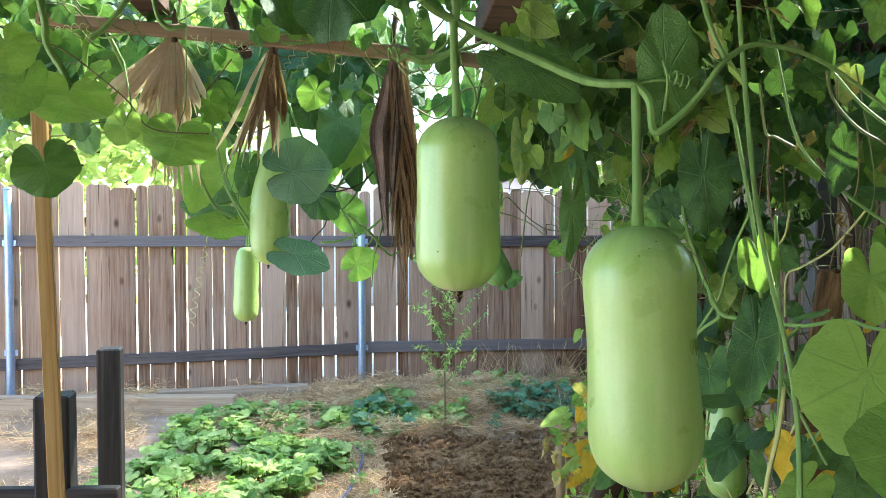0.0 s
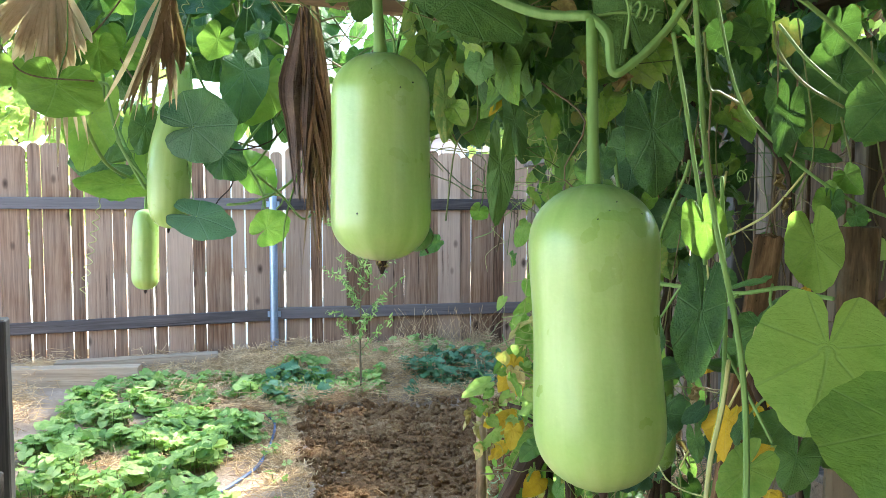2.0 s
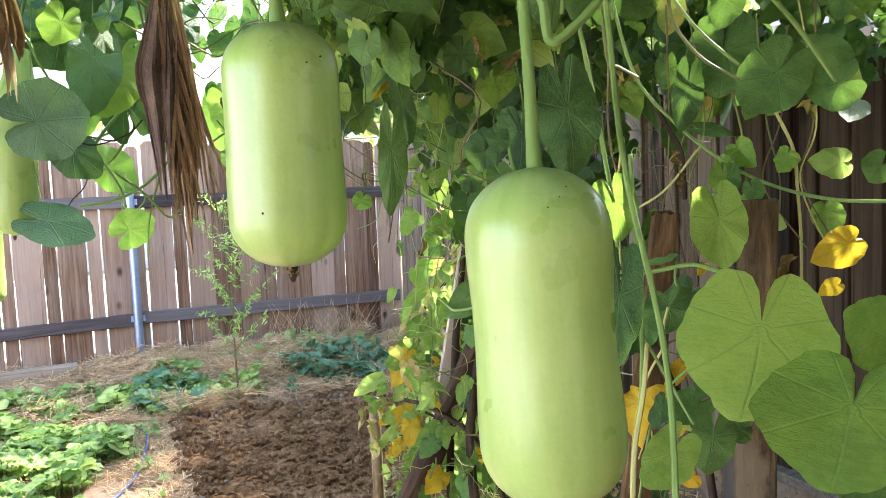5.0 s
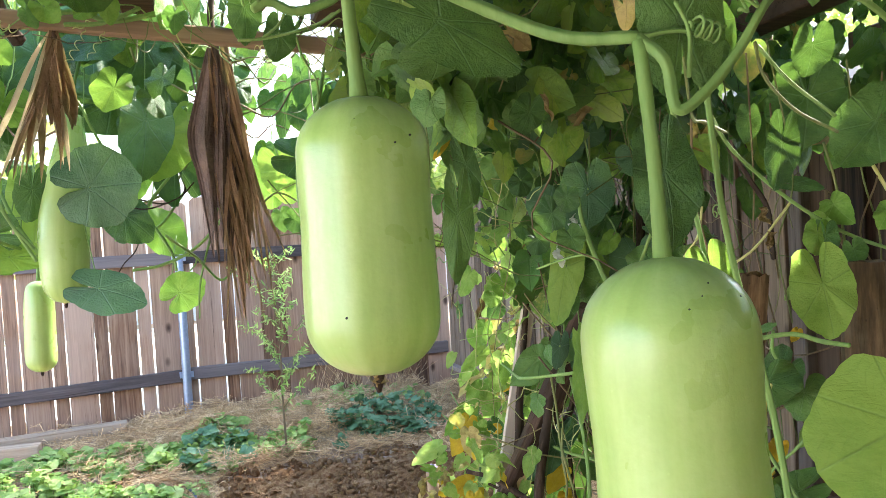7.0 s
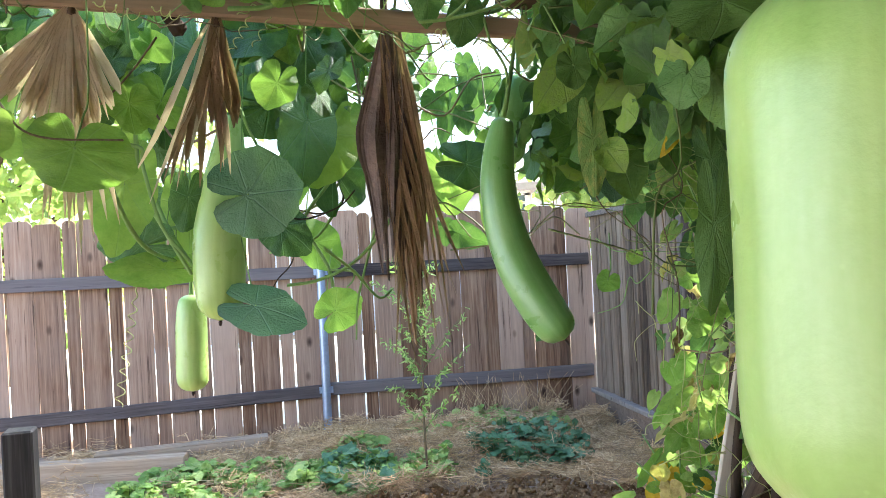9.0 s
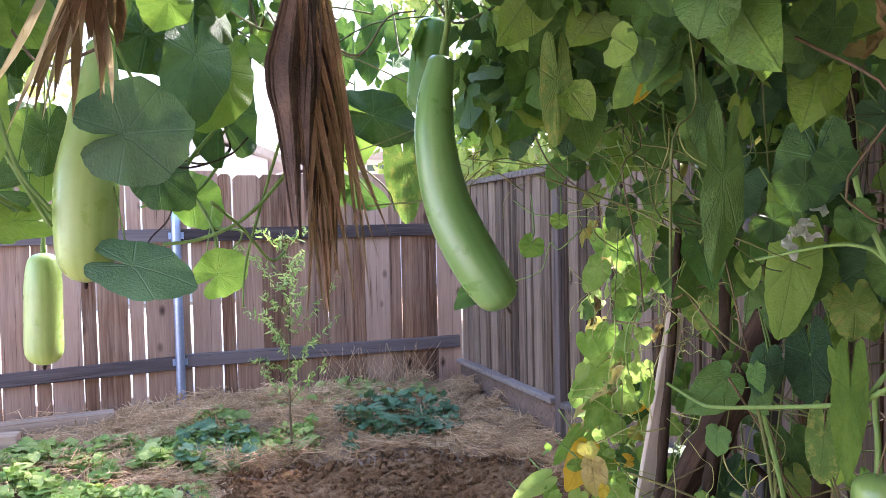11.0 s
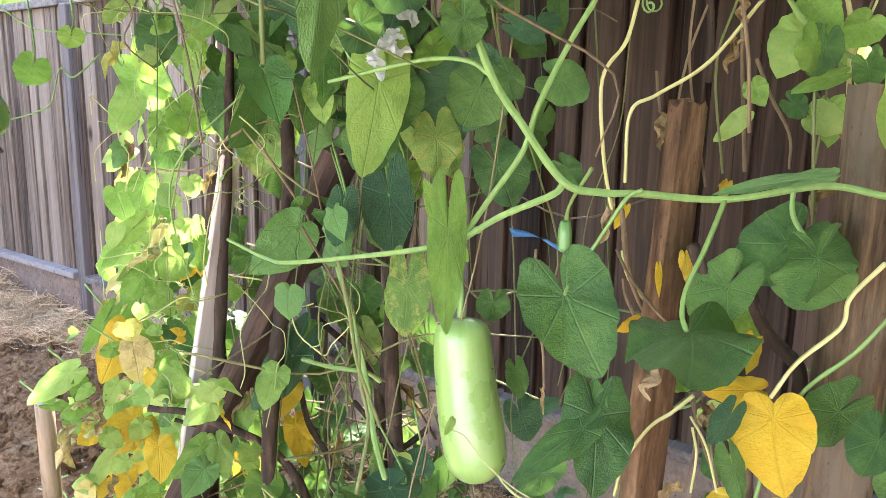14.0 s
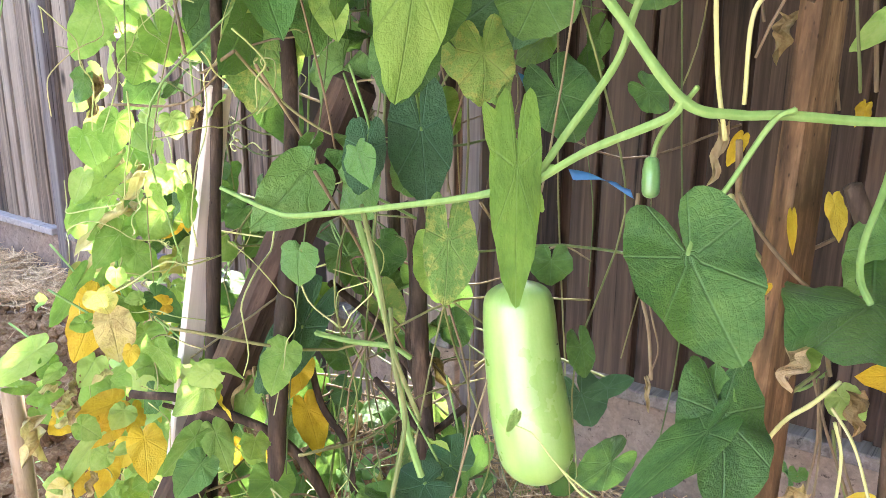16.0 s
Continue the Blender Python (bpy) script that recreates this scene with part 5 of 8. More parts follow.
leaf("b", (1.022, 2.401, 0.768), (1.007, 2.400, 0.743), (-0.62, -0.68, 0.40), 0.050)
leaf("p", (1.106, 2.300, 0.743), (1.113, 2.273, 0.716), (-0.68, -0.61, 0.41), 0.043)
leaf("d", (0.954, 2.312, 0.765), (0.930, 2.307, 0.724), (-0.62, -0.66, 0.43), 0.030)
leaf("d", (1.057, 2.253, 0.838), (1.062, 2.222, 0.799), (-0.69, -0.62, 0.37), 0.040)
leaf("p", (0.909, 2.528, 1.000), (0.880, 2.541, 0.981), (-0.57, -0.79, 0.25), 0.047)
leaf("h", (0.921, 2.497, 1.055), (0.897, 2.508, 1.031), (-0.59, -0.78, 0.22), 0.046)
leaf("b", (0.892, 2.607, 1.018), (0.903, 2.594, 0.998), (-0.54, -0.81, 0.23), 0.042)
leaf("h", (1.042, 2.345, 0.994), (1.060, 2.319, 0.974), (-0.68, -0.68, 0.26), 0.046)
leaf("g", (1.054, 2.215, 0.909), (1.058, 2.197, 0.883), (-0.72, -0.61, 0.34), 0.050)
leaf("y", (0.804, 1.590, 1.067), (0.780, 1.575, 1.005), (-0.90, -0.25, 0.37), 0.076)
leaf("y", (0.827, 1.621, 1.036), (0.804, 1.619, 0.988), (-0.88, -0.28, 0.39), 0.022)
leaf("y", (0.877, 1.635, 1.061), (0.860, 1.679, 1.054), (-0.90, -0.28, 0.34), 0.031)
leaf("d", (0.820, 1.713, 1.078), (0.808, 1.715, 1.049), (-0.86, -0.38, 0.33), 0.038)
leaf("d", (0.890, 1.683, 1.020), (0.880, 1.677, 0.993), (-0.87, -0.32, 0.37), 0.035)
leaf("l", (0.961, 1.742, 1.024), (0.951, 1.749, 1.007), (-0.87, -0.35, 0.34), 0.038)
leaf("p", (0.961, 1.705, 0.991), (0.960, 1.684, 0.972), (-0.87, -0.32, 0.37), 0.034)
leaf("y", (0.868, 1.759, 1.108), (0.856, 1.774, 1.095), (-0.87, -0.41, 0.28), 0.015)
leaf("y", (0.884, 1.716, 1.180), (0.881, 1.707, 1.151), (-0.90, -0.37, 0.21), 0.017)
leaf("y", (0.889, 1.747, 1.162), (0.884, 1.742, 1.134), (-0.89, -0.40, 0.22), 0.008)
leaf("g", (0.776, 1.501, 1.084), (0.763, 1.505, 1.055), (-0.92, -0.15, 0.37), 0.043)
leaf("l", (1.003, 1.693, 1.095), (0.992, 1.699, 1.069), (-0.91, -0.30, 0.27), 0.024)
leaf("l", (1.098, 1.707, 1.063), (1.091, 1.713, 1.047), (-0.92, -0.29, 0.27), 0.032)
leaf("b", (0.989, 1.948, 0.917), (1.008, 1.927, 0.931), (-0.78, -0.49, 0.39), 0.025)
leaf("b", (0.994, 1.983, 0.895), (0.991, 1.962, 0.864), (-0.77, -0.50, 0.39), 0.055)
leaf("g", (0.949, 2.005, 1.064), (0.943, 2.001, 1.039), (-0.78, -0.56, 0.27), 0.047)
leaf("g", (0.961, 1.969, 0.969), (0.957, 1.955, 0.939), (-0.78, -0.52, 0.35), 0.032)
leaf("g", (1.001, 1.945, 0.817), (0.971, 1.966, 0.790), (-0.76, -0.46, 0.45), 0.051)
leaf("d", (0.759, 1.803, 1.046), (0.753, 1.798, 1.026), (-0.79, -0.49, 0.37), 0.009)
leaf("l", (0.992, 1.574, 0.975), (0.985, 1.587, 0.966), (-0.90, -0.19, 0.39), 0.029)
leaf("d", (0.916, 1.720, 0.909), (0.902, 1.736, 0.895), (-0.83, -0.33, 0.45), 0.029)
leaf("y", (0.935, 1.667, 0.910), (0.925, 1.688, 0.903), (-0.85, -0.28, 0.45), 0.020)
leaf("g", (0.901, 1.622, 1.207), (0.883, 1.651, 1.164), (-0.95, -0.27, 0.18), 0.076)
leaf("g", (0.923, 1.601, 1.181), (0.913, 1.600, 1.141), (-0.95, -0.24, 0.20), 0.084)
leaf("g", (0.867, 1.665, 1.163), (0.847, 1.686, 1.121), (-0.92, -0.33, 0.23), 0.059)
leaf("y", (0.704, 2.537, 0.736), (0.676, 2.552, 0.737), (-0.43, -0.79, 0.43), 0.038)
leaf("y", (0.730, 2.497, 0.901), (0.721, 2.493, 0.880), (-0.47, -0.81, 0.34), 0.022)
leaf("t", (0.671, 2.558, 0.834), (0.650, 2.559, 0.815), (-0.41, -0.83, 0.37), 0.031)
leaf("t", (0.828, 2.542, 0.842), (0.820, 2.539, 0.823), (-0.51, -0.79, 0.35), 0.017)
leaf("p", (0.859, 2.542, 0.899), (0.840, 2.551, 0.889), (-0.53, -0.79, 0.32), 0.021)
leaf("d", (0.670, 2.541, 0.828), (0.658, 2.537, 0.806), (-0.42, -0.83, 0.38), 0.028)
leaf("y", (0.679, 2.560, 0.714), (0.664, 2.554, 0.691), (-0.40, -0.80, 0.44), 0.025)
leaf("p", (0.749, 2.522, 0.808), (0.726, 2.534, 0.806), (-0.46, -0.80, 0.39), 0.024)
leaf("p", (0.878, 2.559, 1.000), (0.854, 2.567, 0.973), (-0.54, -0.80, 0.25), 0.034)
leaf("p", (0.657, 2.503, 0.820), (0.673, 2.486, 0.801), (-0.42, -0.82, 0.40), 0.034)
leaf("p", (0.775, 2.499, 0.876), (0.774, 2.489, 0.851), (-0.49, -0.80, 0.35), 0.027)
leaf("p", (0.695, 2.467, 0.786), (0.677, 2.475, 0.781), (-0.44, -0.79, 0.42), 0.017)
leaf("p", (0.722, 2.468, 0.791), (0.699, 2.471, 0.772), (-0.46, -0.79, 0.41), 0.032)
leaf("t", (0.747, 2.515, 0.751), (0.728, 2.527, 0.754), (-0.46, -0.78, 0.42), 0.018)
leaf("p", (0.730, 2.492, 0.765), (0.714, 2.499, 0.761), (-0.46, -0.78, 0.42), 0.016)
leaf("p", (0.716, 2.463, 0.731), (0.696, 2.470, 0.724), (-0.45, -0.77, 0.45), 0.026)
leaf("t", (0.670, 2.551, 0.803), (0.649, 2.562, 0.805), (-0.41, -0.82, 0.39), 0.027)
leaf("p", (0.814, 2.524, 0.877), (0.794, 2.537, 0.877), (-0.51, -0.79, 0.34), 0.025)
leaf("p", (0.718, 2.509, 0.815), (0.700, 2.508, 0.792), (-0.45, -0.80, 0.39), 0.036)
leaf("p", (0.640, 2.528, 0.740), (0.615, 2.540, 0.741), (-0.39, -0.81, 0.44), 0.032)
leaf("p", (0.737, 2.529, 0.740), (0.728, 2.519, 0.712), (-0.45, -0.79, 0.43), 0.027)
leaf("l", (0.736, 2.545, 0.732), (0.713, 2.558, 0.733), (-0.44, -0.79, 0.43), 0.028)
leaf("p", (0.681, 2.584, 0.806), (0.663, 2.583, 0.785), (-0.41, -0.83, 0.38), 0.023)
leaf("p", (0.670, 2.476, 0.782), (0.649, 2.481, 0.770), (-0.43, -0.80, 0.42), 0.029)
leaf("y", (0.682, 2.601, 0.785), (0.660, 2.604, 0.770), (-0.40, -0.83, 0.39), 0.035)
leaf("p", (0.838, 2.503, 0.962), (0.815, 2.518, 0.961), (-0.54, -0.80, 0.28), 0.025)
leaf("y", (0.861, 2.538, 1.051), (0.854, 2.536, 1.027), (-0.54, -0.81, 0.22), 0.025)
leaf("p", (0.773, 2.597, 0.945), (0.745, 2.606, 0.927), (-0.47, -0.83, 0.29), 0.041)
leaf("d", (0.657, 2.489, 0.750), (0.643, 2.485, 0.730), (-0.41, -0.80, 0.44), 0.025)
leaf("p", (0.675, 2.585, 0.867), (0.653, 2.590, 0.853), (-0.41, -0.84, 0.35), 0.022)
leaf("t", (0.720, 2.546, 0.856), (0.699, 2.554, 0.849), (-0.45, -0.82, 0.36), 0.023)
leaf("d", (0.746, 2.567, 0.786), (0.738, 2.563, 0.768), (-0.45, -0.80, 0.39), 0.017)
leaf("d", (0.835, 2.486, 0.960), (0.825, 2.487, 0.944), (-0.54, -0.79, 0.29), 0.022)
leaf("p", (0.767, 2.528, 0.955), (0.749, 2.537, 0.954), (-0.49, -0.82, 0.29), 0.022)
leaf("d", (0.704, 2.602, 0.838), (0.691, 2.599, 0.817), (-0.42, -0.83, 0.36), 0.030)
leaf("y", (0.798, 2.518, 0.939), (0.773, 2.534, 0.941), (-0.51, -0.81, 0.30), 0.028)
leaf("y", (0.770, 2.602, 0.961), (0.747, 2.613, 0.954), (-0.47, -0.84, 0.28), 0.025)
leaf("p", (0.705, 2.527, 0.744), (0.700, 2.515, 0.718), (-0.43, -0.79, 0.43), 0.027)
leaf("p", (0.704, 2.505, 0.711), (0.692, 2.505, 0.701), (-0.43, -0.78, 0.45), 0.016)
leaf("l", (0.799, 2.517, 0.861), (0.791, 2.509, 0.834), (-0.50, -0.79, 0.35), 0.027)
leaf("y", (0.825, 2.526, 0.884), (0.806, 2.528, 0.860), (-0.51, -0.79, 0.33), 0.036)
leaf("t", (0.795, 2.532, 0.854), (0.777, 2.532, 0.830), (-0.49, -0.80, 0.35), 0.036)
leaf("y", (0.844, 2.550, 1.039), (0.822, 2.558, 1.020), (-0.53, -0.82, 0.23), 0.024)
leaf("y", (0.664, 2.572, 0.814), (0.651, 2.579, 0.815), (-0.40, -0.83, 0.38), 0.014)
leaf("l", (0.702, 2.553, 0.933), (0.684, 2.560, 0.928), (-0.44, -0.84, 0.31), 0.025)
leaf("t", (0.676, 2.609, 0.833), (0.658, 2.618, 0.833), (-0.40, -0.84, 0.36), 0.025)
leaf("p", (0.772, 1.930, 0.974), (0.762, 1.932, 0.960), (-0.72, -0.57, 0.41), 0.010)
leaf("H", (0.746, 1.774, 1.156), (0.726, 1.727, 1.094), (-0.83, -0.49, 0.26), 0.092)
leaf("g", (0.773, 1.661, 1.139), (0.672, 1.608, 1.145), (-0.89, -0.35, 2.79), 0.118)
leaf("H", (0.772, 1.749, 1.033), (0.730, 1.721, 0.975), (-0.81, -0.43, 0.39), 0.074)
leaf("h", (0.753, 1.753, 1.025), (0.676, 1.782, 0.989), (-0.80, -0.44, 0.91), 0.037)
leaf("H", (0.776, 1.759, 1.027), (0.792, 1.762, 1.065), (-0.81, -0.44, 0.39), 0.038)
leaf("L", (0.787, 2.061, 1.353), (0.757, 2.053, 1.244), (-0.72, -0.69, 0.01), 0.074)
leaf("L", (0.790, 2.071, 1.356), (0.768, 2.086, 1.462), (-0.72, -0.70, 0.00), 0.036)
leaf("l", (0.857, 2.118, 1.354), (0.891, 2.079, 1.325), (-0.73, -0.69, 0.01), 0.062)
leaf("L", (0.749, 1.922, 1.198), (0.738, 1.948, 1.255), (-0.76, -0.62, 0.19), 0.027)
leaf("L", (0.745, 1.920, 1.202), (0.724, 1.903, 1.095), (-0.76, -0.62, 0.18), 0.042)
leaf("h", (0.855, 1.599, 1.277), (0.846, 1.682, 1.257), (-0.96, -0.26, 1.11), 0.022)
leaf("b", (0.856, 2.308, 0.940), (0.786, 2.304, 0.874), (-0.60, -0.72, 0.63), 0.064, deep=3.0)
leaf("p", (0.671, 2.637, 0.880), (0.605, 2.652, 0.845), (-0.40, -0.86, 0.33), 0.045)
leaf("g", (0.565, 1.357, 1.483), (0.577, 1.353, 1.408), (-0.44, -0.90, -0.07), 0.068)
leaf("g", (0.863, 1.550, 1.525), (0.859, 1.557, 1.464), (-0.56, -0.82, -0.08), 0.046)
leaf("g", (1.070, 1.603, 1.556), (1.037, 1.636, 1.496), (-0.64, -0.76, -0.09), 0.107)
leaf("g", (1.117, 1.557, 1.588), (1.150, 1.526, 1.580), (-0.68, -0.73, -0.12), 0.052)
leaf("g", (1.151, 1.560, 1.533), (1.119, 1.591, 1.516), (-0.69, -0.72, -0.08), 0.086)
leaf("l", (0.898, 1.527, 1.339), (0.904, 1.514, 1.268), (-0.59, -0.80, 0.07), 0.082)
leaf("p", (1.271, 1.672, 1.413), (1.232, 1.709, 1.414), (-0.70, -0.72, 0.00), 0.058)
leaf("p", (1.252, 1.687, 1.328), (1.254, 1.680, 1.276), (-0.68, -0.73, 0.06), 0.058)
leaf("l", (0.996, 1.644, 1.399), (0.994, 1.645, 1.368), (-0.60, -0.80, 0.02), 0.040)
leaf("l", (0.699, 1.480, 1.373), (0.708, 1.471, 1.324), (-0.49, -0.87, 0.04), 0.061)
leaf("g", (0.982, 1.766, 1.584), (0.983, 1.770, 1.548), (-0.55, -0.83, -0.11), 0.039)
leaf("g", (1.150, 1.826, 1.627), (1.150, 1.836, 1.539), (-0.60, -0.79, -0.12), 0.134)
leaf("g", (1.051, 1.698, 1.688), (1.051, 1.708, 1.640), (-0.60, -0.78, -0.18), 0.062)
leaf("g", (1.037, 1.737, 1.477), (1.073, 1.710, 1.468), (-0.59, -0.81, -0.04), 0.025)
leaf("g", (1.114, 1.517, 1.660), (1.115, 1.525, 1.623), (-0.68, -0.71, -0.17), 0.040)
leaf("g", (0.891, 1.803, 1.692), (0.884, 1.813, 1.662), (-0.49, -0.85, -0.18), 0.048)
leaf("g", (0.985, 1.861, 1.713), (0.979, 1.871, 1.682), (-0.52, -0.84, -0.18), 0.076)
leaf("g", (0.673, 1.435, 1.257), (0.656, 1.424, 1.167), (-0.49, -0.86, 0.15), 0.067)
leaf("g", (0.848, 1.580, 1.208), (0.849, 1.571, 1.170), (-0.54, -0.83, 0.17), 0.085)
leaf("l", (0.746, 1.437, 1.046), (0.710, 1.441, 1.003), (-0.51, -0.80, 0.33), 0.068)
leaf("g", (0.853, 1.488, 1.037), (0.837, 1.479, 0.987), (-0.56, -0.77, 0.31), 0.062)
leaf("g", (0.867, 1.552, 1.064), (0.823, 1.573, 1.039), (-0.55, -0.79, 0.27), 0.053)
leaf("y", (0.917, 1.652, 1.092), (0.893, 1.657, 1.055), (-0.54, -0.81, 0.23), 0.029)
leaf("y", (0.898, 1.634, 1.000), (0.872, 1.644, 0.980), (-0.53, -0.79, 0.30), 0.026)
leaf("y", (1.027, 1.733, 1.243), (1.019, 1.736, 1.225), (-0.58, -0.81, 0.12), 0.018)
leaf("y", (1.167, 1.555, 1.286), (1.125, 1.591, 1.253), (-0.70, -0.71, 0.09), 0.064)
leaf("y", (1.149, 1.562, 1.218), (1.128, 1.578, 1.203), (-0.68, -0.72, 0.14), 0.030)
leaf("b", (0.767, 1.617, 1.072), (0.747, 1.622, 1.051), (-0.47, -0.84, 0.27), 0.027)
leaf("g", (0.761, 1.607, 1.031), (0.762, 1.594, 0.999), (-0.46, -0.83, 0.30), 0.027)
leaf("g", (0.914, 1.507, 1.034), (0.920, 1.495, 1.015), (-0.58, -0.76, 0.30), 0.037)
leaf("d", (1.133, 1.650, 1.249), (1.111, 1.662, 1.209), (-0.65, -0.75, 0.11), 0.043)
leaf("y", (0.904, 1.602, 0.932), (0.888, 1.607, 0.919), (-0.53, -0.77, 0.35), 0.033)
leaf("g", (0.565, 1.961, 1.546), (0.581, 1.961, 1.477), (-0.27, -0.96, -0.08), 0.043)
leaf("g", (0.436, 1.664, 1.669), (0.440, 1.670, 1.635), (-0.23, -0.95, -0.21), 0.096)
leaf("o", (0.464, 2.134, 1.601), (0.469, 2.141, 1.514), (-0.19, -0.98, -0.11), 0.047)
leaf("b", (0.532, 2.226, 1.568), (0.528, 2.231, 1.508), (-0.21, -0.97, -0.08), 0.061)
leaf("y", (0.562, 2.061, 1.598), (0.542, 2.070, 1.562), (-0.25, -0.96, -0.11), 0.020)
leaf("h", (0.552, 2.052, 1.677), (0.573, 2.054, 1.626), (-0.25, -0.96, -0.16), 0.050)
leaf("o", (0.598, 2.048, 1.620), (0.577, 2.058, 1.588), (-0.28, -0.95, -0.12), 0.041)
leaf("g", (0.629, 1.827, 1.613), (0.619, 1.836, 1.575), (-0.34, -0.93, -0.14), 0.053)
leaf("d", (0.630, 1.772, 1.622), (0.642, 1.772, 1.589), (-0.35, -0.92, -0.15), 0.019)
leaf("g", (0.420, 2.076, 1.701), (0.430, 2.080, 1.669), (-0.16, -0.97, -0.18), 0.055)
leaf("g", (0.473, 2.173, 1.682), (0.467, 2.179, 1.650), (-0.19, -0.97, -0.15), 0.058)
leaf("g", (0.596, 1.931, 1.695), (0.589, 1.939, 1.667), (-0.29, -0.94, -0.18), 0.070)
leaf("h", (0.681, 2.134, 1.560), (0.666, 2.142, 1.527), (-0.31, -0.95, -0.08), 0.048)
leaf("g", (0.730, 2.121, 1.522), (0.746, 2.116, 1.495), (-0.34, -0.94, -0.06), 0.053)
leaf("N", (0.697, 1.211, 1.252), (0.689, 1.212, 1.154), (-0.61, -0.77, 0.19), 0.155, deep=0.3)
leaf("N", (0.706, 1.106, 1.198), (0.677, 1.099, 1.125), (-0.66, -0.70, 0.27), 0.158, deep=0.3)
leaf("N", (0.822, 1.177, 1.238), (0.808, 1.222, 1.246), (-0.70, -0.69, 0.19), 0.079, deep=0.4)
leaf("g", (0.509, 1.849, 1.459), (0.505, 1.849, 1.352), (-0.07, -0.96, -0.03), 0.051, deep=1.5)
leaf("b", (0.654, 2.389, 1.696), (0.653, 2.400, 1.641), (-0.47, -0.86, -0.18), 0.098)
leaf("y", (0.818, 2.473, 1.675), (0.795, 2.496, 1.620), (-0.53, -0.83, -0.15), 0.032)
leaf("o", (0.725, 2.637, 1.701), (0.731, 2.648, 1.616), (-0.45, -0.88, -0.16), 0.083)
leaf("b", (0.697, 2.773, 1.632), (0.685, 2.788, 1.536), (-0.41, -0.91, -0.11), 0.087)
leaf("g", (0.735, 2.273, 1.724), (0.745, 2.275, 1.689), (-0.55, -0.81, -0.21), 0.068)
leaf("h", (0.834, 2.480, 1.549), (0.854, 2.471, 1.498), (-0.54, -0.84, -0.08), 0.071)
leaf("h", (0.875, 2.453, 1.552), (0.884, 2.449, 1.515), (-0.57, -0.82, -0.08), 0.062)
leaf("h", (0.750, 2.703, 1.521), (0.730, 2.715, 1.471), (-0.45, -0.89, -0.05), 0.050)
leaf("g", (0.805, 2.731, 1.526), (0.807, 2.731, 1.492), (-0.46, -0.88, -0.05), 0.047)
leaf("h", (0.826, 2.662, 1.531), (0.815, 2.670, 1.487), (-0.49, -0.87, -0.06), 0.047)
leaf("o", (0.829, 2.713, 1.584), (0.833, 2.715, 1.529), (-0.48, -0.87, -0.09), 0.056)
leaf("h", (0.836, 2.483, 1.489), (0.828, 2.489, 1.412), (-0.54, -0.84, -0.04), 0.039)
leaf("h", (0.868, 2.463, 1.435), (0.898, 2.441, 1.384), (-0.56, -0.83, -0.00), 0.053)
leaf("b", (0.838, 2.236, 1.475), (0.810, 2.259, 1.441), (-0.62, -0.78, -0.03), 0.091)
leaf("g", (0.629, 1.868, 1.612), (0.623, 1.880, 1.584), (-0.66, -0.73, -0.18), 0.057)
leaf("g", (0.721, 1.968, 1.455), (0.707, 1.982, 1.423), (-0.67, -0.74, -0.02), 0.073)
leaf("p", (1.106, 2.225, 1.725), (1.080, 2.261, 1.686), (-0.71, -0.68, -0.19), 0.078)
leaf("g", (0.744, 2.148, 1.699), (0.757, 2.144, 1.673), (-0.60, -0.78, -0.21), 0.062)
leaf("g", (0.836, 2.602, 1.419), (0.831, 2.603, 1.364), (-0.51, -0.86, 0.01), 0.066)
leaf("g", (0.713, 2.016, 1.410), (0.727, 2.003, 1.392), (-0.65, -0.76, 0.02), 0.055)
leaf("g", (0.733, 1.929, 1.481), (0.727, 1.936, 1.454), (-0.70, -0.72, -0.05), 0.057)
leaf("g", (0.713, 1.880, 1.413), (0.720, 1.871, 1.387), (-0.71, -0.70, 0.02), 0.050)
leaf("l", (-0.430, 1.908, 1.667), (-0.442, 1.911, 1.613), (0.34, -0.93, -0.15), 0.164)
leaf("l", (-0.319, 2.262, 1.629), (-0.335, 2.264, 1.563), (0.23, -0.97, -0.11), 0.173)
leaf("g", (-0.473, 1.907, 1.538), (-0.461, 1.915, 1.478), (0.37, -0.93, -0.07), 0.123)
leaf("l", (-0.397, 2.135, 1.641), (-0.410, 2.137, 1.595), (0.29, -0.95, -0.12), 0.079)
leaf("l", (-0.262, 2.667, 1.775), (-0.288, 2.670, 1.719), (0.17, -0.97, -0.15), 0.149)
leaf("g", (0.069, 3.340, 2.035), (0.067, 3.371, 1.872), (0.02, -0.98, -0.21), 0.275)
leaf("g", (-0.039, 3.156, 1.917), (-0.108, 3.171, 1.785), (0.06, -0.98, -0.18), 0.202)
leaf("g", (0.052, 3.078, 1.798), (0.028, 3.094, 1.648), (0.03, -0.99, -0.14), 0.168)
leaf("l", (-0.029, 3.240, 1.672), (-0.042, 3.246, 1.562), (0.06, -0.99, -0.09), 0.097)
leaf("l", (-0.311, 3.077, 1.886), (-0.324, 3.095, 1.753), (0.17, -0.97, -0.17), 0.135)
leaf("g", (-0.242, 2.819, 1.588), (-0.252, 2.821, 1.510), (0.17, -0.98, -0.06), 0.082)
leaf("h", (0.444, 3.391, 1.941), (0.413, 3.408, 1.860), (-0.12, -0.98, -0.18), 0.064)
leaf("h", (0.453, 3.399, 1.892), (0.471, 3.407, 1.820), (-0.12, -0.98, -0.16), 0.052)
leaf("h", (0.420, 3.402, 1.893), (0.356, 3.417, 1.835), (-0.11, -0.98, -0.16), 0.064)
leaf("h", (0.434, 3.357, 1.847), (0.412, 3.373, 1.744), (-0.11, -0.98, -0.14), 0.060)
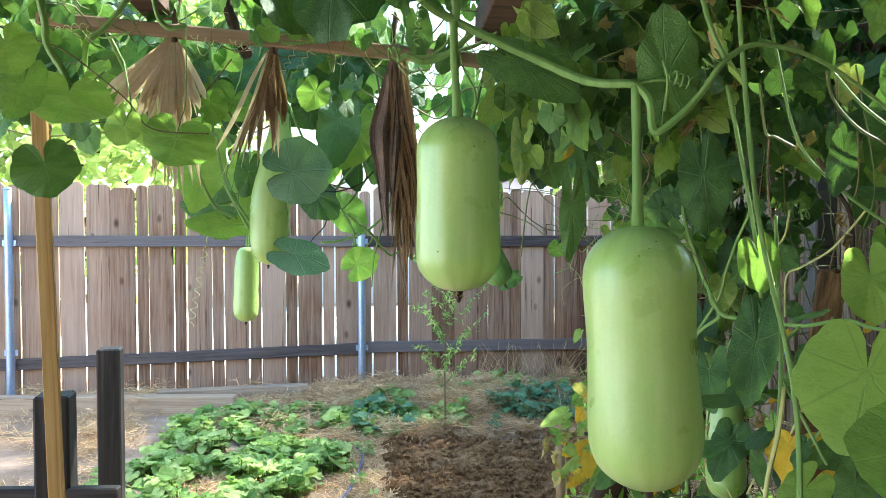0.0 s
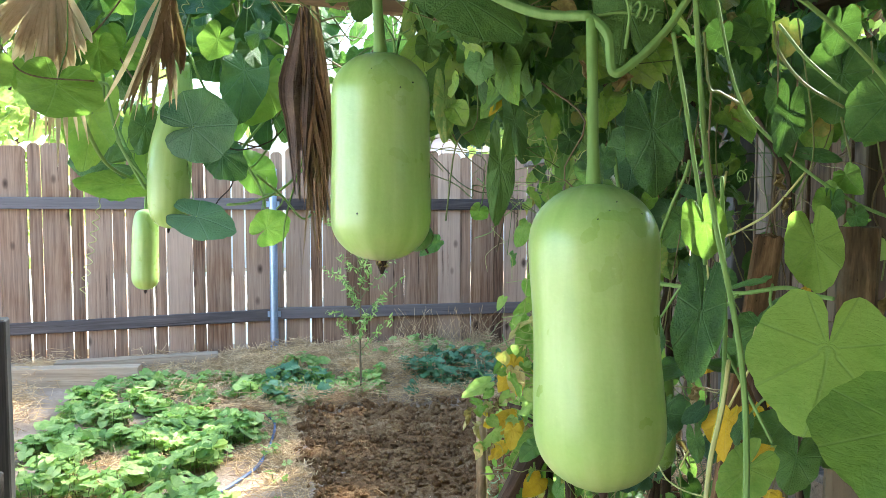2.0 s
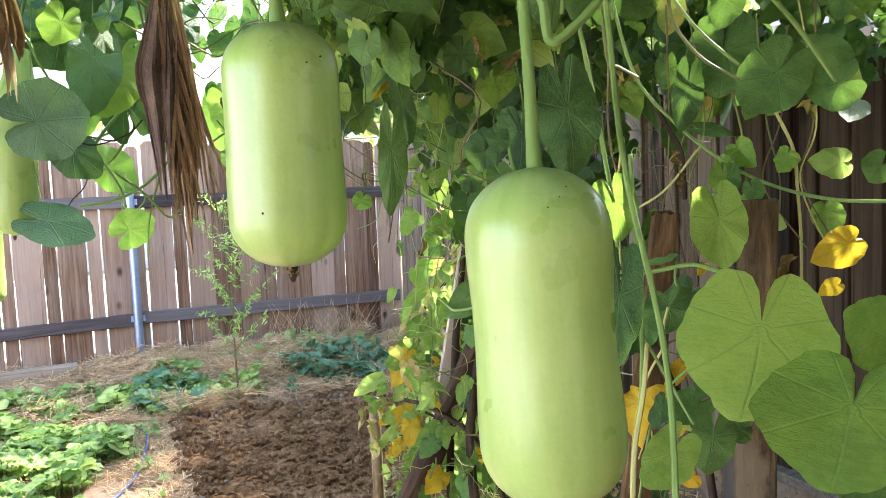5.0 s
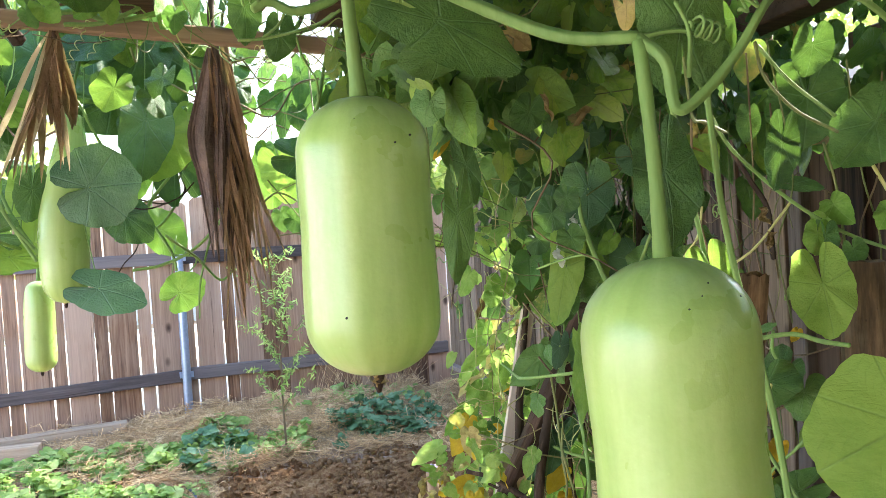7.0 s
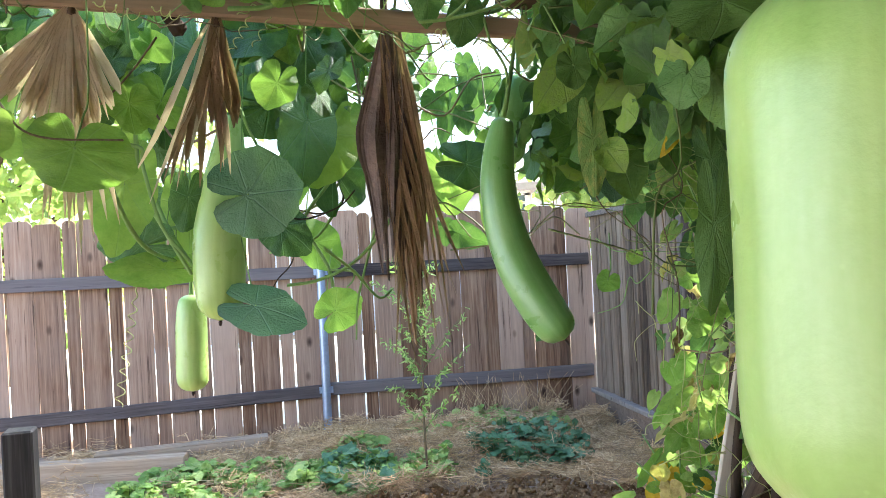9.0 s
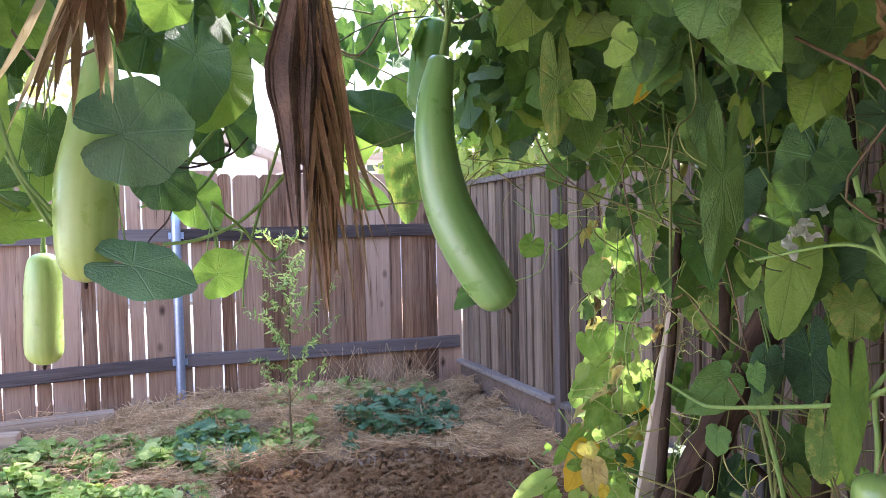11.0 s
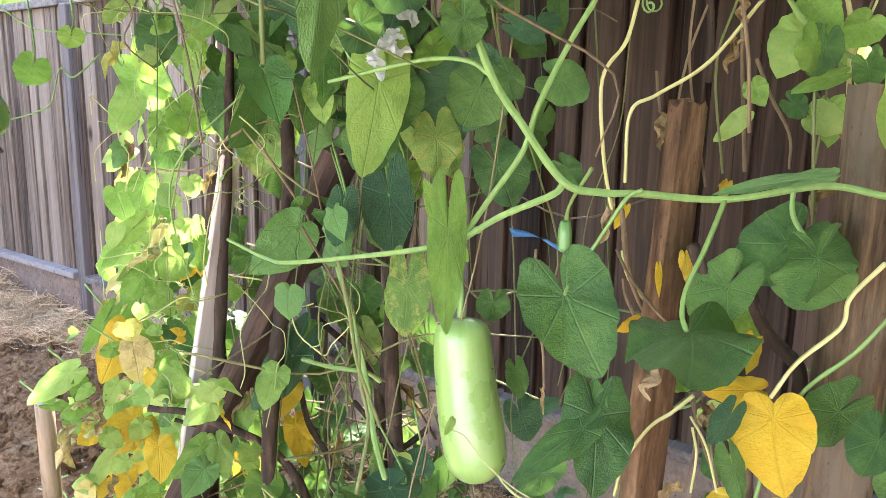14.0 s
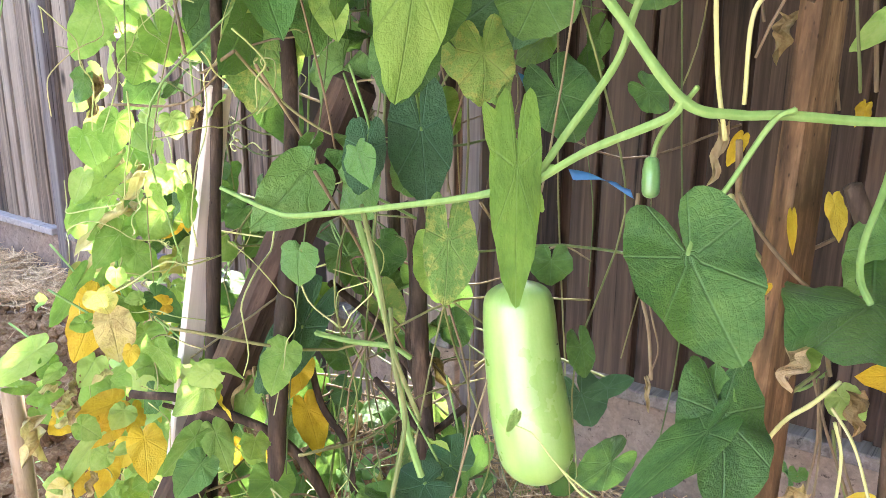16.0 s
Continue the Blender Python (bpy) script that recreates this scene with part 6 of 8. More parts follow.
leaf("h", (0.321, 3.413, 1.885), (0.322, 3.423, 1.814), (-0.07, -0.99, -0.16), 0.058)
leaf("h", (0.497, 3.339, 1.909), (0.477, 3.353, 1.840), (-0.14, -0.98, -0.17), 0.063)
leaf("h", (0.515, 3.293, 1.863), (0.479, 3.310, 1.773), (-0.15, -0.98, -0.15), 0.054)
leaf("h", (0.559, 3.280, 1.898), (0.562, 3.288, 1.845), (-0.16, -0.97, -0.17), 0.067)
leaf("h", (0.491, 3.372, 2.010), (0.493, 3.385, 1.940), (-0.13, -0.97, -0.20), 0.061)
leaf("h", (0.299, 3.500, 1.979), (0.300, 3.513, 1.901), (-0.06, -0.98, -0.18), 0.051)
leaf("h", (0.401, 3.486, 2.005), (0.364, 3.501, 1.944), (-0.10, -0.98, -0.19), 0.060)
leaf("l", (0.394, 3.533, 1.668), (0.398, 3.540, 1.533), (-0.09, -0.99, -0.08), 0.139)
leaf("h", (0.376, 3.527, 1.751), (0.361, 3.534, 1.693), (-0.09, -0.99, -0.10), 0.066)
leaf("g", (0.244, 2.310, 1.897), (0.253, 2.327, 1.825), (-0.07, -0.96, -0.26), 0.068)
leaf("g", (0.312, 2.336, 1.851), (0.305, 2.349, 1.795), (-0.11, -0.97, -0.23), 0.069)
leaf("h", (0.115, 2.347, 1.892), (0.109, 2.357, 1.851), (0.00, -0.97, -0.25), 0.051)
leaf("o", (0.425, 2.339, 1.811), (0.423, 2.350, 1.757), (-0.17, -0.96, -0.21), 0.044)
leaf("g", (0.551, 2.468, 1.815), (0.557, 2.476, 1.763), (-0.23, -0.95, -0.19), 0.071)
leaf("l", (-0.115, 2.320, 1.893), (-0.089, 2.329, 1.871), (0.14, -0.96, -0.26), 0.051)
leaf("l", (-0.040, 2.327, 1.900), (-0.063, 2.332, 1.872), (0.09, -0.96, -0.26), 0.043)
leaf("l", (-0.008, 2.308, 1.902), (0.000, 2.320, 1.860), (0.07, -0.96, -0.26), 0.043)
leaf("h", (-0.144, 2.318, 1.883), (-0.130, 2.327, 1.854), (0.15, -0.96, -0.25), 0.036)
leaf("b", (0.859, 2.095, 1.497), (0.862, 2.098, 1.416), (-0.72, -0.69, -0.09), 0.112)
leaf("g", (0.817, 2.072, 1.341), (0.823, 2.060, 1.291), (-0.71, -0.70, 0.04), 0.087)
leaf("b", (0.932, 2.049, 1.353), (0.929, 2.047, 1.286), (-0.77, -0.64, 0.03), 0.120)
leaf("b", (0.946, 2.062, 1.561), (0.963, 2.048, 1.524), (-0.76, -0.64, -0.14), 0.086)
leaf("g", (0.941, 2.004, 1.462), (0.944, 2.001, 1.443), (-0.79, -0.61, -0.06), 0.044)
leaf("b", (0.970, 1.967, 1.426), (0.972, 1.965, 1.410), (-0.81, -0.58, -0.03), 0.060)
leaf("b", (0.849, 2.311, 1.472), (0.849, 2.312, 1.432), (-0.63, -0.77, -0.06), 0.041)
leaf("b", (0.880, 2.285, 1.464), (0.882, 2.286, 1.409), (-0.65, -0.76, -0.05), 0.056)
leaf("b", (0.879, 2.131, 1.202), (0.874, 2.116, 1.124), (-0.71, -0.69, 0.15), 0.072)
leaf("o", (0.891, 2.060, 1.283), (0.891, 2.051, 1.233), (-0.75, -0.66, 0.09), 0.066)
leaf("o", (0.843, 2.065, 1.099), (0.829, 2.053, 1.034), (-0.70, -0.66, 0.25), 0.058)
leaf("g", (0.777, 2.064, 1.292), (0.768, 2.065, 1.243), (-0.70, -0.71, 0.09), 0.066)
leaf("b", (0.799, 2.136, 1.190), (0.789, 2.133, 1.145), (-0.67, -0.73, 0.17), 0.044)
leaf("b", (0.922, 2.295, 1.602), (0.938, 2.288, 1.569), (-0.66, -0.74, -0.15), 0.077)
leaf("b", (0.900, 2.441, 1.620), (0.917, 2.435, 1.583), (-0.60, -0.78, -0.15), 0.076)
leaf("g", (0.864, 2.542, 1.542), (0.876, 2.538, 1.503), (-0.56, -0.82, -0.10), 0.071)
leaf("g", (0.921, 2.501, 1.546), (0.925, 2.501, 1.513), (-0.59, -0.80, -0.10), 0.060)
leaf("b", (0.952, 2.263, 1.624), (0.952, 2.270, 1.591), (-0.68, -0.71, -0.17), 0.077)
leaf("b", (0.907, 2.369, 1.633), (0.909, 2.375, 1.595), (-0.63, -0.76, -0.17), 0.073)


def vine(owner, points, radii, mat=STEM, label="", lump=0.04):
    return tube("stem", points, radii, mat, owner, label, 20, 8, lump, len(points), 0.10)


def tendril(owner, start, way, length, coil, turns, mat=STEM, r=0.0013):
    start, way = np.array(start), unit(np.array(way, float))
    a = unit(np.cross(way, (0.2, 0.9, 0.3)))
    b = np.cross(way, a)
    pts = []
    for i in range(int(turns * 12) + 1):
        s = i / (turns * 12)
        ang = 2 * np.pi * turns * s
        pts.append(start + way * length * s + coil * min(1, s * 4) * (np.cos(ang) * a + np.sin(ang) * b - a * 0))
    v, q, u = tube_arrays(pts, [r, r * 0.7], 6)
    child("tendril", mesh_of("tendril", v, q, mat, u), owner)


vine(GV, [(0.10, 1.20, 1.78), (0.155, 1.18, 1.70), (0.192, 1.174, 1.653), (0.23, 1.188, 1.634), (0.312, 1.174, 1.593), (0.36, 1.145, 1.566), (0.398, 1.116, 1.559)], [0.0042, 0.0046, 0.0042], label="thick pale green climbing stem")
vine(GV, [(0.398, 1.116, 1.559), (0.407, 1.100, 1.54), (0.410, 1.094, 1.510), (0.430, 1.090, 1.522), (0.454, 1.091, 1.546), (0.478, 1.090, 1.578), (0.52, 1.107, 1.597), (0.588, 1.122, 1.586), (0.673, 1.144, 1.542), (0.74, 1.16, 1.49)], [0.0036, 0.0036, 0.0032, 0.0026, 0.0022, 0.0020])
vine(GV, [(0.478, 1.09, 1.578), (0.468, 1.10, 1.61), (0.462, 1.113, 1.65), (0.44, 1.15, 1.80), (0.42, 1.2, 1.95)], [0.0022, 0.0024])
vine(GV, [(0.23, 1.188, 1.634), (0.225, 1.19, 1.68), (0.21, 1.2, 1.76), (0.20, 1.25, 1.92)], [0.0038, 0.0036])
vine(GV, [(0.398, 1.116, 1.559), (0.425, 1.11, 1.562), (0.45, 1.11, 1.556)], [0.0016, 0.0012])
vine(GV, [(0.42, 1.095, 1.53), (0.425, 1.10, 1.56), (0.424, 1.115, 1.585)], [0.0015, 0.0012])
vine(GV, [(0.84, 1.80, 1.92), (0.861, 1.763, 1.748), (0.869, 1.698, 1.572), (0.93, 1.68, 1.49), (1.016, 1.66, 1.42), (1.06, 1.60, 1.38), (1.06, 1.48, 1.36), (1.05, 1.35, 1.36)], [0.0026, 0.0027, 0.0026], label="long ridged hanging stem")
vine(BV, [(0.91, 1.80, 1.45), (0.905, 1.81, 1.40), (0.885, 1.825, 1.36), (0.888, 1.82, 1.28), (0.895, 1.81, 1.22)], [0.0020, 0.0019], STEM_YELLOW, "yellowing stem")
vine(BV, [(1.00, 1.70, 1.45), (0.96, 1.74, 1.38), (0.925, 1.78, 1.345), (0.905, 1.80, 1.325), (0.903, 1.80, 1.25)], [0.0020, 0.0019], STEM_YELLOW)
vine(BV, [(0.90, 1.80, 1.22), (0.93, 1.80, 1.14), (0.96, 1.78, 1.08), (0.99, 1.74, 1.05), (0.98, 1.72, 1.0)], [0.003, 0.002], STEM_TAN)
vine(GV, [(0.89, 1.50, 1.20), (0.86, 1.54, 1.13), (0.84, 1.58, 1.08), (0.82, 1.60, 1.0), (0.80, 1.62, 0.8)], [0.002, 0.002], STEM)
vine(GV, [(0.60, 1.36, 1.85), (0.635, 1.38, 1.55), (0.66, 1.39, 1.40), (0.70, 1.38, 1.2), (0.70, 1.36, 1.0), (0.69, 1.34, 0.5), (0.68, 1.33, 0.0)], [0.003, 0.0035, 0.004, 0.005])
vine(LV, [(-0.55, 2.5, 1.93), (-0.47, 2.75, 1.66), (-0.40, 2.95, 1.50), (-0.32, 3.1, 1.42), (-0.30, 3.2, 1.45)], [0.006, 0.006, 0.004])
vine(LV, [(-0.40, 2.45, 1.95), (-0.37, 2.55, 1.70), (-0.33, 2.70, 1.50), (-0.28, 2.95, 1.44), (-0.2, 3.0, 1.40)], [0.005, 0.005, 0.004])
vine(LV, [(0.28, 3.0, 1.62), (0.20, 3.02, 1.50), (0.12, 3.05, 1.42), (0.03, 3.08, 1.38), (-0.05, 3.1, 1.37)], [0.0045, 0.004])
vine(LV, [(0.22, 2.98, 1.86), (0.22, 3.0, 1.66), (0.18, 3.05, 1.50), (0.13, 3.06, 1.33), (0.12, 3.08, 1.22)], [0.004, 0.0035, 0.002])
vine(LV, [(0.05, 2.9, 1.46), (0.12, 2.98, 1.40), (0.18, 3.02, 1.33), (0.22, 3.05, 1.35)], [0.004, 0.003])
vine(LV, [(0.42, 2.6, 1.9), (0.46, 2.52, 1.85), (0.45, 2.5, 1.80)], [0.004, 0.0035])
tendril(GV, (0.192, 1.172, 1.66), (-0.1, 0, -1), 0.055, 0.003, 6)
tendril(GV, (0.425, 1.10, 1.565), (0.3, 0, -0.1), 0.025, 0.006, 4)
tendril(GV, (0.455, 1.09, 1.57), (0.2, -0.2, 0.2), 0.02, 0.006, 3)
tendril(GV, (0.172, 1.17, 1.60), (-1, 0, -0.3), 0.015, 0.006, 3)
tendril(LV, (-0.40, 3.0, 1.40), (-0.2, 0, -1), 0.30, 0.010, 9, STEM_YELLOW, 0.0016)
tendril(GV, (0.93, 1.80, 1.44), (1, 0, 0.2), 0.02, 0.010, 2)

# side shoots, twigs and dried stems
vine(BV, [(0.992, 1.726, 0.998), (0.981, 1.723, 0.963), (0.971, 1.718, 0.922), (0.956, 1.715, 0.875)], [0.0013, 0.0011], STEM_TAN)
vine(BV, [(0.984, 1.712, 0.946), (0.98, 1.704, 0.916), (0.978, 1.69, 0.881)], [0.0015, 0.0012], STEM_MIX)
vine(BV, [(0.972, 1.708, 0.977), (0.964, 1.697, 0.931), (0.963, 1.68, 0.891), (0.961, 1.673, 0.868)], [0.0013, 0.0012], STEM_TAN)
vine(BV, [(0.968, 1.772, 0.961), (0.979, 1.762, 0.97), (0.996, 1.743, 0.976), (1.013, 1.729, 0.991)], [0.0018, 0.0014], STEM)
vine(BV, [(0.847, 1.924, 0.889), (0.856, 1.899, 0.862), (0.874, 1.872, 0.849), (0.901, 1.837, 0.846), (0.965, 1.758, 0.848)], [0.0012, 0.0015, 0.0013], STEM_PALE)
vine(BV, [(0.924, 1.799, 0.825), (0.937, 1.797, 0.855), (0.95, 1.799, 0.898), (0.981, 1.779, 0.941)], [0.0026, 0.0022], STEM_MIX)
vine(BV, [(0.92, 1.885, 1.081), (0.917, 1.871, 1.039), (0.914, 1.861, 1.009), (0.903, 1.864, 0.985), (0.898, 1.865, 0.973)], [0.0009, 0.0008], STEM_TAN)
vine(LV, [(0.16, 3.106, 1.972), (0.159, 3.099, 1.817), (0.139, 3.101, 1.712), (0.068, 3.119, 1.598), (-0.035, 3.151, 1.548)], [0.004, 0.0035, 0.003], STEM_MIX)
vine(LV, [(0.088, 3.116, 1.669), (0.105, 3.106, 1.588), (0.05, 3.123, 1.554), (-0.022, 3.147, 1.569)], [0.0035, 0.002], TRUNK)
vine(LV, [(0.101, 3.107, 1.58), (0.031, 3.126, 1.493), (-0.037, 3.148, 1.477), (-0.096, 3.167, 1.456)], [0.004, 0.003], STEM)
vine(LV, [(-0.026, 3.127, 1.547), (0.029, 3.104, 1.466), (0.06, 3.091, 1.404), (0.067, 3.087, 1.36)], [0.0045, 0.004], STEM)
vine(LV, [(0.06, 3.091, 1.404), (0.118, 3.072, 1.398), (0.119, 3.071, 1.376), (0.102, 3.075, 1.357)], [0.003, 0.002], STEM)
vine(LV, [(-0.361, 2.948, 1.665), (-0.309, 2.924, 1.528), (-0.25, 2.9, 1.43)], [0.005, 0.004], STEM)
vine(LV, [(-0.366, 2.943, 1.519), (-0.293, 2.919, 1.525), (-0.232, 2.899, 1.527)], [0.004, 0.004], STEM)
vine(LV, [(-0.014, 3.091, 1.546), (-0.032, 3.092, 1.437), (-0.074, 3.103, 1.387), (-0.097, 3.109, 1.349)], [0.002, 0.0015], TRUNK)
vine(LV, [(0.318, 3.139, 1.541), (0.377, 3.12, 1.567), (0.467, 3.087, 1.496), (0.491, 3.076, 1.434)], [0.003, 0.002], STEM_MIX)
vine(LV, [(0.322, 3.143, 1.658), (0.34, 3.135, 1.61), (0.402, 3.11, 1.525), (0.44, 3.095, 1.469)], [0.0022, 0.0016], STEM_MIX)
vine(BV, [(1.133, 1.774, 1.465), (1.12, 1.762, 1.384), (1.112, 1.753, 1.33), (1.101, 1.74, 1.252)], [0.0026, 0.0022], STEM_TAN)
vine(BV, [(1.132, 1.749, 1.388), (1.136, 1.728, 1.342), (1.143, 1.704, 1.297), (1.137, 1.698, 1.256)], [0.0025, 0.0015], STEM_TAN)
vine(BV, [(1.098, 1.864, 1.371), (1.095, 1.858, 1.342), (1.093, 1.852, 1.317)], [0.002, 0.0015], STEM_TAN)
vine(BV, [(0.946, 1.818, 1.164), (0.946, 1.807, 1.132), (0.959, 1.777, 1.094), (0.967, 1.762, 1.075)], [0.003, 0.0025], STEM_YELLOW)
vine(BV, [(0.941, 1.813, 1.132), (0.94, 1.805, 1.107), (0.95, 1.778, 1.062), (0.969, 1.768, 1.101), (1.002, 1.736, 1.126)], [0.0022, 0.0018], STEM_TAN)
vine(BV, [(0.983, 1.644, 1.022), (1.014, 1.622, 1.066), (1.044, 1.598, 1.103), (1.081, 1.572, 1.158)], [0.0016, 0.0018], STEM_MIX)
vine(BV, [(0.896, 1.784, 0.889), (0.91, 1.778, 0.921), (0.944, 1.755, 0.972), (0.974, 1.729, 1.004)], [0.002, 0.0018], STEM_MIX)
vine(BV, [(0.97, 1.734, 1.004), (0.971, 1.714, 0.947), (0.975, 1.687, 0.883)], [0.0015, 0.0012], STEM_TAN)
vine(BV, [(0.973, 1.728, 0.998), (0.963, 1.72, 0.94), (0.949, 1.721, 0.889)], [0.0015, 0.0012], STEM_TAN)
vine(BV, [(0.813, 2.503, 1.058), (0.845, 2.46, 1.045), (0.884, 2.41, 1.036)], [0.0014, 0.0011], STEM_PALE)
vine(BV, [(0.829, 2.372, 0.964), (0.845, 2.364, 0.998), (0.867, 2.349, 1.032), (0.885, 2.341, 1.074), (0.892, 2.342, 1.1)], [0.0014, 0.0011], STEM_PALE)
vine(BV, [(0.787, 2.394, 0.88), (0.815, 2.372, 0.914), (0.84, 2.348, 0.931), (0.873, 2.331, 0.998), (0.898, 2.306, 1.015)], [0.0014, 0.0011], STEM_PALE)
vine(GV, [(0.766, 2.075, 1.045), (0.759, 2.065, 0.991), (0.757, 2.049, 0.937), (0.735, 2.048, 0.856)], [0.0022, 0.0024], STEM_MIX)
vine(GV, [(0.764, 2.11, 1.143), (0.763, 2.087, 1.072), (0.76, 2.07, 1.011), (0.766, 2.038, 0.937)], [0.0024, 0.0024], STEM_MIX)
vine(BV, [(0.775, 2.66, 1.387), (0.74, 2.689, 1.347), (0.728, 2.708, 1.36), (0.711, 2.711, 1.307), (0.691, 2.73, 1.29), (0.666, 2.756, 1.279)], [0.0014, 0.001], STEM)
vine(BV, [(0.683, 2.794, 1.452), (0.712, 2.748, 1.421), (0.752, 2.699, 1.417), (0.814, 2.622, 1.413)], [0.0014, 0.001], STEM)
# main climbing stems
vine(GV, [(0.770, 1.936, 0.965), (0.774, 1.919, 0.962), (0.777, 1.911, 0.957), (0.780, 1.893, 0.938), (0.784, 1.875, 0.924), (0.792, 1.848, 0.908), (0.803, 1.830, 0.898)], [0.0009, 0.0007], STEM_PALE)
vine(GV, [(0.168, 1.211, 1.598), (0.179, 1.210, 1.603), (0.196, 1.210, 1.597), (0.220, 1.207, 1.604), (0.247, 1.199, 1.625)], [0.0030, 0.0034], STEM)
vine(LV, [(-0.496, 1.952, 1.856), (-0.491, 1.964, 1.816), (-0.491, 1.974, 1.775), (-0.467, 1.993, 1.724), (-0.455, 2.006, 1.671)], [0.0060, 0.0070], STEM)
vine(LV, [(-0.357, 2.091, 1.920), (-0.379, 2.092, 1.890), (-0.416, 2.093, 1.843), (-0.449, 2.089, 1.813)], [0.0050, 0.0060], STEM)
vine(LV, [(-0.338, 2.149, 1.925), (-0.330, 2.162, 1.880), (-0.309, 2.173, 1.858), (-0.274, 2.179, 1.867)], [0.0050, 0.0050], STEM)
vine(LV, [(-0.242, 2.407, 2.027), (-0.226, 2.428, 1.963), (-0.202, 2.449, 1.891), (-0.183, 2.459, 1.858)], [0.0120, 0.0140], TRUNK)
vine(LV, [(-0.335, 2.718, 1.974), (-0.334, 2.754, 1.787), (-0.333, 2.774, 1.622), (-0.288, 2.789, 1.510), (-0.241, 2.799, 1.418)], [0.0050, 0.0040], STEM)
vine(LV, [(-0.619, 2.018, 1.827), (-0.548, 2.055, 1.803), (-0.491, 2.081, 1.782), (-0.393, 2.129, 1.698), (-0.344, 2.151, 1.636), (-0.228, 2.180, 1.628)], [0.0018, 0.0015], STEM_TAN)
vine(LV, [(-0.225, 2.454, 1.849), (-0.275, 2.457, 1.785), (-0.339, 2.453, 1.720), (-0.404, 2.445, 1.661)], [0.0020, 0.0016], STEM_TAN)
vine(LV, [(-0.370, 2.647, 1.689), (-0.307, 2.663, 1.681), (-0.304, 2.668, 1.640), (-0.276, 2.682, 1.522), (-0.227, 2.693, 1.447)], [0.0040, 0.0035], STEM)
vine(LV, [(-0.043, 2.915, 1.541), (0.012, 2.919, 1.533), (0.090, 2.920, 1.559), (0.130, 2.918, 1.597)], [0.0020, 0.0018], TRUNK)
vine(LV, [(0.140, 3.003, 1.746), (0.094, 3.013, 1.656), (0.008, 3.018, 1.547), (-0.038, 3.018, 1.447)], [0.0045, 0.0040], STEM)
vine(LV, [(0.218, 2.548, 1.966), (0.211, 2.561, 1.920), (0.196, 2.575, 1.865)], [0.0030, 0.0030], STEM_MIX)
vine(LV, [(0.376, 2.388, 1.922), (0.356, 2.402, 1.880), (0.306, 2.414, 1.859), (0.252, 2.417, 1.867), (0.193, 2.417, 1.883)], [0.0050, 0.0050], STEM)
vine(LV, [(0.445, 2.378, 1.913), (0.391, 2.397, 1.878), (0.344, 2.407, 1.869)], [0.0040, 0.0040], STEM)
vine(LV, [(0.091, 2.382, 1.903), (-0.002, 2.382, 1.884), (-0.068, 2.372, 1.899), (-0.149, 2.366, 1.882)], [0.0050, 0.0050], STEM)
vine(LV, [(0.050, 2.359, 1.904), (-0.021, 2.362, 1.875), (-0.088, 2.357, 1.870)], [0.0040, 0.0040], STEM)
vine(BV, [(0.895, 2.499, 1.230), (0.865, 2.512, 1.172), (0.851, 2.503, 1.078), (0.842, 2.472, 0.961), (0.832, 2.447, 0.882)], [0.0050, 0.0060], TRUNK)
vine(BV, [(0.982, 2.368, 1.060), (0.952, 2.388, 1.041), (0.926, 2.390, 0.982), (0.895, 2.399, 0.942), (0.867, 2.397, 0.888), (0.831, 2.400, 0.837)], [0.0060, 0.0070, 0.0090], TRUNK)
vine(BV, [(1.023, 2.276, 1.080), (1.007, 2.250, 0.967), (0.984, 2.237, 0.893), (0.970, 2.195, 0.801), (0.946, 2.159, 0.719)], [0.0055, 0.0070, 0.0080], TRUNK)
vine(BV, [(0.913, 2.366, 0.900), (0.903, 2.330, 0.815), (0.910, 2.291, 0.762), (0.896, 2.261, 0.702)], [0.0045, 0.0050], TRUNK)
vine(BV, [(0.941, 2.345, 0.972), (0.972, 2.294, 0.921), (0.986, 2.255, 0.874), (0.995, 2.223, 0.836)], [0.0050, 0.0060], TRUNK)
vine(BV, [(0.946, 2.268, 0.851), (0.959, 2.230, 0.813), (0.972, 2.197, 0.783), (1.016, 2.168, 0.813)], [0.0040, 0.0050], TRUNK)
vine(BV, [(0.743, 2.455, 0.831), (0.769, 2.433, 0.819), (0.805, 2.404, 0.811)], [0.0030, 0.0040], TRUNK)
vine(GV, [(0.853, 2.209, 1.111), (0.855, 2.174, 1.018), (0.848, 2.141, 0.939), (0.835, 2.114, 0.873), (0.828, 2.087, 0.826)], [0.0035, 0.0040, 0.0040], STEM)
vine(GV, [(0.823, 2.247, 0.959), (0.851, 2.217, 0.947), (0.884, 2.181, 0.939), (0.896, 2.161, 0.926)], [0.0030, 0.0030], STEM)
vine(GV, [(0.763, 1.660, 1.143), (0.774, 1.670, 1.155), (0.790, 1.674, 1.176), (0.820, 1.672, 1.207), (0.865, 1.674, 1.248)], [0.0022, 0.0026], STEM)
vine(GV, [(0.751, 1.923, 1.478), (0.750, 1.908, 1.434), (0.762, 1.881, 1.361), (0.767, 1.845, 1.314), (0.777, 1.801, 1.261), (0.799, 1.771, 1.252), (0.820, 1.740, 1.252), (0.866, 1.674, 1.249), (0.897, 1.595, 1.267), (0.907, 1.544, 1.262), (0.914, 1.504, 1.261)], [0.0032, 0.0038, 0.0038, 0.0034, 0.0032, 0.0030], STEM)
vine(GV, [(0.777, 1.801, 1.261), (0.779, 1.815, 1.247), (0.772, 1.872, 1.219), (0.768, 1.919, 1.188)], [0.0034, 0.0032, 0.0030], STEM)
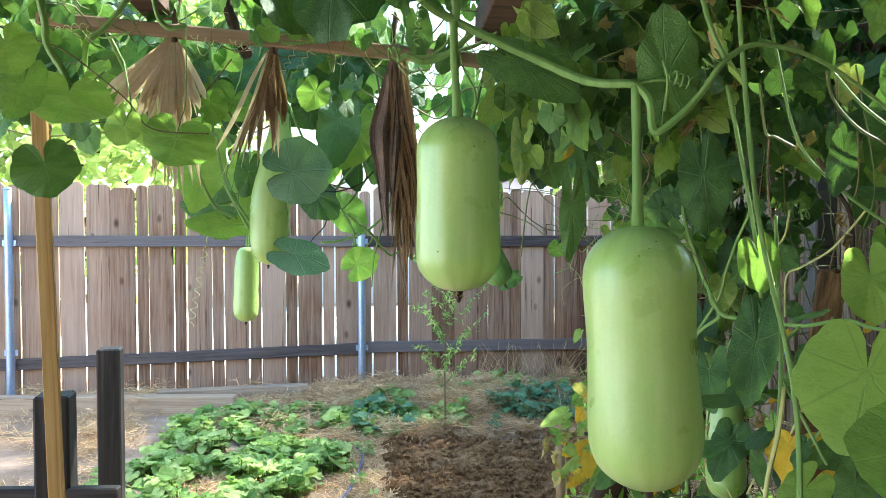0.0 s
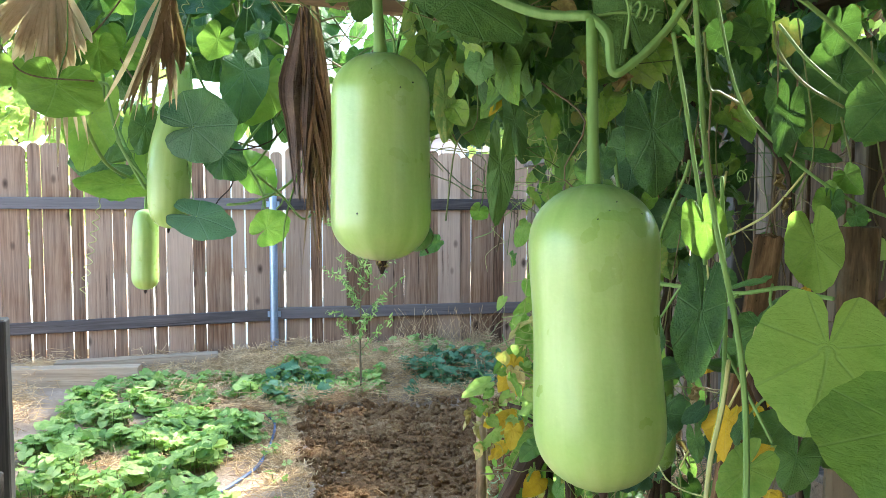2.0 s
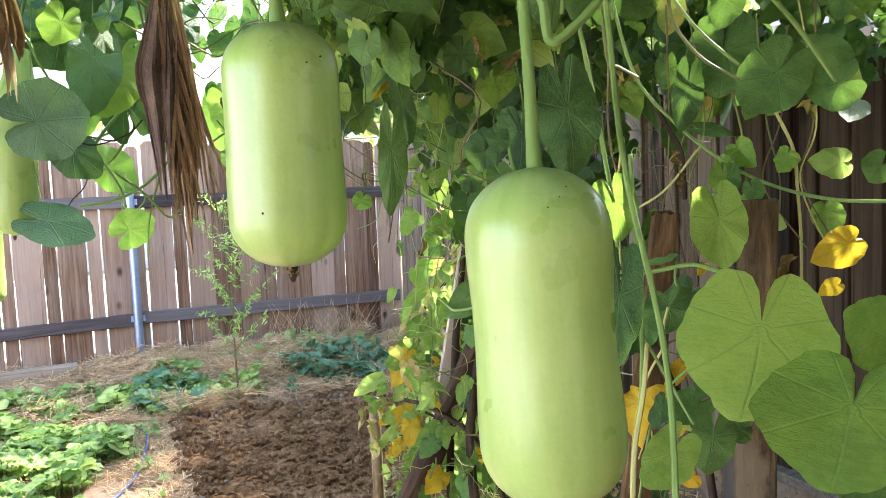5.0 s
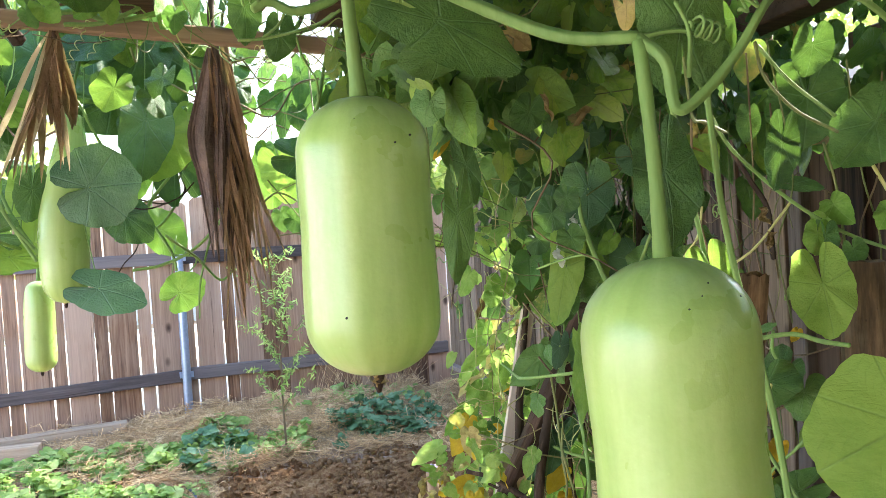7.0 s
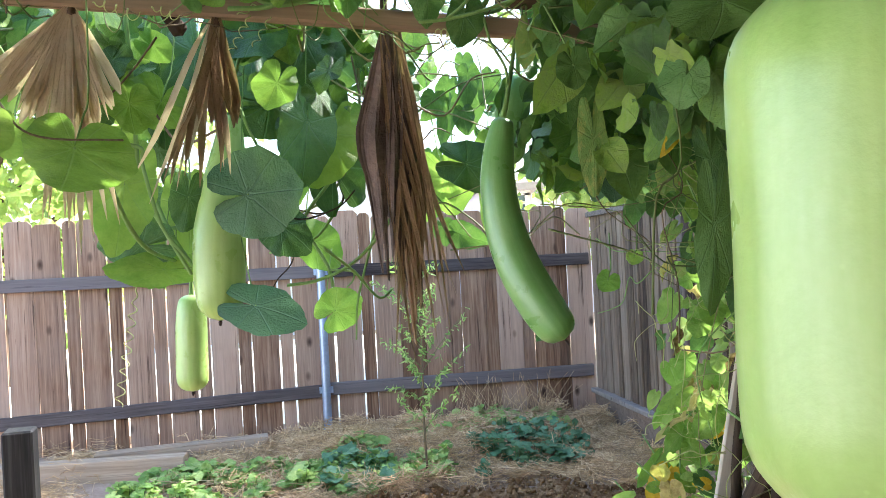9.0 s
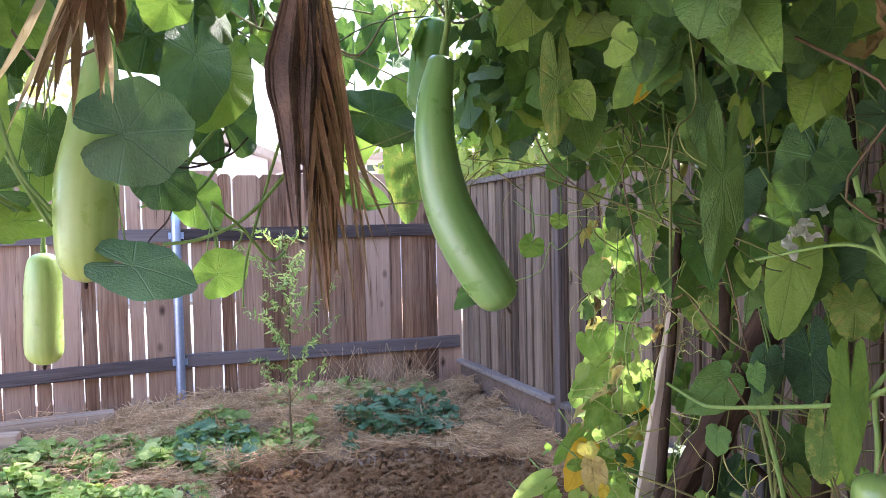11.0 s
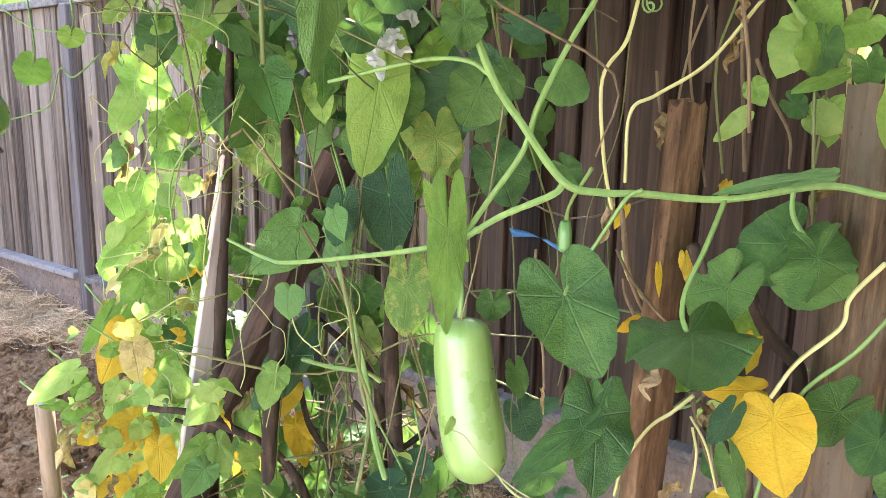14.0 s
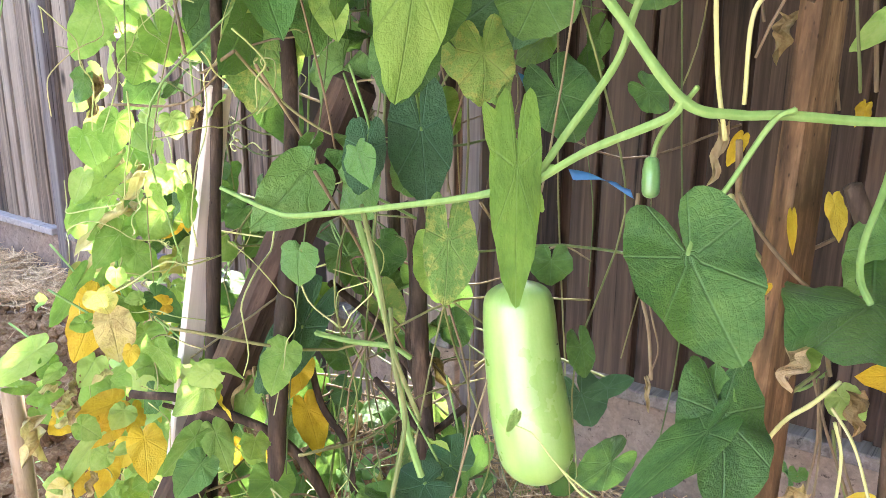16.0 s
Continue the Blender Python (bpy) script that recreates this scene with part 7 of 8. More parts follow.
vine(GV, [(0.771, 1.916, 1.189), (0.759, 1.973, 1.171), (0.752, 2.036, 1.156), (0.724, 2.152, 1.133), (0.728, 2.201, 1.130), (0.731, 2.252, 1.136), (0.728, 2.281, 1.143)], [0.0034, 0.0028, 0.0022], STEM)
vine(GV, [(0.837, 1.797, 1.469), (0.834, 1.810, 1.437), (0.824, 1.832, 1.393), (0.813, 1.858, 1.331), (0.807, 1.871, 1.284), (0.784, 1.901, 1.226), (0.768, 1.919, 1.188)], [0.0026, 0.0030, 0.0030], STEM)
vine(GV, [(0.891, 1.619, 1.270), (0.887, 1.617, 1.240), (0.897, 1.605, 1.215)], [0.0022, 0.0024], STEM)
vine(GV, [(0.745, 2.101, 1.351), (0.766, 1.980, 1.376), (0.766, 1.917, 1.376), (0.762, 1.881, 1.361)], [0.0020, 0.0024], STEM)
vine(GV, [(0.746, 1.776, 1.158), (0.763, 1.776, 1.178), (0.777, 1.763, 1.204), (0.796, 1.744, 1.248), (0.804, 1.731, 1.258)], [0.0018, 0.0022], STEM)
vine(BV, [(0.809, 1.596, 1.084), (0.815, 1.579, 1.119), (0.814, 1.547, 1.159), (0.811, 1.542, 1.186), (0.803, 1.518, 1.221)], [0.0018, 0.0020], STEM_YELLOW)
vine(BV, [(0.802, 1.738, 0.939), (0.819, 1.738, 0.970), (0.843, 1.724, 1.005), (0.858, 1.707, 1.022), (0.873, 1.691, 1.041)], [0.0016, 0.0020], STEM_YELLOW)
vine(BV, [(0.856, 1.781, 1.185), (0.857, 1.765, 1.159), (0.861, 1.739, 1.130), (0.865, 1.716, 1.110)], [0.0016, 0.0016], STEM_TAN)
vine(BV, [(0.780, 1.832, 1.189), (0.769, 1.827, 1.140), (0.764, 1.809, 1.093), (0.753, 1.798, 1.054)], [0.0014, 0.0012], STEM_TAN)
vine(BV, [(0.865, 1.655, 0.947), (0.878, 1.675, 0.987), (0.882, 1.696, 1.013)], [0.0012, 0.0014], STEM_YELLOW)
vine(BV, [(0.854, 1.678, 0.943), (0.871, 1.682, 0.978), (0.879, 1.692, 1.003)], [0.0012, 0.0014], STEM_YELLOW)
vine(BV, [(0.993, 1.686, 1.131), (0.989, 1.660, 1.088), (0.989, 1.624, 1.057), (0.979, 1.616, 1.023)], [0.0070, 0.0080], TRUNK)
vine(GV, [(0.727, 1.488, 1.434), (0.729, 1.482, 1.327), (0.726, 1.467, 1.221), (0.713, 1.450, 1.127), (0.694, 1.439, 1.063), (0.681, 1.425, 1.014)], [0.0026, 0.0030, 0.0034], STEM)
vine(GV, [(0.730, 1.472, 1.198), (0.748, 1.447, 1.146), (0.767, 1.415, 1.087)], [0.0022, 0.0022], STEM)
vine(GV, [(0.723, 1.450, 1.190), (0.710, 1.441, 1.129), (0.690, 1.431, 1.066), (0.674, 1.414, 1.006)], [0.0030, 0.0034], STEM_YELLOW)
vine(GV, [(0.659, 1.503, 1.627), (0.676, 1.507, 1.558), (0.691, 1.506, 1.477), (0.704, 1.501, 1.391), (0.708, 1.493, 1.314)], [0.0028, 0.0030, 0.0026], STEM)
vine(BV, [(0.860, 1.589, 1.667), (0.873, 1.590, 1.621), (0.907, 1.574, 1.573), (0.951, 1.546, 1.538)], [0.0022, 0.0022], STEM_MIX)
vine(GV, [(0.894, 1.627, 1.671), (0.933, 1.611, 1.617), (0.982, 1.583, 1.564)], [0.0026, 0.0026], STEM)
vine(BV, [(0.754, 1.598, 1.649), (0.767, 1.604, 1.572), (0.781, 1.597, 1.562), (0.806, 1.585, 1.545)], [0.0020, 0.0020], STEM_MIX)
vine(BV, [(0.794, 1.647, 1.573), (0.797, 1.654, 1.466), (0.812, 1.645, 1.377), (0.816, 1.640, 1.317)], [0.0016, 0.0016], STEM_TAN)
vine(BV, [(1.125, 1.667, 1.500), (1.147, 1.651, 1.436), (1.151, 1.646, 1.371), (1.152, 1.639, 1.285), (1.145, 1.631, 1.200)], [0.0028, 0.0026], STEM_YELLOW)
vine(BV, [(1.038, 1.670, 1.536), (1.054, 1.663, 1.457), (1.059, 1.656, 1.340), (1.055, 1.642, 1.203)], [0.0020, 0.0020], STEM_MIX)
vine(BV, [(0.956, 1.787, 1.545), (0.986, 1.772, 1.483), (1.005, 1.761, 1.438), (1.008, 1.757, 1.359)], [0.0040, 0.0040], TRUNK)
vine(BV, [(1.130, 1.629, 1.707), (1.172, 1.626, 1.488), (1.154, 1.643, 1.382), (1.187, 1.600, 1.247)], [0.0014, 0.0014], STEM_YELLOW)
vine(BV, [(0.973, 1.754, 1.688), (0.988, 1.770, 1.494), (0.987, 1.773, 1.381), (1.003, 1.749, 1.241)], [0.0014, 0.0014], STEM_TAN)
vine(BV, [(1.154, 1.610, 1.696), (1.169, 1.629, 1.488), (1.157, 1.641, 1.382), (1.200, 1.588, 1.246)], [0.0014, 0.0014], STEM_TAN)
vine(BV, [(0.996, 1.734, 1.706), (1.036, 1.737, 1.492), (1.015, 1.753, 1.381), (1.023, 1.738, 1.256)], [0.0014, 0.0014], STEM_MIX)
vine(BV, [(1.007, 1.746, 1.607), (1.013, 1.753, 1.493), (0.984, 1.775, 1.381), (0.962, 1.779, 1.258)], [0.0014, 0.0014], STEM_TAN)
vine(BV, [(1.090, 1.673, 1.661), (1.114, 1.677, 1.490), (1.131, 1.664, 1.382), (1.120, 1.664, 1.266)], [0.0014, 0.0014], STEM_MIX)
vine(BV, [(1.129, 1.645, 1.637), (1.131, 1.662, 1.489), (1.111, 1.681, 1.382), (1.157, 1.632, 1.272)], [0.0014, 0.0014], STEM_TAN)
vine(LV, [(-0.158, 2.904, 1.837), (-0.133, 2.912, 1.804), (-0.114, 2.922, 1.753), (-0.090, 2.930, 1.701)], [0.0040, 0.0035], STEM)
vine(LV, [(0.229, 2.307, 1.830), (0.275, 2.303, 1.833), (0.334, 2.294, 1.844), (0.394, 2.280, 1.862), (0.428, 2.269, 1.883)], [0.0030, 0.0030], STEM)
vine(LV, [(0.275, 2.303, 1.833), (0.309, 2.293, 1.860), (0.323, 2.283, 1.891)], [0.0028, 0.0028], STEM)
vine(LV, [(0.347, 2.343, 1.846), (0.359, 2.351, 1.806), (0.385, 2.356, 1.758), (0.386, 2.364, 1.710)], [0.0025, 0.0025], STEM)
for k in range(26):
    x, y = ri.uniform(0.74, 0.98), ri.uniform(2.25, 2.7)
    x = max(x, 0.74 + 0.53 * (y - 2.6))
    tendril(BV, (x, y, ri.uniform(0.3, 1.5)), (ri.uniform(-1, 1), ri.uniform(-1, 0.4), ri.uniform(-0.8, 0.6)), ri.uniform(0.03, 0.10), ri.uniform(0.002, 0.007), ri.uniform(1, 4), STEM_PALE, 0.0011)


def blue_tape(label, points):
    t = thing("tape_strip", points[0], label, "tape", "blue tape strips")
    line = smooth_line(points, 5)
    v = [q + (0, 0, s * 0.006 * math.sin(1.5 + 3 * i / len(line))) + np.array((0.004, -0.004, 0)) * w for i, q in enumerate(line) for s, w in ((1, 0), (-1, math.cos(i)))]
    f = [(2 * i, 2 * i + 1, 2 * i + 3, 2 * i + 2) for i in range(len(line) - 1)]
    ob = child("strip", mesh_of("strip", v, f, BLUE_FILM), t)
    ob.modifiers.new("thickness", "SOLIDIFY").thickness = 0.0006


blue_tape("torn strip of blue tape tied to a vine", [(0.982, 2.078, 1.255), (0.993, 2.061, 1.247), (1.001, 2.047, 1.23)])
blue_tape("loose blue tape strip hanging in the vines", [(1.001, 2.019, 1.151), (1.022, 1.992, 1.147), (1.045, 1.959, 1.13)])


def white_flower():
    f = thing("flower", (0.784, 2.035, 1.38), "wilted crumpled white gourd flower among leaves", "flower")
    for k, (dx, dz, w, a) in enumerate(((-0.022, -0.022, 0.036, 200), (0.0, 0.0, 0.036, 120), (0.020, 0.020, 0.032, 60), (0.012, 0.028, 0.03, 10), (-0.008, -0.01, 0.035, 250))):
        v, t, u = leaf_arrays("withered", 60, 6, 90 + k)
        v[:, 2] += 0.10 * np.sin(v[:, 0] * 13 + k) * np.cos(v[:, 1] * 11 + 2 * k)
        v[:, :2] *= 1 + 0.10 * np.sin(np.arctan2(v[:, 0], v[:, 1]) * 17 + k)[:, None]
        me = mesh_of("petal", v, t, WHITE_PETAL, u)
        child("petal", me, f, m=Matrix.Translation((0.784 + dx * 0.77, 2.035 - dx * 0.64, 1.402 + dz)) @ Euler((radians(80), 0, radians(-50))).to_matrix().to_4x4() @ Euler((0, 0, radians(a))).to_matrix().to_4x4() @ Matrix.Diagonal((w * 1.0, w * 0.8, w * 0.6, 1)))


white_flower()


# ---- leaf masses ----
def scatter(n, lo, hi, keep=None):
    out = np.empty((0, 3))
    while len(out) < n:
        p = rng.uniform(lo, hi, (n * 2, 3))
        if keep is not None:
            p = p[keep(p)]
        out = np.vstack([out, p])
    return out[:n]


def hang(n, spread=0.6):
    """Tips that droop, and normals that look out sideways and up."""
    tips = unit(np.stack([rng.normal(0, spread, n), rng.normal(0, spread, n), rng.normal(-0.8, 0.45, n)], 1))
    norms = unit(np.stack([rng.normal(0, 0.6, n), rng.normal(-0.25, 0.7, n), rng.normal(0.55, 0.4, n)], 1))
    return tips, norms


def clumped(p, s, level):
    return np.array([noise.noise(Vector(q) * s) > level for q in p])


def sky_gap(q):
    """Openings in the vine roof, towards the back fence and by the side fence, where few leaves grow."""
    inside = (q[:, 1] > 2.35) & (q[:, 0] > 0.25 + 0.177 * (q[:, 1] - 2.75)) & (q[:, 0] < 0.52 + 0.345 * (q[:, 1] - 2.67))
    # hole added for sun on the right-hand leaves, kept shut above the broadest
    sun_hole = (q[:, 0] > 1.25) & (q[:, 1] > 1.4) & (q[:, 1] < 2.2) & (q[:, 2] > 1.75) & (np.hypot(q[:, 0] - 1.43, q[:, 1] - 1.70) > 0.14)
    # slanted gaps added along the sun's way, to light the curtain and flower
    foot = q[:, :2] + (2.05 - q[:, 2:3]) * np.array((toward_sun.x, toward_sun.y)) / toward_sun.z
    shaft = (foot[:, 0] > 1.0) & (foot[:, 1] > 1.75) & clumped(np.c_[foot, np.full(len(q), 3.7)], 3.6, 0.20)
    shaft |= np.hypot(foot[:, 0] - 1.355, foot[:, 1] - 2.435) < 0.11
    return ~(inside & (rng.random(len(q)) < 0.88)) & ~(sun_hole & (rng.random(len(q)) < 0.88)) & ~(shaft & (rng.random(len(q)) < 0.93))


def canopy():
    tops = (
        # right-hand roof over the bean vine
        (1900, (0.45, 1.75, 1.60), (2.0, 3.3, 2.15), (0.025, 0.07), LEAF_MASS, ("round", "heart"), BV, 0.02),
        (480, (0.4, 1.5, 1.55), (1.5, 2.9, 2.1), (0.035, 0.085), LEAF_MASS_BRIGHT, ("heart",), BV, 0.0),
        (80, (0.6, 1.6, 1.50), (1.5, 3.0, 2.0), (0.03, 0.065), LEAF_MASS_OLD, ("heart", "withered"), BV, -0.1),
        # patch added to keep sun off the fat gourd
        (60, (0.5, 1.35, 1.95), (0.95, 1.75, 2.1), (0.08, 0.13), LEAF_MASS, ("round",), GV, -0.9),
        # roof over the hanging gourds
        (150, (-1.9, 2.25, 1.95), (0.5, 3.55, 2.15), (0.08, 0.16), LEAF_MASS, ("round",), LV, 0.0),
        (110, (-1.9, 2.3, 1.90), (0.6, 3.6, 2.1), (0.06, 0.12), LEAF_MASS_BRIGHT, ("round", "heart"), LV, 0.0),
        # upper layers, added to keep sun off the leaves below
        (2100, (0.3, 1.2, 2.0), (1.9, 2.62, 2.3), (0.05, 0.11), LEAF_MASS, ("round",), BV, -0.1),
        (1300, (0.95, 2.55, 2.0), (2.05, 3.4, 2.3), (0.06, 0.12), LEAF_MASS, ("round",), BV, -0.5),
        (70, (-1.0, 1.95, 1.96), (0.7, 2.35, 2.10), (0.05, 0.09), LEAF_MASS, ("round",), LV, -0.2),
        # patch added to keep sun off the top of the long gourd
        (220, (-0.65, 1.25, 1.98), (0.25, 2.05, 2.15), (0.09, 0.15), LEAF_MASS, ("round",), GV, -0.6),
        # mostly unseen roof overhead and behind, added to hold back sky and sun
        (550, (-1.7, -3.0, 2.0), (2.0, -1.8, 2.25), (0.09, 0.17), LEAF_MASS, ("round",), GV, -0.75),
        (4600, (-1.7, -1.8, 2.0), (2.0, 2.3, 2.25), (0.09, 0.17), LEAF_MASS, ("round",), GV, -0.75),
    )
    for n, lo, hi, sz, mat, forms, owner, level in tops:
        p = scatter(n, lo, hi, lambda q: clumped(q, 2.6, level) & sky_gap(q))
        t, m = hang(n)
        leaf_mass("foliage", p, rng.uniform(*sz, n), t, m, forms, mat, owner)
    # curtain of bean leaves down to the ground
    def thick(q):
        c = np.abs(q[:, 0] - (0.98 + 0.06 * np.sin(q[:, 2] * 5)))
        lean = 0.25 * np.clip(1.2 - q[:, 2], 0, 1.2)
        ok = c < 0.20
        edge = q[:, 0] > 0.755 + 0.53 * (q[:, 1] - 2.6) - 0.2 * lean
        clear = (q[:, 1] > 2.1) | (q[:, 0] > 1.02)
        return ok & edge & clear & clumped(q, 4.0, 0.0)
    # outer leaves pale, inner ones dark: lit edge and shaded depth put into colour
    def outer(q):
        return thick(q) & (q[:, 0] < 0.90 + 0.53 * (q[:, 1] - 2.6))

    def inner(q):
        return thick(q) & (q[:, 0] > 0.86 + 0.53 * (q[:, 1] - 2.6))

    for n, lo, hi, sz, mat, forms, where in (
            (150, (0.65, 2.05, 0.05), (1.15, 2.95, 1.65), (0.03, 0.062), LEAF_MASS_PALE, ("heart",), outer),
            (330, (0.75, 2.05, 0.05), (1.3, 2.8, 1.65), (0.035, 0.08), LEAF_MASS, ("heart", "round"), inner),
            (40, (0.75, 2.05, 0.05), (1.3, 2.8, 1.65), (0.03, 0.06), LEAF_MASS_BRIGHT, ("heart",), inner),
            (50, (0.65, 2.1, 0.05), (1.2, 2.95, 1.5), (0.03, 0.06), LEAF_MASS_OLD, ("heart", "withered"), outer)):
        p = scatter(n, lo, hi, where)
        t, m = hang(n)
        m = unit(m + np.array((-0.15, -0.2, 0)))
        leaf_mass("foliage", p, rng.uniform(*sz, n), t, m, forms, mat, BV)
    # leafy edge spilling towards the dug bed
    n = 45
    p = scatter(n, (0.62, 2.45, 0.25), (0.95, 2.9, 1.15), lambda q: np.abs(q[:, 0] - 0.80 - 0.53 * (q[:, 1] - 2.6) + 0.08 * (q[:, 2] < 0.9)) < 0.09)
    t, m = hang(n)
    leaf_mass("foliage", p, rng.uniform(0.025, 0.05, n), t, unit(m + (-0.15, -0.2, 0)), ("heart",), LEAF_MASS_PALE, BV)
    n = 25
    p = scatter(n, (0.60, 2.45, 0.3), (0.9, 2.8, 1.0), lambda q: np.abs(q[:, 0] - 0.80 - 0.53 * (q[:, 1] - 2.6) + 0.08 * (q[:, 2] < 0.9)) < 0.08)
    t, m = hang(n)
    leaf_mass("foliage", p, rng.uniform(0.025, 0.05, n), t, unit(m + (-0.15, -0.2, 0)), ("heart", "withered"), LEAF_MASS_OLD, BV)
    # sparse growth by the side fence
    n = 170
    p = scatter(n, (1.15, 0.2, 0.05), (1.95, 1.7, 1.6), lambda q: clumped(q, 3.0, 0.12))
    t, m = hang(n)
    leaf_mass("foliage", p, rng.uniform(0.05, 0.11, n), t, m, ("round", "heart"), LEAF_MASS, GV)


canopy()


def leaf_parts(n, lo, hi, keep, kinds, size, owner, lean):
    """Leaves near the path, each one a part of its vine."""
    p = scatter(n, lo, hi, keep)
    tips, norms = hang(n)
    norms = unit(norms + np.array(lean))
    for q, t, m in zip(p, tips, norms):
        w = ri.uniform(*size)
        kind = ri.choice(kinds)
        leaf(kind, tuple(q), tuple(q + t * w * ri.uniform(0.6, 0.8) * (1.55 if kind in "hpyd" else 1.0)), tuple(m), w, owner, stalk=False)


def curtain_face(q):
    return (q[:, 0] > 0.76 + 0.53 * (q[:, 1] - 2.6)) & (q[:, 0] < 0.93 + 0.40 * (q[:, 1] - 2.6)) & clumped(q, 5.0, -0.05)


leaf_parts(56, (0.66, 2.25, 0.15), (1.05, 2.85, 1.5), curtain_face, "pppphp", (0.028, 0.06), BV, (-0.2, -0.25, 0.1))
leaf_parts(12, (0.66, 2.25, 0.10), (1.0, 2.8, 1.0), curtain_face, "yyydo", (0.03, 0.06), BV, (-0.2, -0.25, 0.1))
leaf_parts(60, (0.5, 1.9, 1.6), (1.3, 3.0, 2.0), lambda q: clumped(q, 3.0, -0.1) & sky_gap(q), "gghhgh", (0.045, 0.085), BV, (-0.3, -0.6, 0))
leaf_parts(95, (-1.2, 2.55, 1.72), (0.45, 3.2, 2.02), lambda q: clumped(q, 3.0, 0.0) & sky_gap(q), "gglg", (0.06, 0.11), LV, (0, -0.8, 0))
leaf_parts(44, (-0.7, 2.42, 1.96), (0.6, 2.6, 2.06), lambda q: q[:, 2] > 1.965 - 0.096 * (q[:, 0] + 0.7), "gghl", (0.04, 0.08), LV, (0, -0.8, 0))


def beam_tangle():
    """Thin stems and curls wound about the front beam."""
    for k in range(34):
        x = ri.uniform(-0.68, 0.52)
        c = np.array((x, 2.42, 1.945 - 0.096 * (x + 0.70)))
        way = np.array((ri.choice((-1, 1)) * ri.uniform(0.5, 1), 0.0, 0.0))
        n, turn, reach = 9, ri.uniform(0.6, 2.4), ri.uniform(0.12, 0.30)
        a0, rad = ri.uniform(0, 6.28), ri.uniform(0.032, 0.055)
        pts = []
        for i in range(n):
            a = a0 + turn * i / (n - 1) * 3.0
            pts.append(tuple(c + way * reach * i / (n - 1) + (0, math.cos(a) * rad, math.sin(a) * rad + 0.012 - 0.096 * way[0] * reach * i / (n - 1)) + np.array([ri.gauss(0, 0.006) for _ in range(3)])))
        tube("stem", pts, [ri.uniform(0.0011, 0.0026), 0.001], ri.choice((STEM, STEM_MIX, STEM_MIX, STEM_TAN, STEM_PALE)), LV, "", 6, 4, 0.05, k)
    for k in range(9):
        x = ri.uniform(-0.6, 0.5)
        tendril(LV, (x, 2.39, 1.93 - 0.096 * (x + 0.70)), (ri.uniform(-1, 1), -0.2, ri.uniform(-1, 0.5)), ri.uniform(0.03, 0.09), ri.uniform(0.004, 0.009), ri.uniform(2, 4), STEM_PALE, 0.0012)


beam_tangle()


def thin_stems():
    parts, dry, wood_parts = [], [], []
    for i in range(30):
        x, y = rng.uniform(0.95, 1.25), rng.uniform(1.95, 2.65)
        z0, z1 = rng.uniform(1.6, 2.0), rng.uniform(0.0, 1.35)
        k = 7
        zz = np.linspace(z0, z1, k)
        line = np.stack([x + 0.05 * np.cumsum(rng.normal(0, 0.9, k)), y + 0.05 * np.cumsum(rng.normal(0, 0.6, k)), zz], 1)
        line[:, 0] = np.clip(line[:, 0], np.maximum(0.80, 0.74 + 0.55 * (line[:, 1] - 2.55)), 1.6)
        (parts if i % 3 else dry).append(tube_arrays(smooth_line(line, 4), [rng.uniform(0.001, 0.0022), 0.0009], 5))
    for i in range(100):
        c = np.array((rng.uniform(0.85, 1.3), rng.uniform(2.15, 2.6), rng.uniform(0.3, 1.8)))
        w = rng.normal(0, 1, 3) * (0.25, 0.25, 0.1)
        line = np.array([c - w * 0.5, c - w * 0.15 + (0, 0, -0.05 * rng.random()), c + w * 0.2 + rng.normal(0, 0.03, 3), c + w * 0.5])
        (parts if i % 2 else dry).append(tube_arrays(smooth_line(line, 4), [0.0022, 0.0012], 5))
    for i in range(40):
        c = np.array((rng.uniform(-1.2, 0.5), rng.uniform(2.4, 3.4), rng.uniform(1.75, 2.05)))
        w = rng.normal(0, 1, 3) * (0.35, 0.25, 0.12)
        line = np.array([c - w * 0.5, c - w * 0.1 + (0, 0, -0.06), c + w * 0.2, c + w * 0.5])
        (parts if i % 3 else dry).append(tube_arrays(smooth_line(line, 4), [0.003, 0.0018], 5))
    curl = []
    for i in range(90):
        y = rng.uniform(2.2, 2.75)
        p = np.array((max(0.72, 0.78 + 0.53 * (y - 2.6)) + rng.uniform(-0.02, 0.16), y, rng.uniform(0.25, 1.6)))
        way = unit(np.array((rng.normal(0, 0.5), rng.normal(0, 0.5), rng.choice((-1, 0.6)))))
        line = [p]
        for k in range(9):
            way = unit(way + rng.normal(0, 0.45, 3))
            p = p + way * rng.uniform(0.02, 0.045)
            line.append(p)
        line = np.array(line)
        line[:, 0] = np.maximum(line[:, 0], 0.72 + 0.53 * (line[:, 1] - 2.6))
        curl.append(tube_arrays(smooth_line(line, 3), [rng.uniform(0.0007, 0.0014), 0.0006], 5))
    v, f, u = join_arrays(curl)
    tagged(child("curly_tangle", mesh_of("curly_tangle", v, f, STEM_PALE, u), BV, "thin pale curling stems"), kind="stuff")
    for i in range(110):
        c = np.array((rng.uniform(0.45, 1.6), rng.uniform(1.75, 2.9), rng.uniform(1.4, 2.1)))
        w = unit(rng.normal(0, 1, 3)) * (0.45, 0.35, 0.35) * rng.uniform(0.6, 1.3)
        line = np.array([c - w * 0.5, c - w * 0.2 + rng.normal(0, 0.025, 3), c + rng.normal(0, 0.025, 3), c + w * 0.25 + rng.normal(0, 0.03, 3), c + w * 0.5])
        (dry if i % 6 == 0 else parts).append(tube_arrays(smooth_line(line, 4), [rng.uniform(0.001, 0.002), 0.0008], 5))
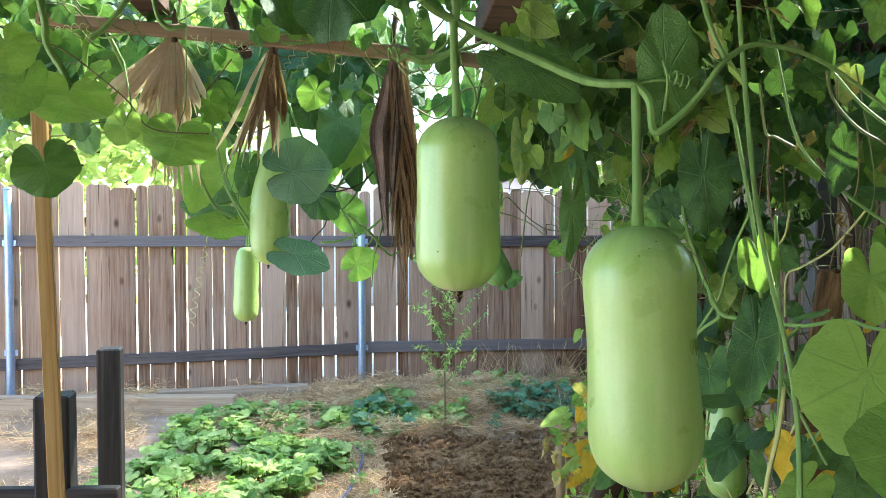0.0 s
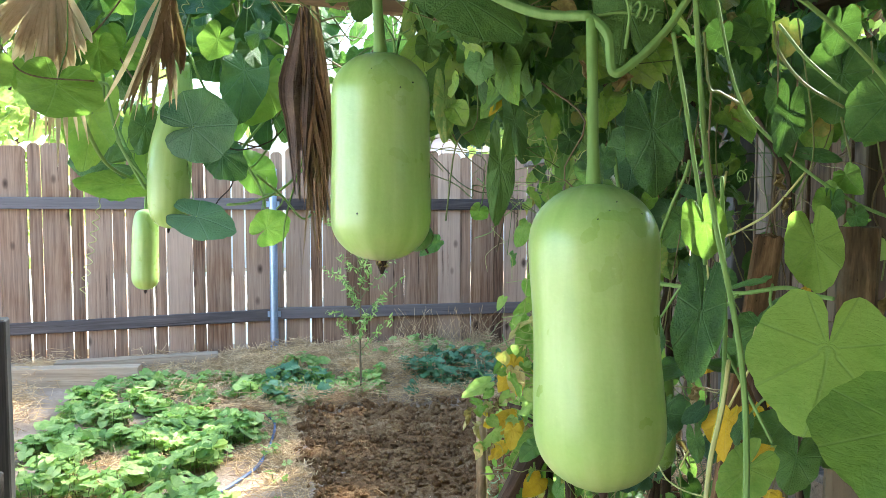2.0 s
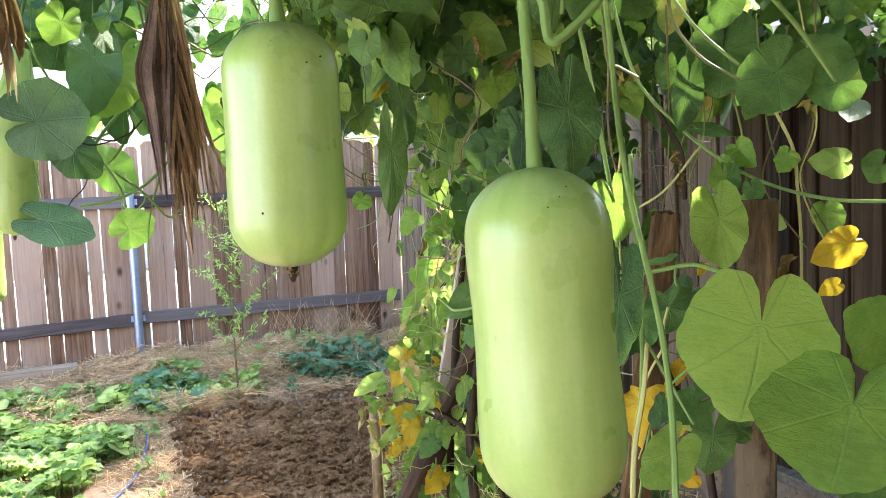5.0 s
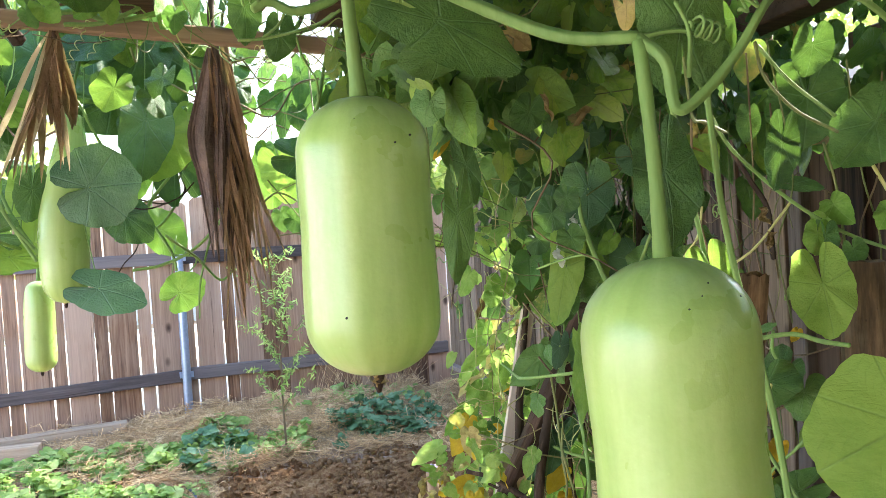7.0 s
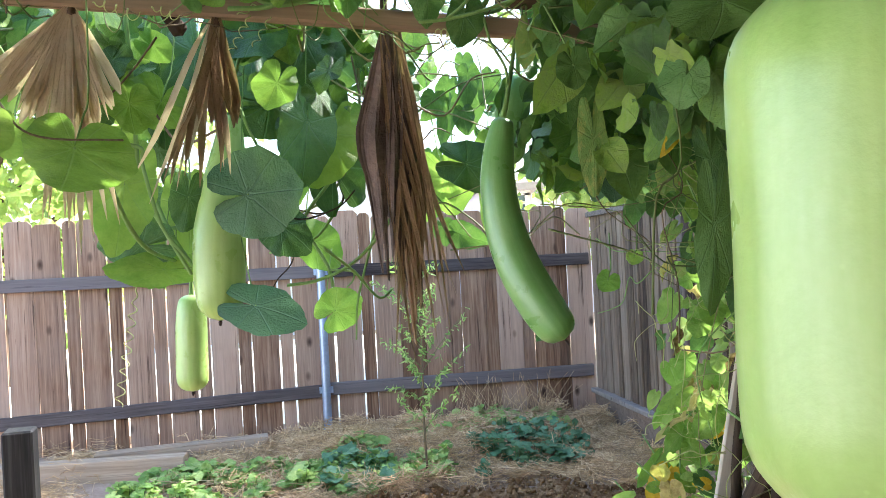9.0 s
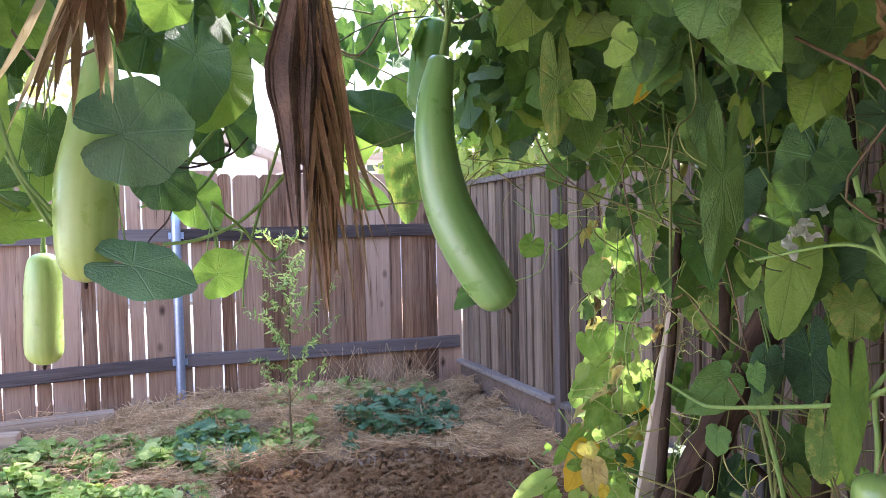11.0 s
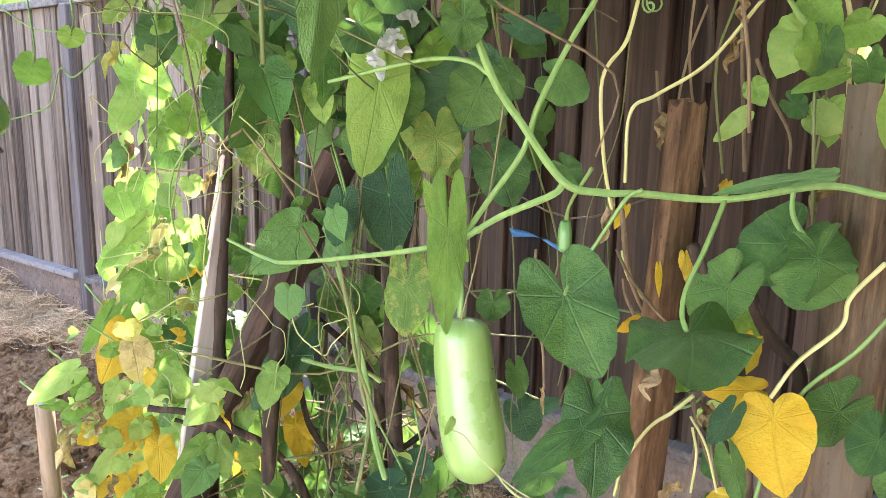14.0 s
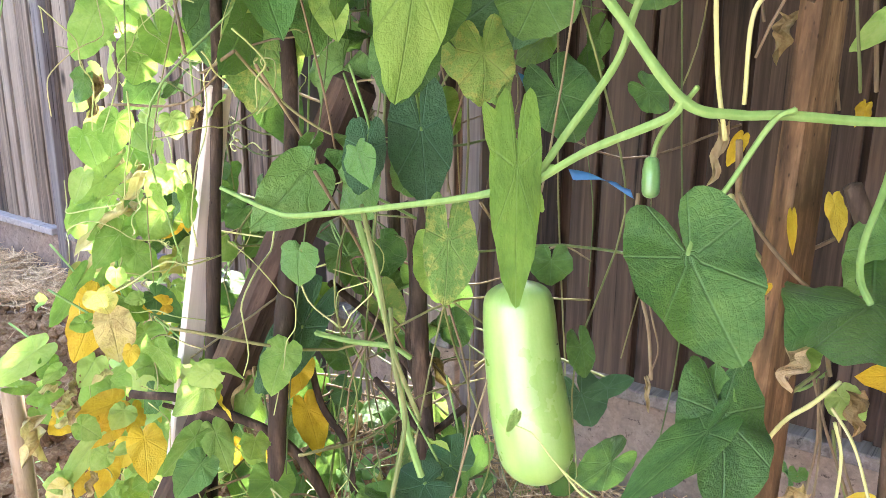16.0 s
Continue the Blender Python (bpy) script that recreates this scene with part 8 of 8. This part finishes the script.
    for name, ps, mat, lab in (("stem_tangle", parts, STEM_MIX, "thin green twining stems"), ("dry_stem_tangle", dry, STEM_TAN, "dry tan twining stems")):
        v, f, u = join_arrays(ps)
        tagged(child(name, mesh_of(name, v, f, mat, u), BV, lab), kind="stuff")
    for i in range(12):
        k = 6
        x, y = ri.uniform(0.84, 1.05), ri.uniform(2.12, 2.6)
        zz = np.linspace(ri.uniform(1.1, 1.7), ri.uniform(0.1, 0.9), k)
        pts = [(max(x + ri.gauss(0, 0.045), 0.78 + 0.53 * (y - 2.6)), y + ri.gauss(0, 0.04), z) for z in zz]
        tube("stem", pts, [ri.uniform(0.0011, 0.0024), 0.0012], ri.choice((STEM, STEM_MIX, STEM_MIX, STEM_TAN, STEM_TAN)), BV, "", 6, 6, 0.05, i)
    # woody stems rising from the ground
    for pts, r in (
            ([(0.92, 2.30, 0.0), (0.95, 2.26, 0.35), (0.98, 2.21, 0.7), (0.97, 2.21, 1.0), (1.02, 2.2, 1.3), (1.08, 2.25, 1.7)], [0.014, 0.012, 0.009]),
            ([(0.80, 2.42, 0.0), (0.84, 2.36, 0.4), (0.80, 2.30, 0.8), (0.86, 2.33, 1.05), (0.93, 2.4, 1.3), (0.95, 2.5, 1.75)], [0.013, 0.012, 0.008]),
            ([(0.86, 2.50, 0.0), (0.80, 2.46, 0.5), (0.82, 2.44, 0.95), (0.86, 2.46, 1.2), (0.92, 2.52, 1.45)], [0.010, 0.009, 0.006]),
            ([(0.98, 2.15, 0.0), (0.90, 2.20, 0.4), (0.84, 2.28, 0.75), (0.74, 2.36, 0.86), (0.68, 2.42, 0.88)], [0.009, 0.007, 0.005]),
            ([(1.10, 2.35, 0.0), (1.05, 2.30, 0.5), (1.08, 2.35, 1.0), (1.0, 2.3, 1.5)], [0.012, 0.009]),
            ([(1.05, 1.62, 0.0), (1.0, 1.64, 0.5), (0.98, 1.66, 0.9), (0.90, 1.66, 1.08), (0.86, 1.7, 1.2)], [0.009, 0.007])):
        tube("woody_stem", pts, r, TRUNK, BV, "twisted brown woody stem", 8, 8, 0.10, int(pts[0][0] * 100))


thin_stems()


# ---- dry palm fronds ----
def palm_frond(label, top, blades, mat, twist=0.5, outer=(), outer_mat=None, sway=1.0):
    """A withered fan frond hanging by its stalk: pleated blades, each a folded strip that frays at its end."""
    f = thing("palm_frond", top, label, "dry frond", "dry palm fronds")
    top = np.array(top)
    for k, (way, length, width, curl, split) in enumerate(list(blades) + list(outer)):
        r = np.random.default_rng(300 + k)
        way = unit(np.array(way, float))
        n = 10
        s = np.linspace(0, 1, n)
        side = unit(np.cross(way, (0, 1, 0.15)))
        out = np.cross(side, way)
        line = top + way * (length * s)[:, None] + np.array((0, 0, -1)) * (curl * s ** 2)[:, None] + side * (0.012 * sway * np.sin(5 * s + k))[:, None] + out * (0.010 * sway * np.cos(4 * s + k * 2))[:, None]
        rise = 1.5 if width > 0.03 else 3.2
        half = width * np.clip(np.minimum(s * rise + 0.18, (1.02 - s) * split), 0.02, 1)
        v, u = [], []
        for i in range(n):
            tw = twist * math.sin(k * 1.3 + s[i] * 2.2)
            sd = side * math.cos(tw) + out * math.sin(tw)
            ou = out * math.cos(tw) - side * math.sin(tw)
            for q, dep in ((-1, 0), (-0.5, 0.42), (0, 0.0), (0.5, 0.42), (1, 0)):
                v.append(line[i] + sd * q * half[i] + ou * dep * half[i])
                u.append((0.3 + 0.1 * q, 0.4 + 0.5 * s[i]))
        quads = [(i * 5 + j, i * 5 + j + 1, i * 5 + 6 + j, i * 5 + 5 + j) for i in range(n - 1) for j in range(4)]
        child("blade", mesh_of("blade", v, quads, mat if k < len(blades) else outer_mat, u), f)
    tube("stalk", [tuple(top + (0, 0, -0.02)), tuple(top + (0.0, 0.02, 0.06)), tuple(top + (0.02, 0.05, 0.16))], [0.008, 0.007], BARK, f)
    return f


def fan(a0, a1, n, length, width, curl=0.02, split=4.0, seed=0, deep=0.08):
    r = random.Random(seed)
    out = []
    for k in range(n):
        a = radians(a0 + (a1 - a0) * (k + 0.5) / n + r.uniform(-2, 2))
        out.append(((math.sin(a), r.uniform(-deep, deep), -math.cos(a)), length * r.uniform(0.75, 1.1), width * r.uniform(0.7, 1.2), curl * r.random(), split))
    return out


palm_frond("pinkish tan dry palm fan hanging from the beam", (-0.36, 2.43, 1.905), fan(-50, 24, 30, 0.215, 0.0085, 0.0, 9.0, 1, 0.03) + fan(-40, 18, 12, 0.235, 0.006, 0.01, 4.0, 13, 0.05) + fan(-14, 8, 12, 0.40, 0.006, 0.03, 4.0, 2), PALM, 0.10, sway=0.2)
palm_frond("narrow dry brown palm frond hanging limp", (-0.115, 2.42, 1.875), fan(-12, 8, 12, 0.18, 0.011, 0.0, 4.0, 3) + fan(-24, 2, 6, 0.28, 0.007, 0.03, 3.5, 15), PALM_BROWN, 0.3, fan(-20, 4, 5, 0.25, 0.0065, 0.03, 3.5, 4) + fan(-34, -16, 3, 0.30, 0.005, 0.09, 3.5, 14), PALM, 0.5)


def folded_blade(frond, top, length, half, seed, mat=PALM_DARK, folds=1.6, lean=-0.01):
    """The shut fan of a dead frond: one pleated sheet, narrow at its stalk, widest above the middle, drawn to a point."""
    r = np.random.default_rng(seed)
    n, m = 26, 25
    ragged = np.repeat(r.uniform(-0.5, 0.9, 9), 3)[:m]
    v, u = [], []
    for i in range(n):
        t = i / (n - 1)
        w = half * np.interp(t, (0, 0.12, 0.5, 0.62, 0.8, 1), (0.14, 0.36, 1.0, 0.95, 0.62, 0.34))
        for j in range(m):
            q = 2 * j / (m - 1) - 1
            pleat = (abs(((q * folds + 0.3 * t) % 1) - 0.5) - 0.25) * 0.5 * w
            fray = -0.9 * max(0.0, t - 0.72) * ragged[j] * length
            v.append((top[0] + q * w + lean * t, top[1] + pleat + 0.45 * w * q * q, top[2] - length * t * (1 - 0.05 * abs(q)) + fray))
            u.append((0.3 + 0.1 * q, 0.4 + 0.5 * t))
    quads = [(i * m + j, i * m + j + 1, i * m + m + j + 1, i * m + m + j) for i in range(n - 1) for j in range(m - 1)]
    ob = child("folded_blade", mesh_of("folded_blade", v, quads, mat, u, smooth=False), frond)
    ob.modifiers.new("thickness", "SOLIDIFY").thickness = 0.0012


dark_frond = palm_frond("large folded dark brown dry palm frond hanging down", (0.188, 2.49, 1.885), fan(-2, 3, 2, 0.50, 0.014, 0.0, 2.0, 6, 0.02), PALM_DARK, 0.16,
                        fan(4, 8, 4, 0.60, 0.0055, 0.0, 2.4, 12, 0.05) + fan(9, 17, 3, 0.56, 0.0075, 0.05, 2.2, 7) + fan(-1, 5, 8, 0.66, 0.0045, 0.0, 3.0, 9, 0.05), PALM_BROWN)
folded_blade(dark_frond, (0.188, 2.485, 1.87), 0.40, 0.062, 4)
folded_blade(dark_frond, (0.214, 2.51, 1.87), 0.54, 0.034, 5, PALM_BROWN, 2.4, 0.012)


# ---- plants on the ground ----
def crops():
    def bumps_of(q):
        return np.array([bumps(a, b, 2.6, 15.0) for a, b in q[:, :2]])

    def beds(name, label, n, region, size, mat, forms, level, height, edge=-0.14):
        t = thing(name, (region[0][0], region[0][1], 0.05), label, "plants", kind="stuff")
        p = scatter(n, (*region[0], 0), (*region[1], 1), lambda q: clumped(q * (1, 1, 0), 4.5, level) & ((q[:, 0] < edge + 0.5 * bumps_of(q)) | (q[:, 1] > 5.6)))
        for q in p:
            q[2] = ground_height(q[0], q[1]) + 0.015 + height * q[2] * (0.4 + 0.6 * max(0.0, noise.noise(Vector((q[0] * 3, q[1] * 3, 2))) + 0.5))
        tips = unit(np.stack([rng.normal(0, 1, n), rng.normal(0, 1, n), rng.normal(-0.1, 0.3, n)], 1))
        norms = unit(np.stack([rng.normal(0, 0.35, n), rng.normal(-0.2, 0.35, n), np.ones(n)], 1))
        leaf_mass("leaves", p, rng.uniform(*size, n), tips, norms, forms, mat, t)
        sp = [tube_arrays(smooth_line([(q[0] + rng.normal(0, 0.02), q[1] + rng.normal(0, 0.02), ground_height(q[0], q[1]) - 0.01), (q[0], q[1], q[2] * 0.7), tuple(q)], 3), [0.002, 0.0015], 4) for q in p[::2]]
        v, f, u = join_arrays(sp)
        tagged(child("stalks", mesh_of("stalks", v, f, STEM_MIX, u), t), kind="stuff")
    beds("squash_patch", "bright green low squash plants covering the dirt", 1400, ((-1.35, 3.2), (0.02, 5.2)), (0.03, 0.085), CROP, ("round", "round", "heart"), 0.05, 0.16)
    beds("squash_patch", "low green creeping plants by the timber edging", 2600, ((-1.25, 4.9), (0.40, 6.3)), (0.03, 0.075), CROP, ("round", "heart"), -0.05, 0.13)
    beds("weeds", "small scattered green seedlings on the dirt", 260, ((-0.5, 3.3), (0.12, 5.5)), (0.025, 0.055), CROP, ("round", "heart"), 0.12, 0.08, 1.0)
    beds("cabbage_patch", "bluish green leafy crop on the straw", 430, ((0.90, 5.62), (1.62, 6.25)), (0.035, 0.075), CABBAGE, ("round",), -0.05, 0.15)
    beds("cabbage_patch", "bluish green leafy crop at the straw's edge", 170, ((-0.05, 5.65), (0.36, 6.1)), (0.045, 0.085), CABBAGE, ("round",), -0.3, 0.16)
    beds("weeds", "small green weeds along the fence foot", 320, ((0.55, 6.35), (1.7, 6.9)), (0.03, 0.06), CROP, ("heart",), -0.1, 0.10)
    beds("weeds", "small green plants at the bed's rim", 90, ((0.45, 5.75), (0.75, 6.0)), (0.04, 0.08), CROP, ("round",), -0.4, 0.12)


crops()


def sapling():
    t = thing("sapling", (0.585, 5.817, 0.1), "thin young sapling with sparse small leaves", "sapling")
    base = np.array((0.585, 5.817, 0.12))
    tube("trunk", [tuple(base), (0.58, 5.82, 0.4), (0.585, 5.82, 0.75), (0.56, 5.83, 1.05), (0.57, 5.83, 1.35)], [0.008, 0.006, 0.004, 0.002], STEM_TAN, t, sides=7)
    pts = []
    for k in range(22):
        z = 0.35 + 0.95 * k / 22
        a = k * 2.4
        ln = 0.12 + 0.30 * rng.random() * (1.2 - z * 0.5)
        e = np.array((0.575 + math.cos(a) * ln, 5.82 + math.sin(a) * ln * 0.7, z + ln * rng.uniform(0.5, 1.2)))
        s = np.array((0.578, 5.82, z))
        m = (s + e) / 2 + (0, 0, 0.02)
        tube("branch", [tuple(s), tuple(m), tuple(e)], [0.0028, 0.001], STEM_MIX, t, sides=5, per=4)
        for q in np.linspace(0.15, 1, 30):
            pts.append(s + (e - s) * q + rng.normal(0, 0.012, 3))
    pts = np.array(pts)
    n = len(pts)
    tips = unit(rng.normal(0, 1, (n, 3)) + (0, 0, 0.1))
    leaf_mass("leaves", pts, rng.uniform(0.007, 0.013, n), tips, unit(rng.normal(0, 1, (n, 3)) + (0, -0.5, 0.6)), ("heart",), CROP, t, stretch=(1.6, 2.4))


sapling()


def small_ground_things():
    g = thing("squash", (0.215, 5.95, 0.1), "small pale round squash lying on straw", "squash")
    line = [(0.215, 5.95, 0.20), (0.215, 5.95, 0.155), (0.215, 5.95, 0.10)]
    bm = bmesh.new()
    bmesh.ops.create_uvsphere(bm, u_segments=24, v_segments=14, radius=1)
    for v in bm.verts:
        a = math.atan2(v.co.y, v.co.x)
        k = 1 + 0.04 * math.cos(8 * a)
        v.co = Vector((0.215 + v.co.x * 0.052 * k, 5.93 + v.co.y * 0.052 * k, ground_height(0.215, 5.93) + 0.05 + v.co.z * 0.046))
    me = from_bm("squash_body", bm, SQUASH, True)
    me.uv_layers.new(name="UVMap")
    child("body", me, g)
    tube("stalk", [(0.215, 5.93, ground_height(0.215, 5.93) + 0.09), (0.222, 5.935, ground_height(0.215, 5.93) + 0.115)], [0.006, 0.004], STEM_TAN, g)
    h = thing("garden_hose", (0.0, 4.8, 0.03), "thin blue garden hose lying on the dirt", "hose")
    z = lambda x, y: ground_height(x, y) + 0.02
    pts = [(-0.35, 4.0), (-0.16, 4.35), (-0.05, 4.6), (0.0, 4.85), (0.03, 5.15), (0.03, 5.35), (-0.02, 5.5)]
    tube("hose", [(x, y, z(x, y)) for x, y in pts], [0.008, 0.008], HOSE, h, sides=9)
    # tall dry grass tufts by the fence foot
    t = thing("dry_grass", (1.1, 6.85, 0.1), "tall dry grass tufts by the fence", "grass", kind="stuff")
    parts = []
    for k in range(110):
        x, y = rng.choice((1.25, 1.4, 1.05, 1.62)) + rng.normal(0, 0.06), 6.82 + rng.normal(0, 0.05)
        hgt = rng.uniform(0.12, 0.36)
        e = (x + rng.normal(0, 0.08), y + rng.normal(0, 0.05), 0.15 + hgt)
        parts.append(tube_arrays(smooth_line([(x, y, 0.1), (x + rng.normal(0, 0.01), y, 0.12 + hgt * 0.5), e], 3), [0.0016, 0.0008], 4))
    v, f, u = join_arrays(parts)
    tagged(child("blades", mesh_of("blades", v, f, STRAW, u), t), kind="stuff")


small_ground_things()


def feathery_weed():
    """Fine-stemmed weeds with thread-like leaves at the foot of the bean vine."""
    t = thing("weeds", (0.74, 2.66, 0), "feathery grey-green weeds with thread-like leaves", "weeds", kind="stuff")
    parts, pts = [], []
    for k in range(46):
        x, y = rng.normal(0.79, 0.06), rng.normal(2.68, 0.12)
        h = rng.uniform(0.25, 0.58)
        lean = rng.normal(0, 0.10, 2)
        line = smooth_line([(x, y, 0.0), (x + lean[0] * 0.4, y + lean[1] * 0.4, h * 0.55), (x + lean[0], y + lean[1], h)], 5)
        parts.append(tube_arrays(line, [0.0018, 0.0007], 4))
        for q in line[3:]:
            for _ in range(5):
                pts.append(q + rng.normal(0, 0.014, 3))
    v, f, u = join_arrays(parts)
    tagged(child("stalks", mesh_of("stalks", v, f, STEM_MIX, u), t), kind="stuff")
    pts = np.array(pts)
    n = len(pts)
    leaf_mass("leaves", pts, rng.uniform(0.0022, 0.0045, n), unit(rng.normal(0, 1, (n, 3)) + (0, 0, 0.5)), unit(rng.normal(0, 1, (n, 3)) + (0, -0.4, 0.6)), ("heart",), CABBAGE, t, stretch=(2.2, 3.4))


feathery_weed()


def litter():
    t = thing("leaf_litter", (1.3, 2.2, 0), "dry fallen leaves scattered under the vines", "leaf litter", kind="stuff")
    n = 420
    p = scatter(n, (0.6, 0.9, 0), (2.0, 3.4, 1))
    for q in p:
        q[2] = ground_height(q[0], q[1]) + 0.012 + 0.02 * q[2]
    tips = unit(np.stack([rng.normal(0, 1, n), rng.normal(0, 1, n), rng.normal(0, 0.2, n)], 1))
    norms = unit(np.stack([rng.normal(0, 0.35, n), rng.normal(0, 0.35, n), np.ones(n)], 1))
    leaf_mass("fallen_leaves", p, rng.uniform(0.03, 0.075, n), tips, norms, ("withered", "heart"), LEAF_MASS_OLD, t)
    n = 210
    p = scatter(n, (0.85, 1.0, 0), (1.95, 3.1, 1), lambda q: clumped(q * (1, 1, 0), 3.0, 0.0))
    for q in p:
        q[2] = ground_height(q[0], q[1]) + 0.02 + 0.42 * q[2] ** 2
    tips, norms = hang(n)
    leaf_mass("undergrowth", p, rng.uniform(0.03, 0.08, n), tips, unit(norms + (-0.3, -0.4, 0.4)), ("heart", "round"), LEAF_MASS, BV)


litter()


# ---- beyond the fences ----
def tree(label, x, y, height, spread, low, n, seed):
    r = np.random.default_rng(seed)
    t = thing("tree", (x, y, 0), label, "tree", "trees beyond the fence")
    tube("trunk", [(x, y, 0), (x + 0.1, y, height * 0.3), (x - 0.05, y + 0.1, height * 0.6), (x, y, height * 0.9)], [0.16, 0.11, 0.05], BARK, t, sides=9, lump=0.06)
    centres = []
    for k in range(int(10 + height * 2.5)):
        a, z = r.uniform(0, 6.28), r.uniform(low, height)
        d = spread * math.sqrt(r.random()) * (1.1 - 0.5 * abs(z - (low + height) / 2) / (height - low))
        e = np.array((x + math.cos(a) * d, y + math.sin(a) * d, z))
        s = np.array((x, y, max(0.3, z - d * 0.7)))
        tube("limb", [tuple(s), tuple((s + e) / 2 + (0, 0, 0.12)), tuple(e)], [0.05, 0.012], BARK, t, sides=6)
        centres.append(e)
    centres = np.array(centres)
    p = centres[r.integers(0, len(centres), n)] + r.normal(0, 1, (n, 3)) * (spread * 0.24, spread * 0.24, spread * 0.19)
    tips = unit(r.normal(0, 1, (n, 3)) + (0, 0, -0.5))
    norms = unit(r.normal(0, 0.7, (n, 3)) + (0, 0, 0.7))
    leaf_mass("crown", p, r.uniform(0.07, 0.15, n), tips, norms, ("heart",), LEAF_FAR, t)


tree("bright leafy tree behind the fence", -3.6, 10.4, 5.0, 2.2, 1.0, 6000, 1)
tree("tall yellow-green tree beyond the corner", 4.8, 10.8, 6.0, 1.7, 1.5, 7000, 3)
# hidden by the vine roof; added to keep direct sun off the yard
tree("tall dense leafy tree added unseen to shade the yard", 6.6, 8.8, 9.5, 3.2, 2.2, 9500, 8)
tree("leafy tree beyond the side fence", 4.6, 8.6, 3.6, 1.5, 1.3, 1700, 4)
tree("leafy tree beyond the side fence", 3.7, 0.4, 3.8, 1.5, 1.2, 3000, 5)
tree("bright leafy tree behind the fence", -6.6, 9.6, 5.0, 2.4, 1.0, 5000, 6)


def house(label, x0, x1, y, wall, ridge, depth=6.0, gable=False, window=None):
    h = thing("house", ((x0 + x1) / 2, y, 0), label, "house", "houses beyond the fence")
    bm = bmesh.new()
    bmesh.ops.create_cube(bm, size=1)
    for v in bm.verts:
        v.co = Vector(((x0 + x1) / 2 + v.co.x * (x1 - x0), y + depth / 2 + v.co.y * depth, (v.co.z + 0.5) * wall))
    child("wall", from_bm("wall", bm, STUCCO), h)
    xm, ym, o = (x0 + x1) / 2, y + depth / 2, 0.35
    if gable:
        v = [(x0 - o, y - o, wall - 0.15), (xm, y - o, ridge), (x1 + o, y - o, wall - 0.15), (x0 - o, y + depth + o, wall - 0.15), (xm, y + depth + o, ridge), (x1 + o, y + depth + o, wall - 0.15)]
        roof_faces = [(0, 1, 4, 3), (1, 2, 5, 4)]
        tri = bmesh.new()
        tri.faces.new([tri.verts.new(p) for p in ((x0, y, wall), (x1, y, wall), (xm, y, ridge - 0.12))])
        child("gable", from_bm("gable", tri, STUCCO), h)
    else:
        v = [(x0 - o, y - o, wall - 0.05), (x1 + o, y - o, wall - 0.05), (x1 - 1, ym, ridge), (x0 + 1, ym, ridge), (x0 - o, y + depth + o, wall - 0.05), (x1 + o, y + depth + o, wall - 0.05)]
        roof_faces = [(0, 1, 2, 3), (5, 4, 3, 2), (4, 0, 3, 3), (1, 5, 2, 2)]
    rb = bmesh.new()
    rv = [rb.verts.new(p) for p in v]
    for f in roof_faces:
        rb.faces.new([rv[i] for i in dict.fromkeys(f)])
    ext = bmesh.ops.extrude_face_region(rb, geom=rb.faces[:])
    for q in ext["geom"]:
        if isinstance(q, bmesh.types.BMVert):
            q.co.z += 0.14
    bmesh.ops.recalc_face_normals(rb, faces=rb.faces[:])
    child("roof", from_bm("roof", rb, ROOF_TILE), h)
    if window:
        wx, wz, ww, wh = window
        win = None
        for name, dx, dz, sx, sz, dep, mat in (("window", 0, 0, ww, wh, 0.02, WINDOW_GLASS), ("frame", 0, wh / 2, ww + 0.12, 0.09, 0.05, WHITE_PAINT), ("frame", 0, -wh / 2, ww + 0.12, 0.09, 0.05, WHITE_PAINT),
                                               ("frame", -ww / 2, 0, 0.09, wh, 0.05, WHITE_PAINT), ("frame", ww / 2, 0, 0.09, wh, 0.05, WHITE_PAINT), ("frame", 0, 0, ww, 0.05, 0.04, WHITE_PAINT)):
            b = bmesh.new()
            bmesh.ops.create_cube(b, size=1)
            for q in b.verts:
                q.co = Vector((wx + dx + q.co.x * sx, y - 0.01 + q.co.y * dep, wz + dz + q.co.z * sz))
            ob = child(name, from_bm(name, b, mat), h if win is None else win)
            win = win or ob


house("low pale lilac stucco house with a small window", 2.9, 6.2, 15.3, 2.42, 3.0, 6.0, False, (3.45, 2.16, 0.42, 0.36))
house("pale stucco house with a gabled tan roof", -0.9, 1.5, 14.7, 2.35, 2.85, 6.0, True)
house("pale house with a low roof beyond the side fence", 5.0, 9.5, 1.5, 2.35, 3.1, 5.0)
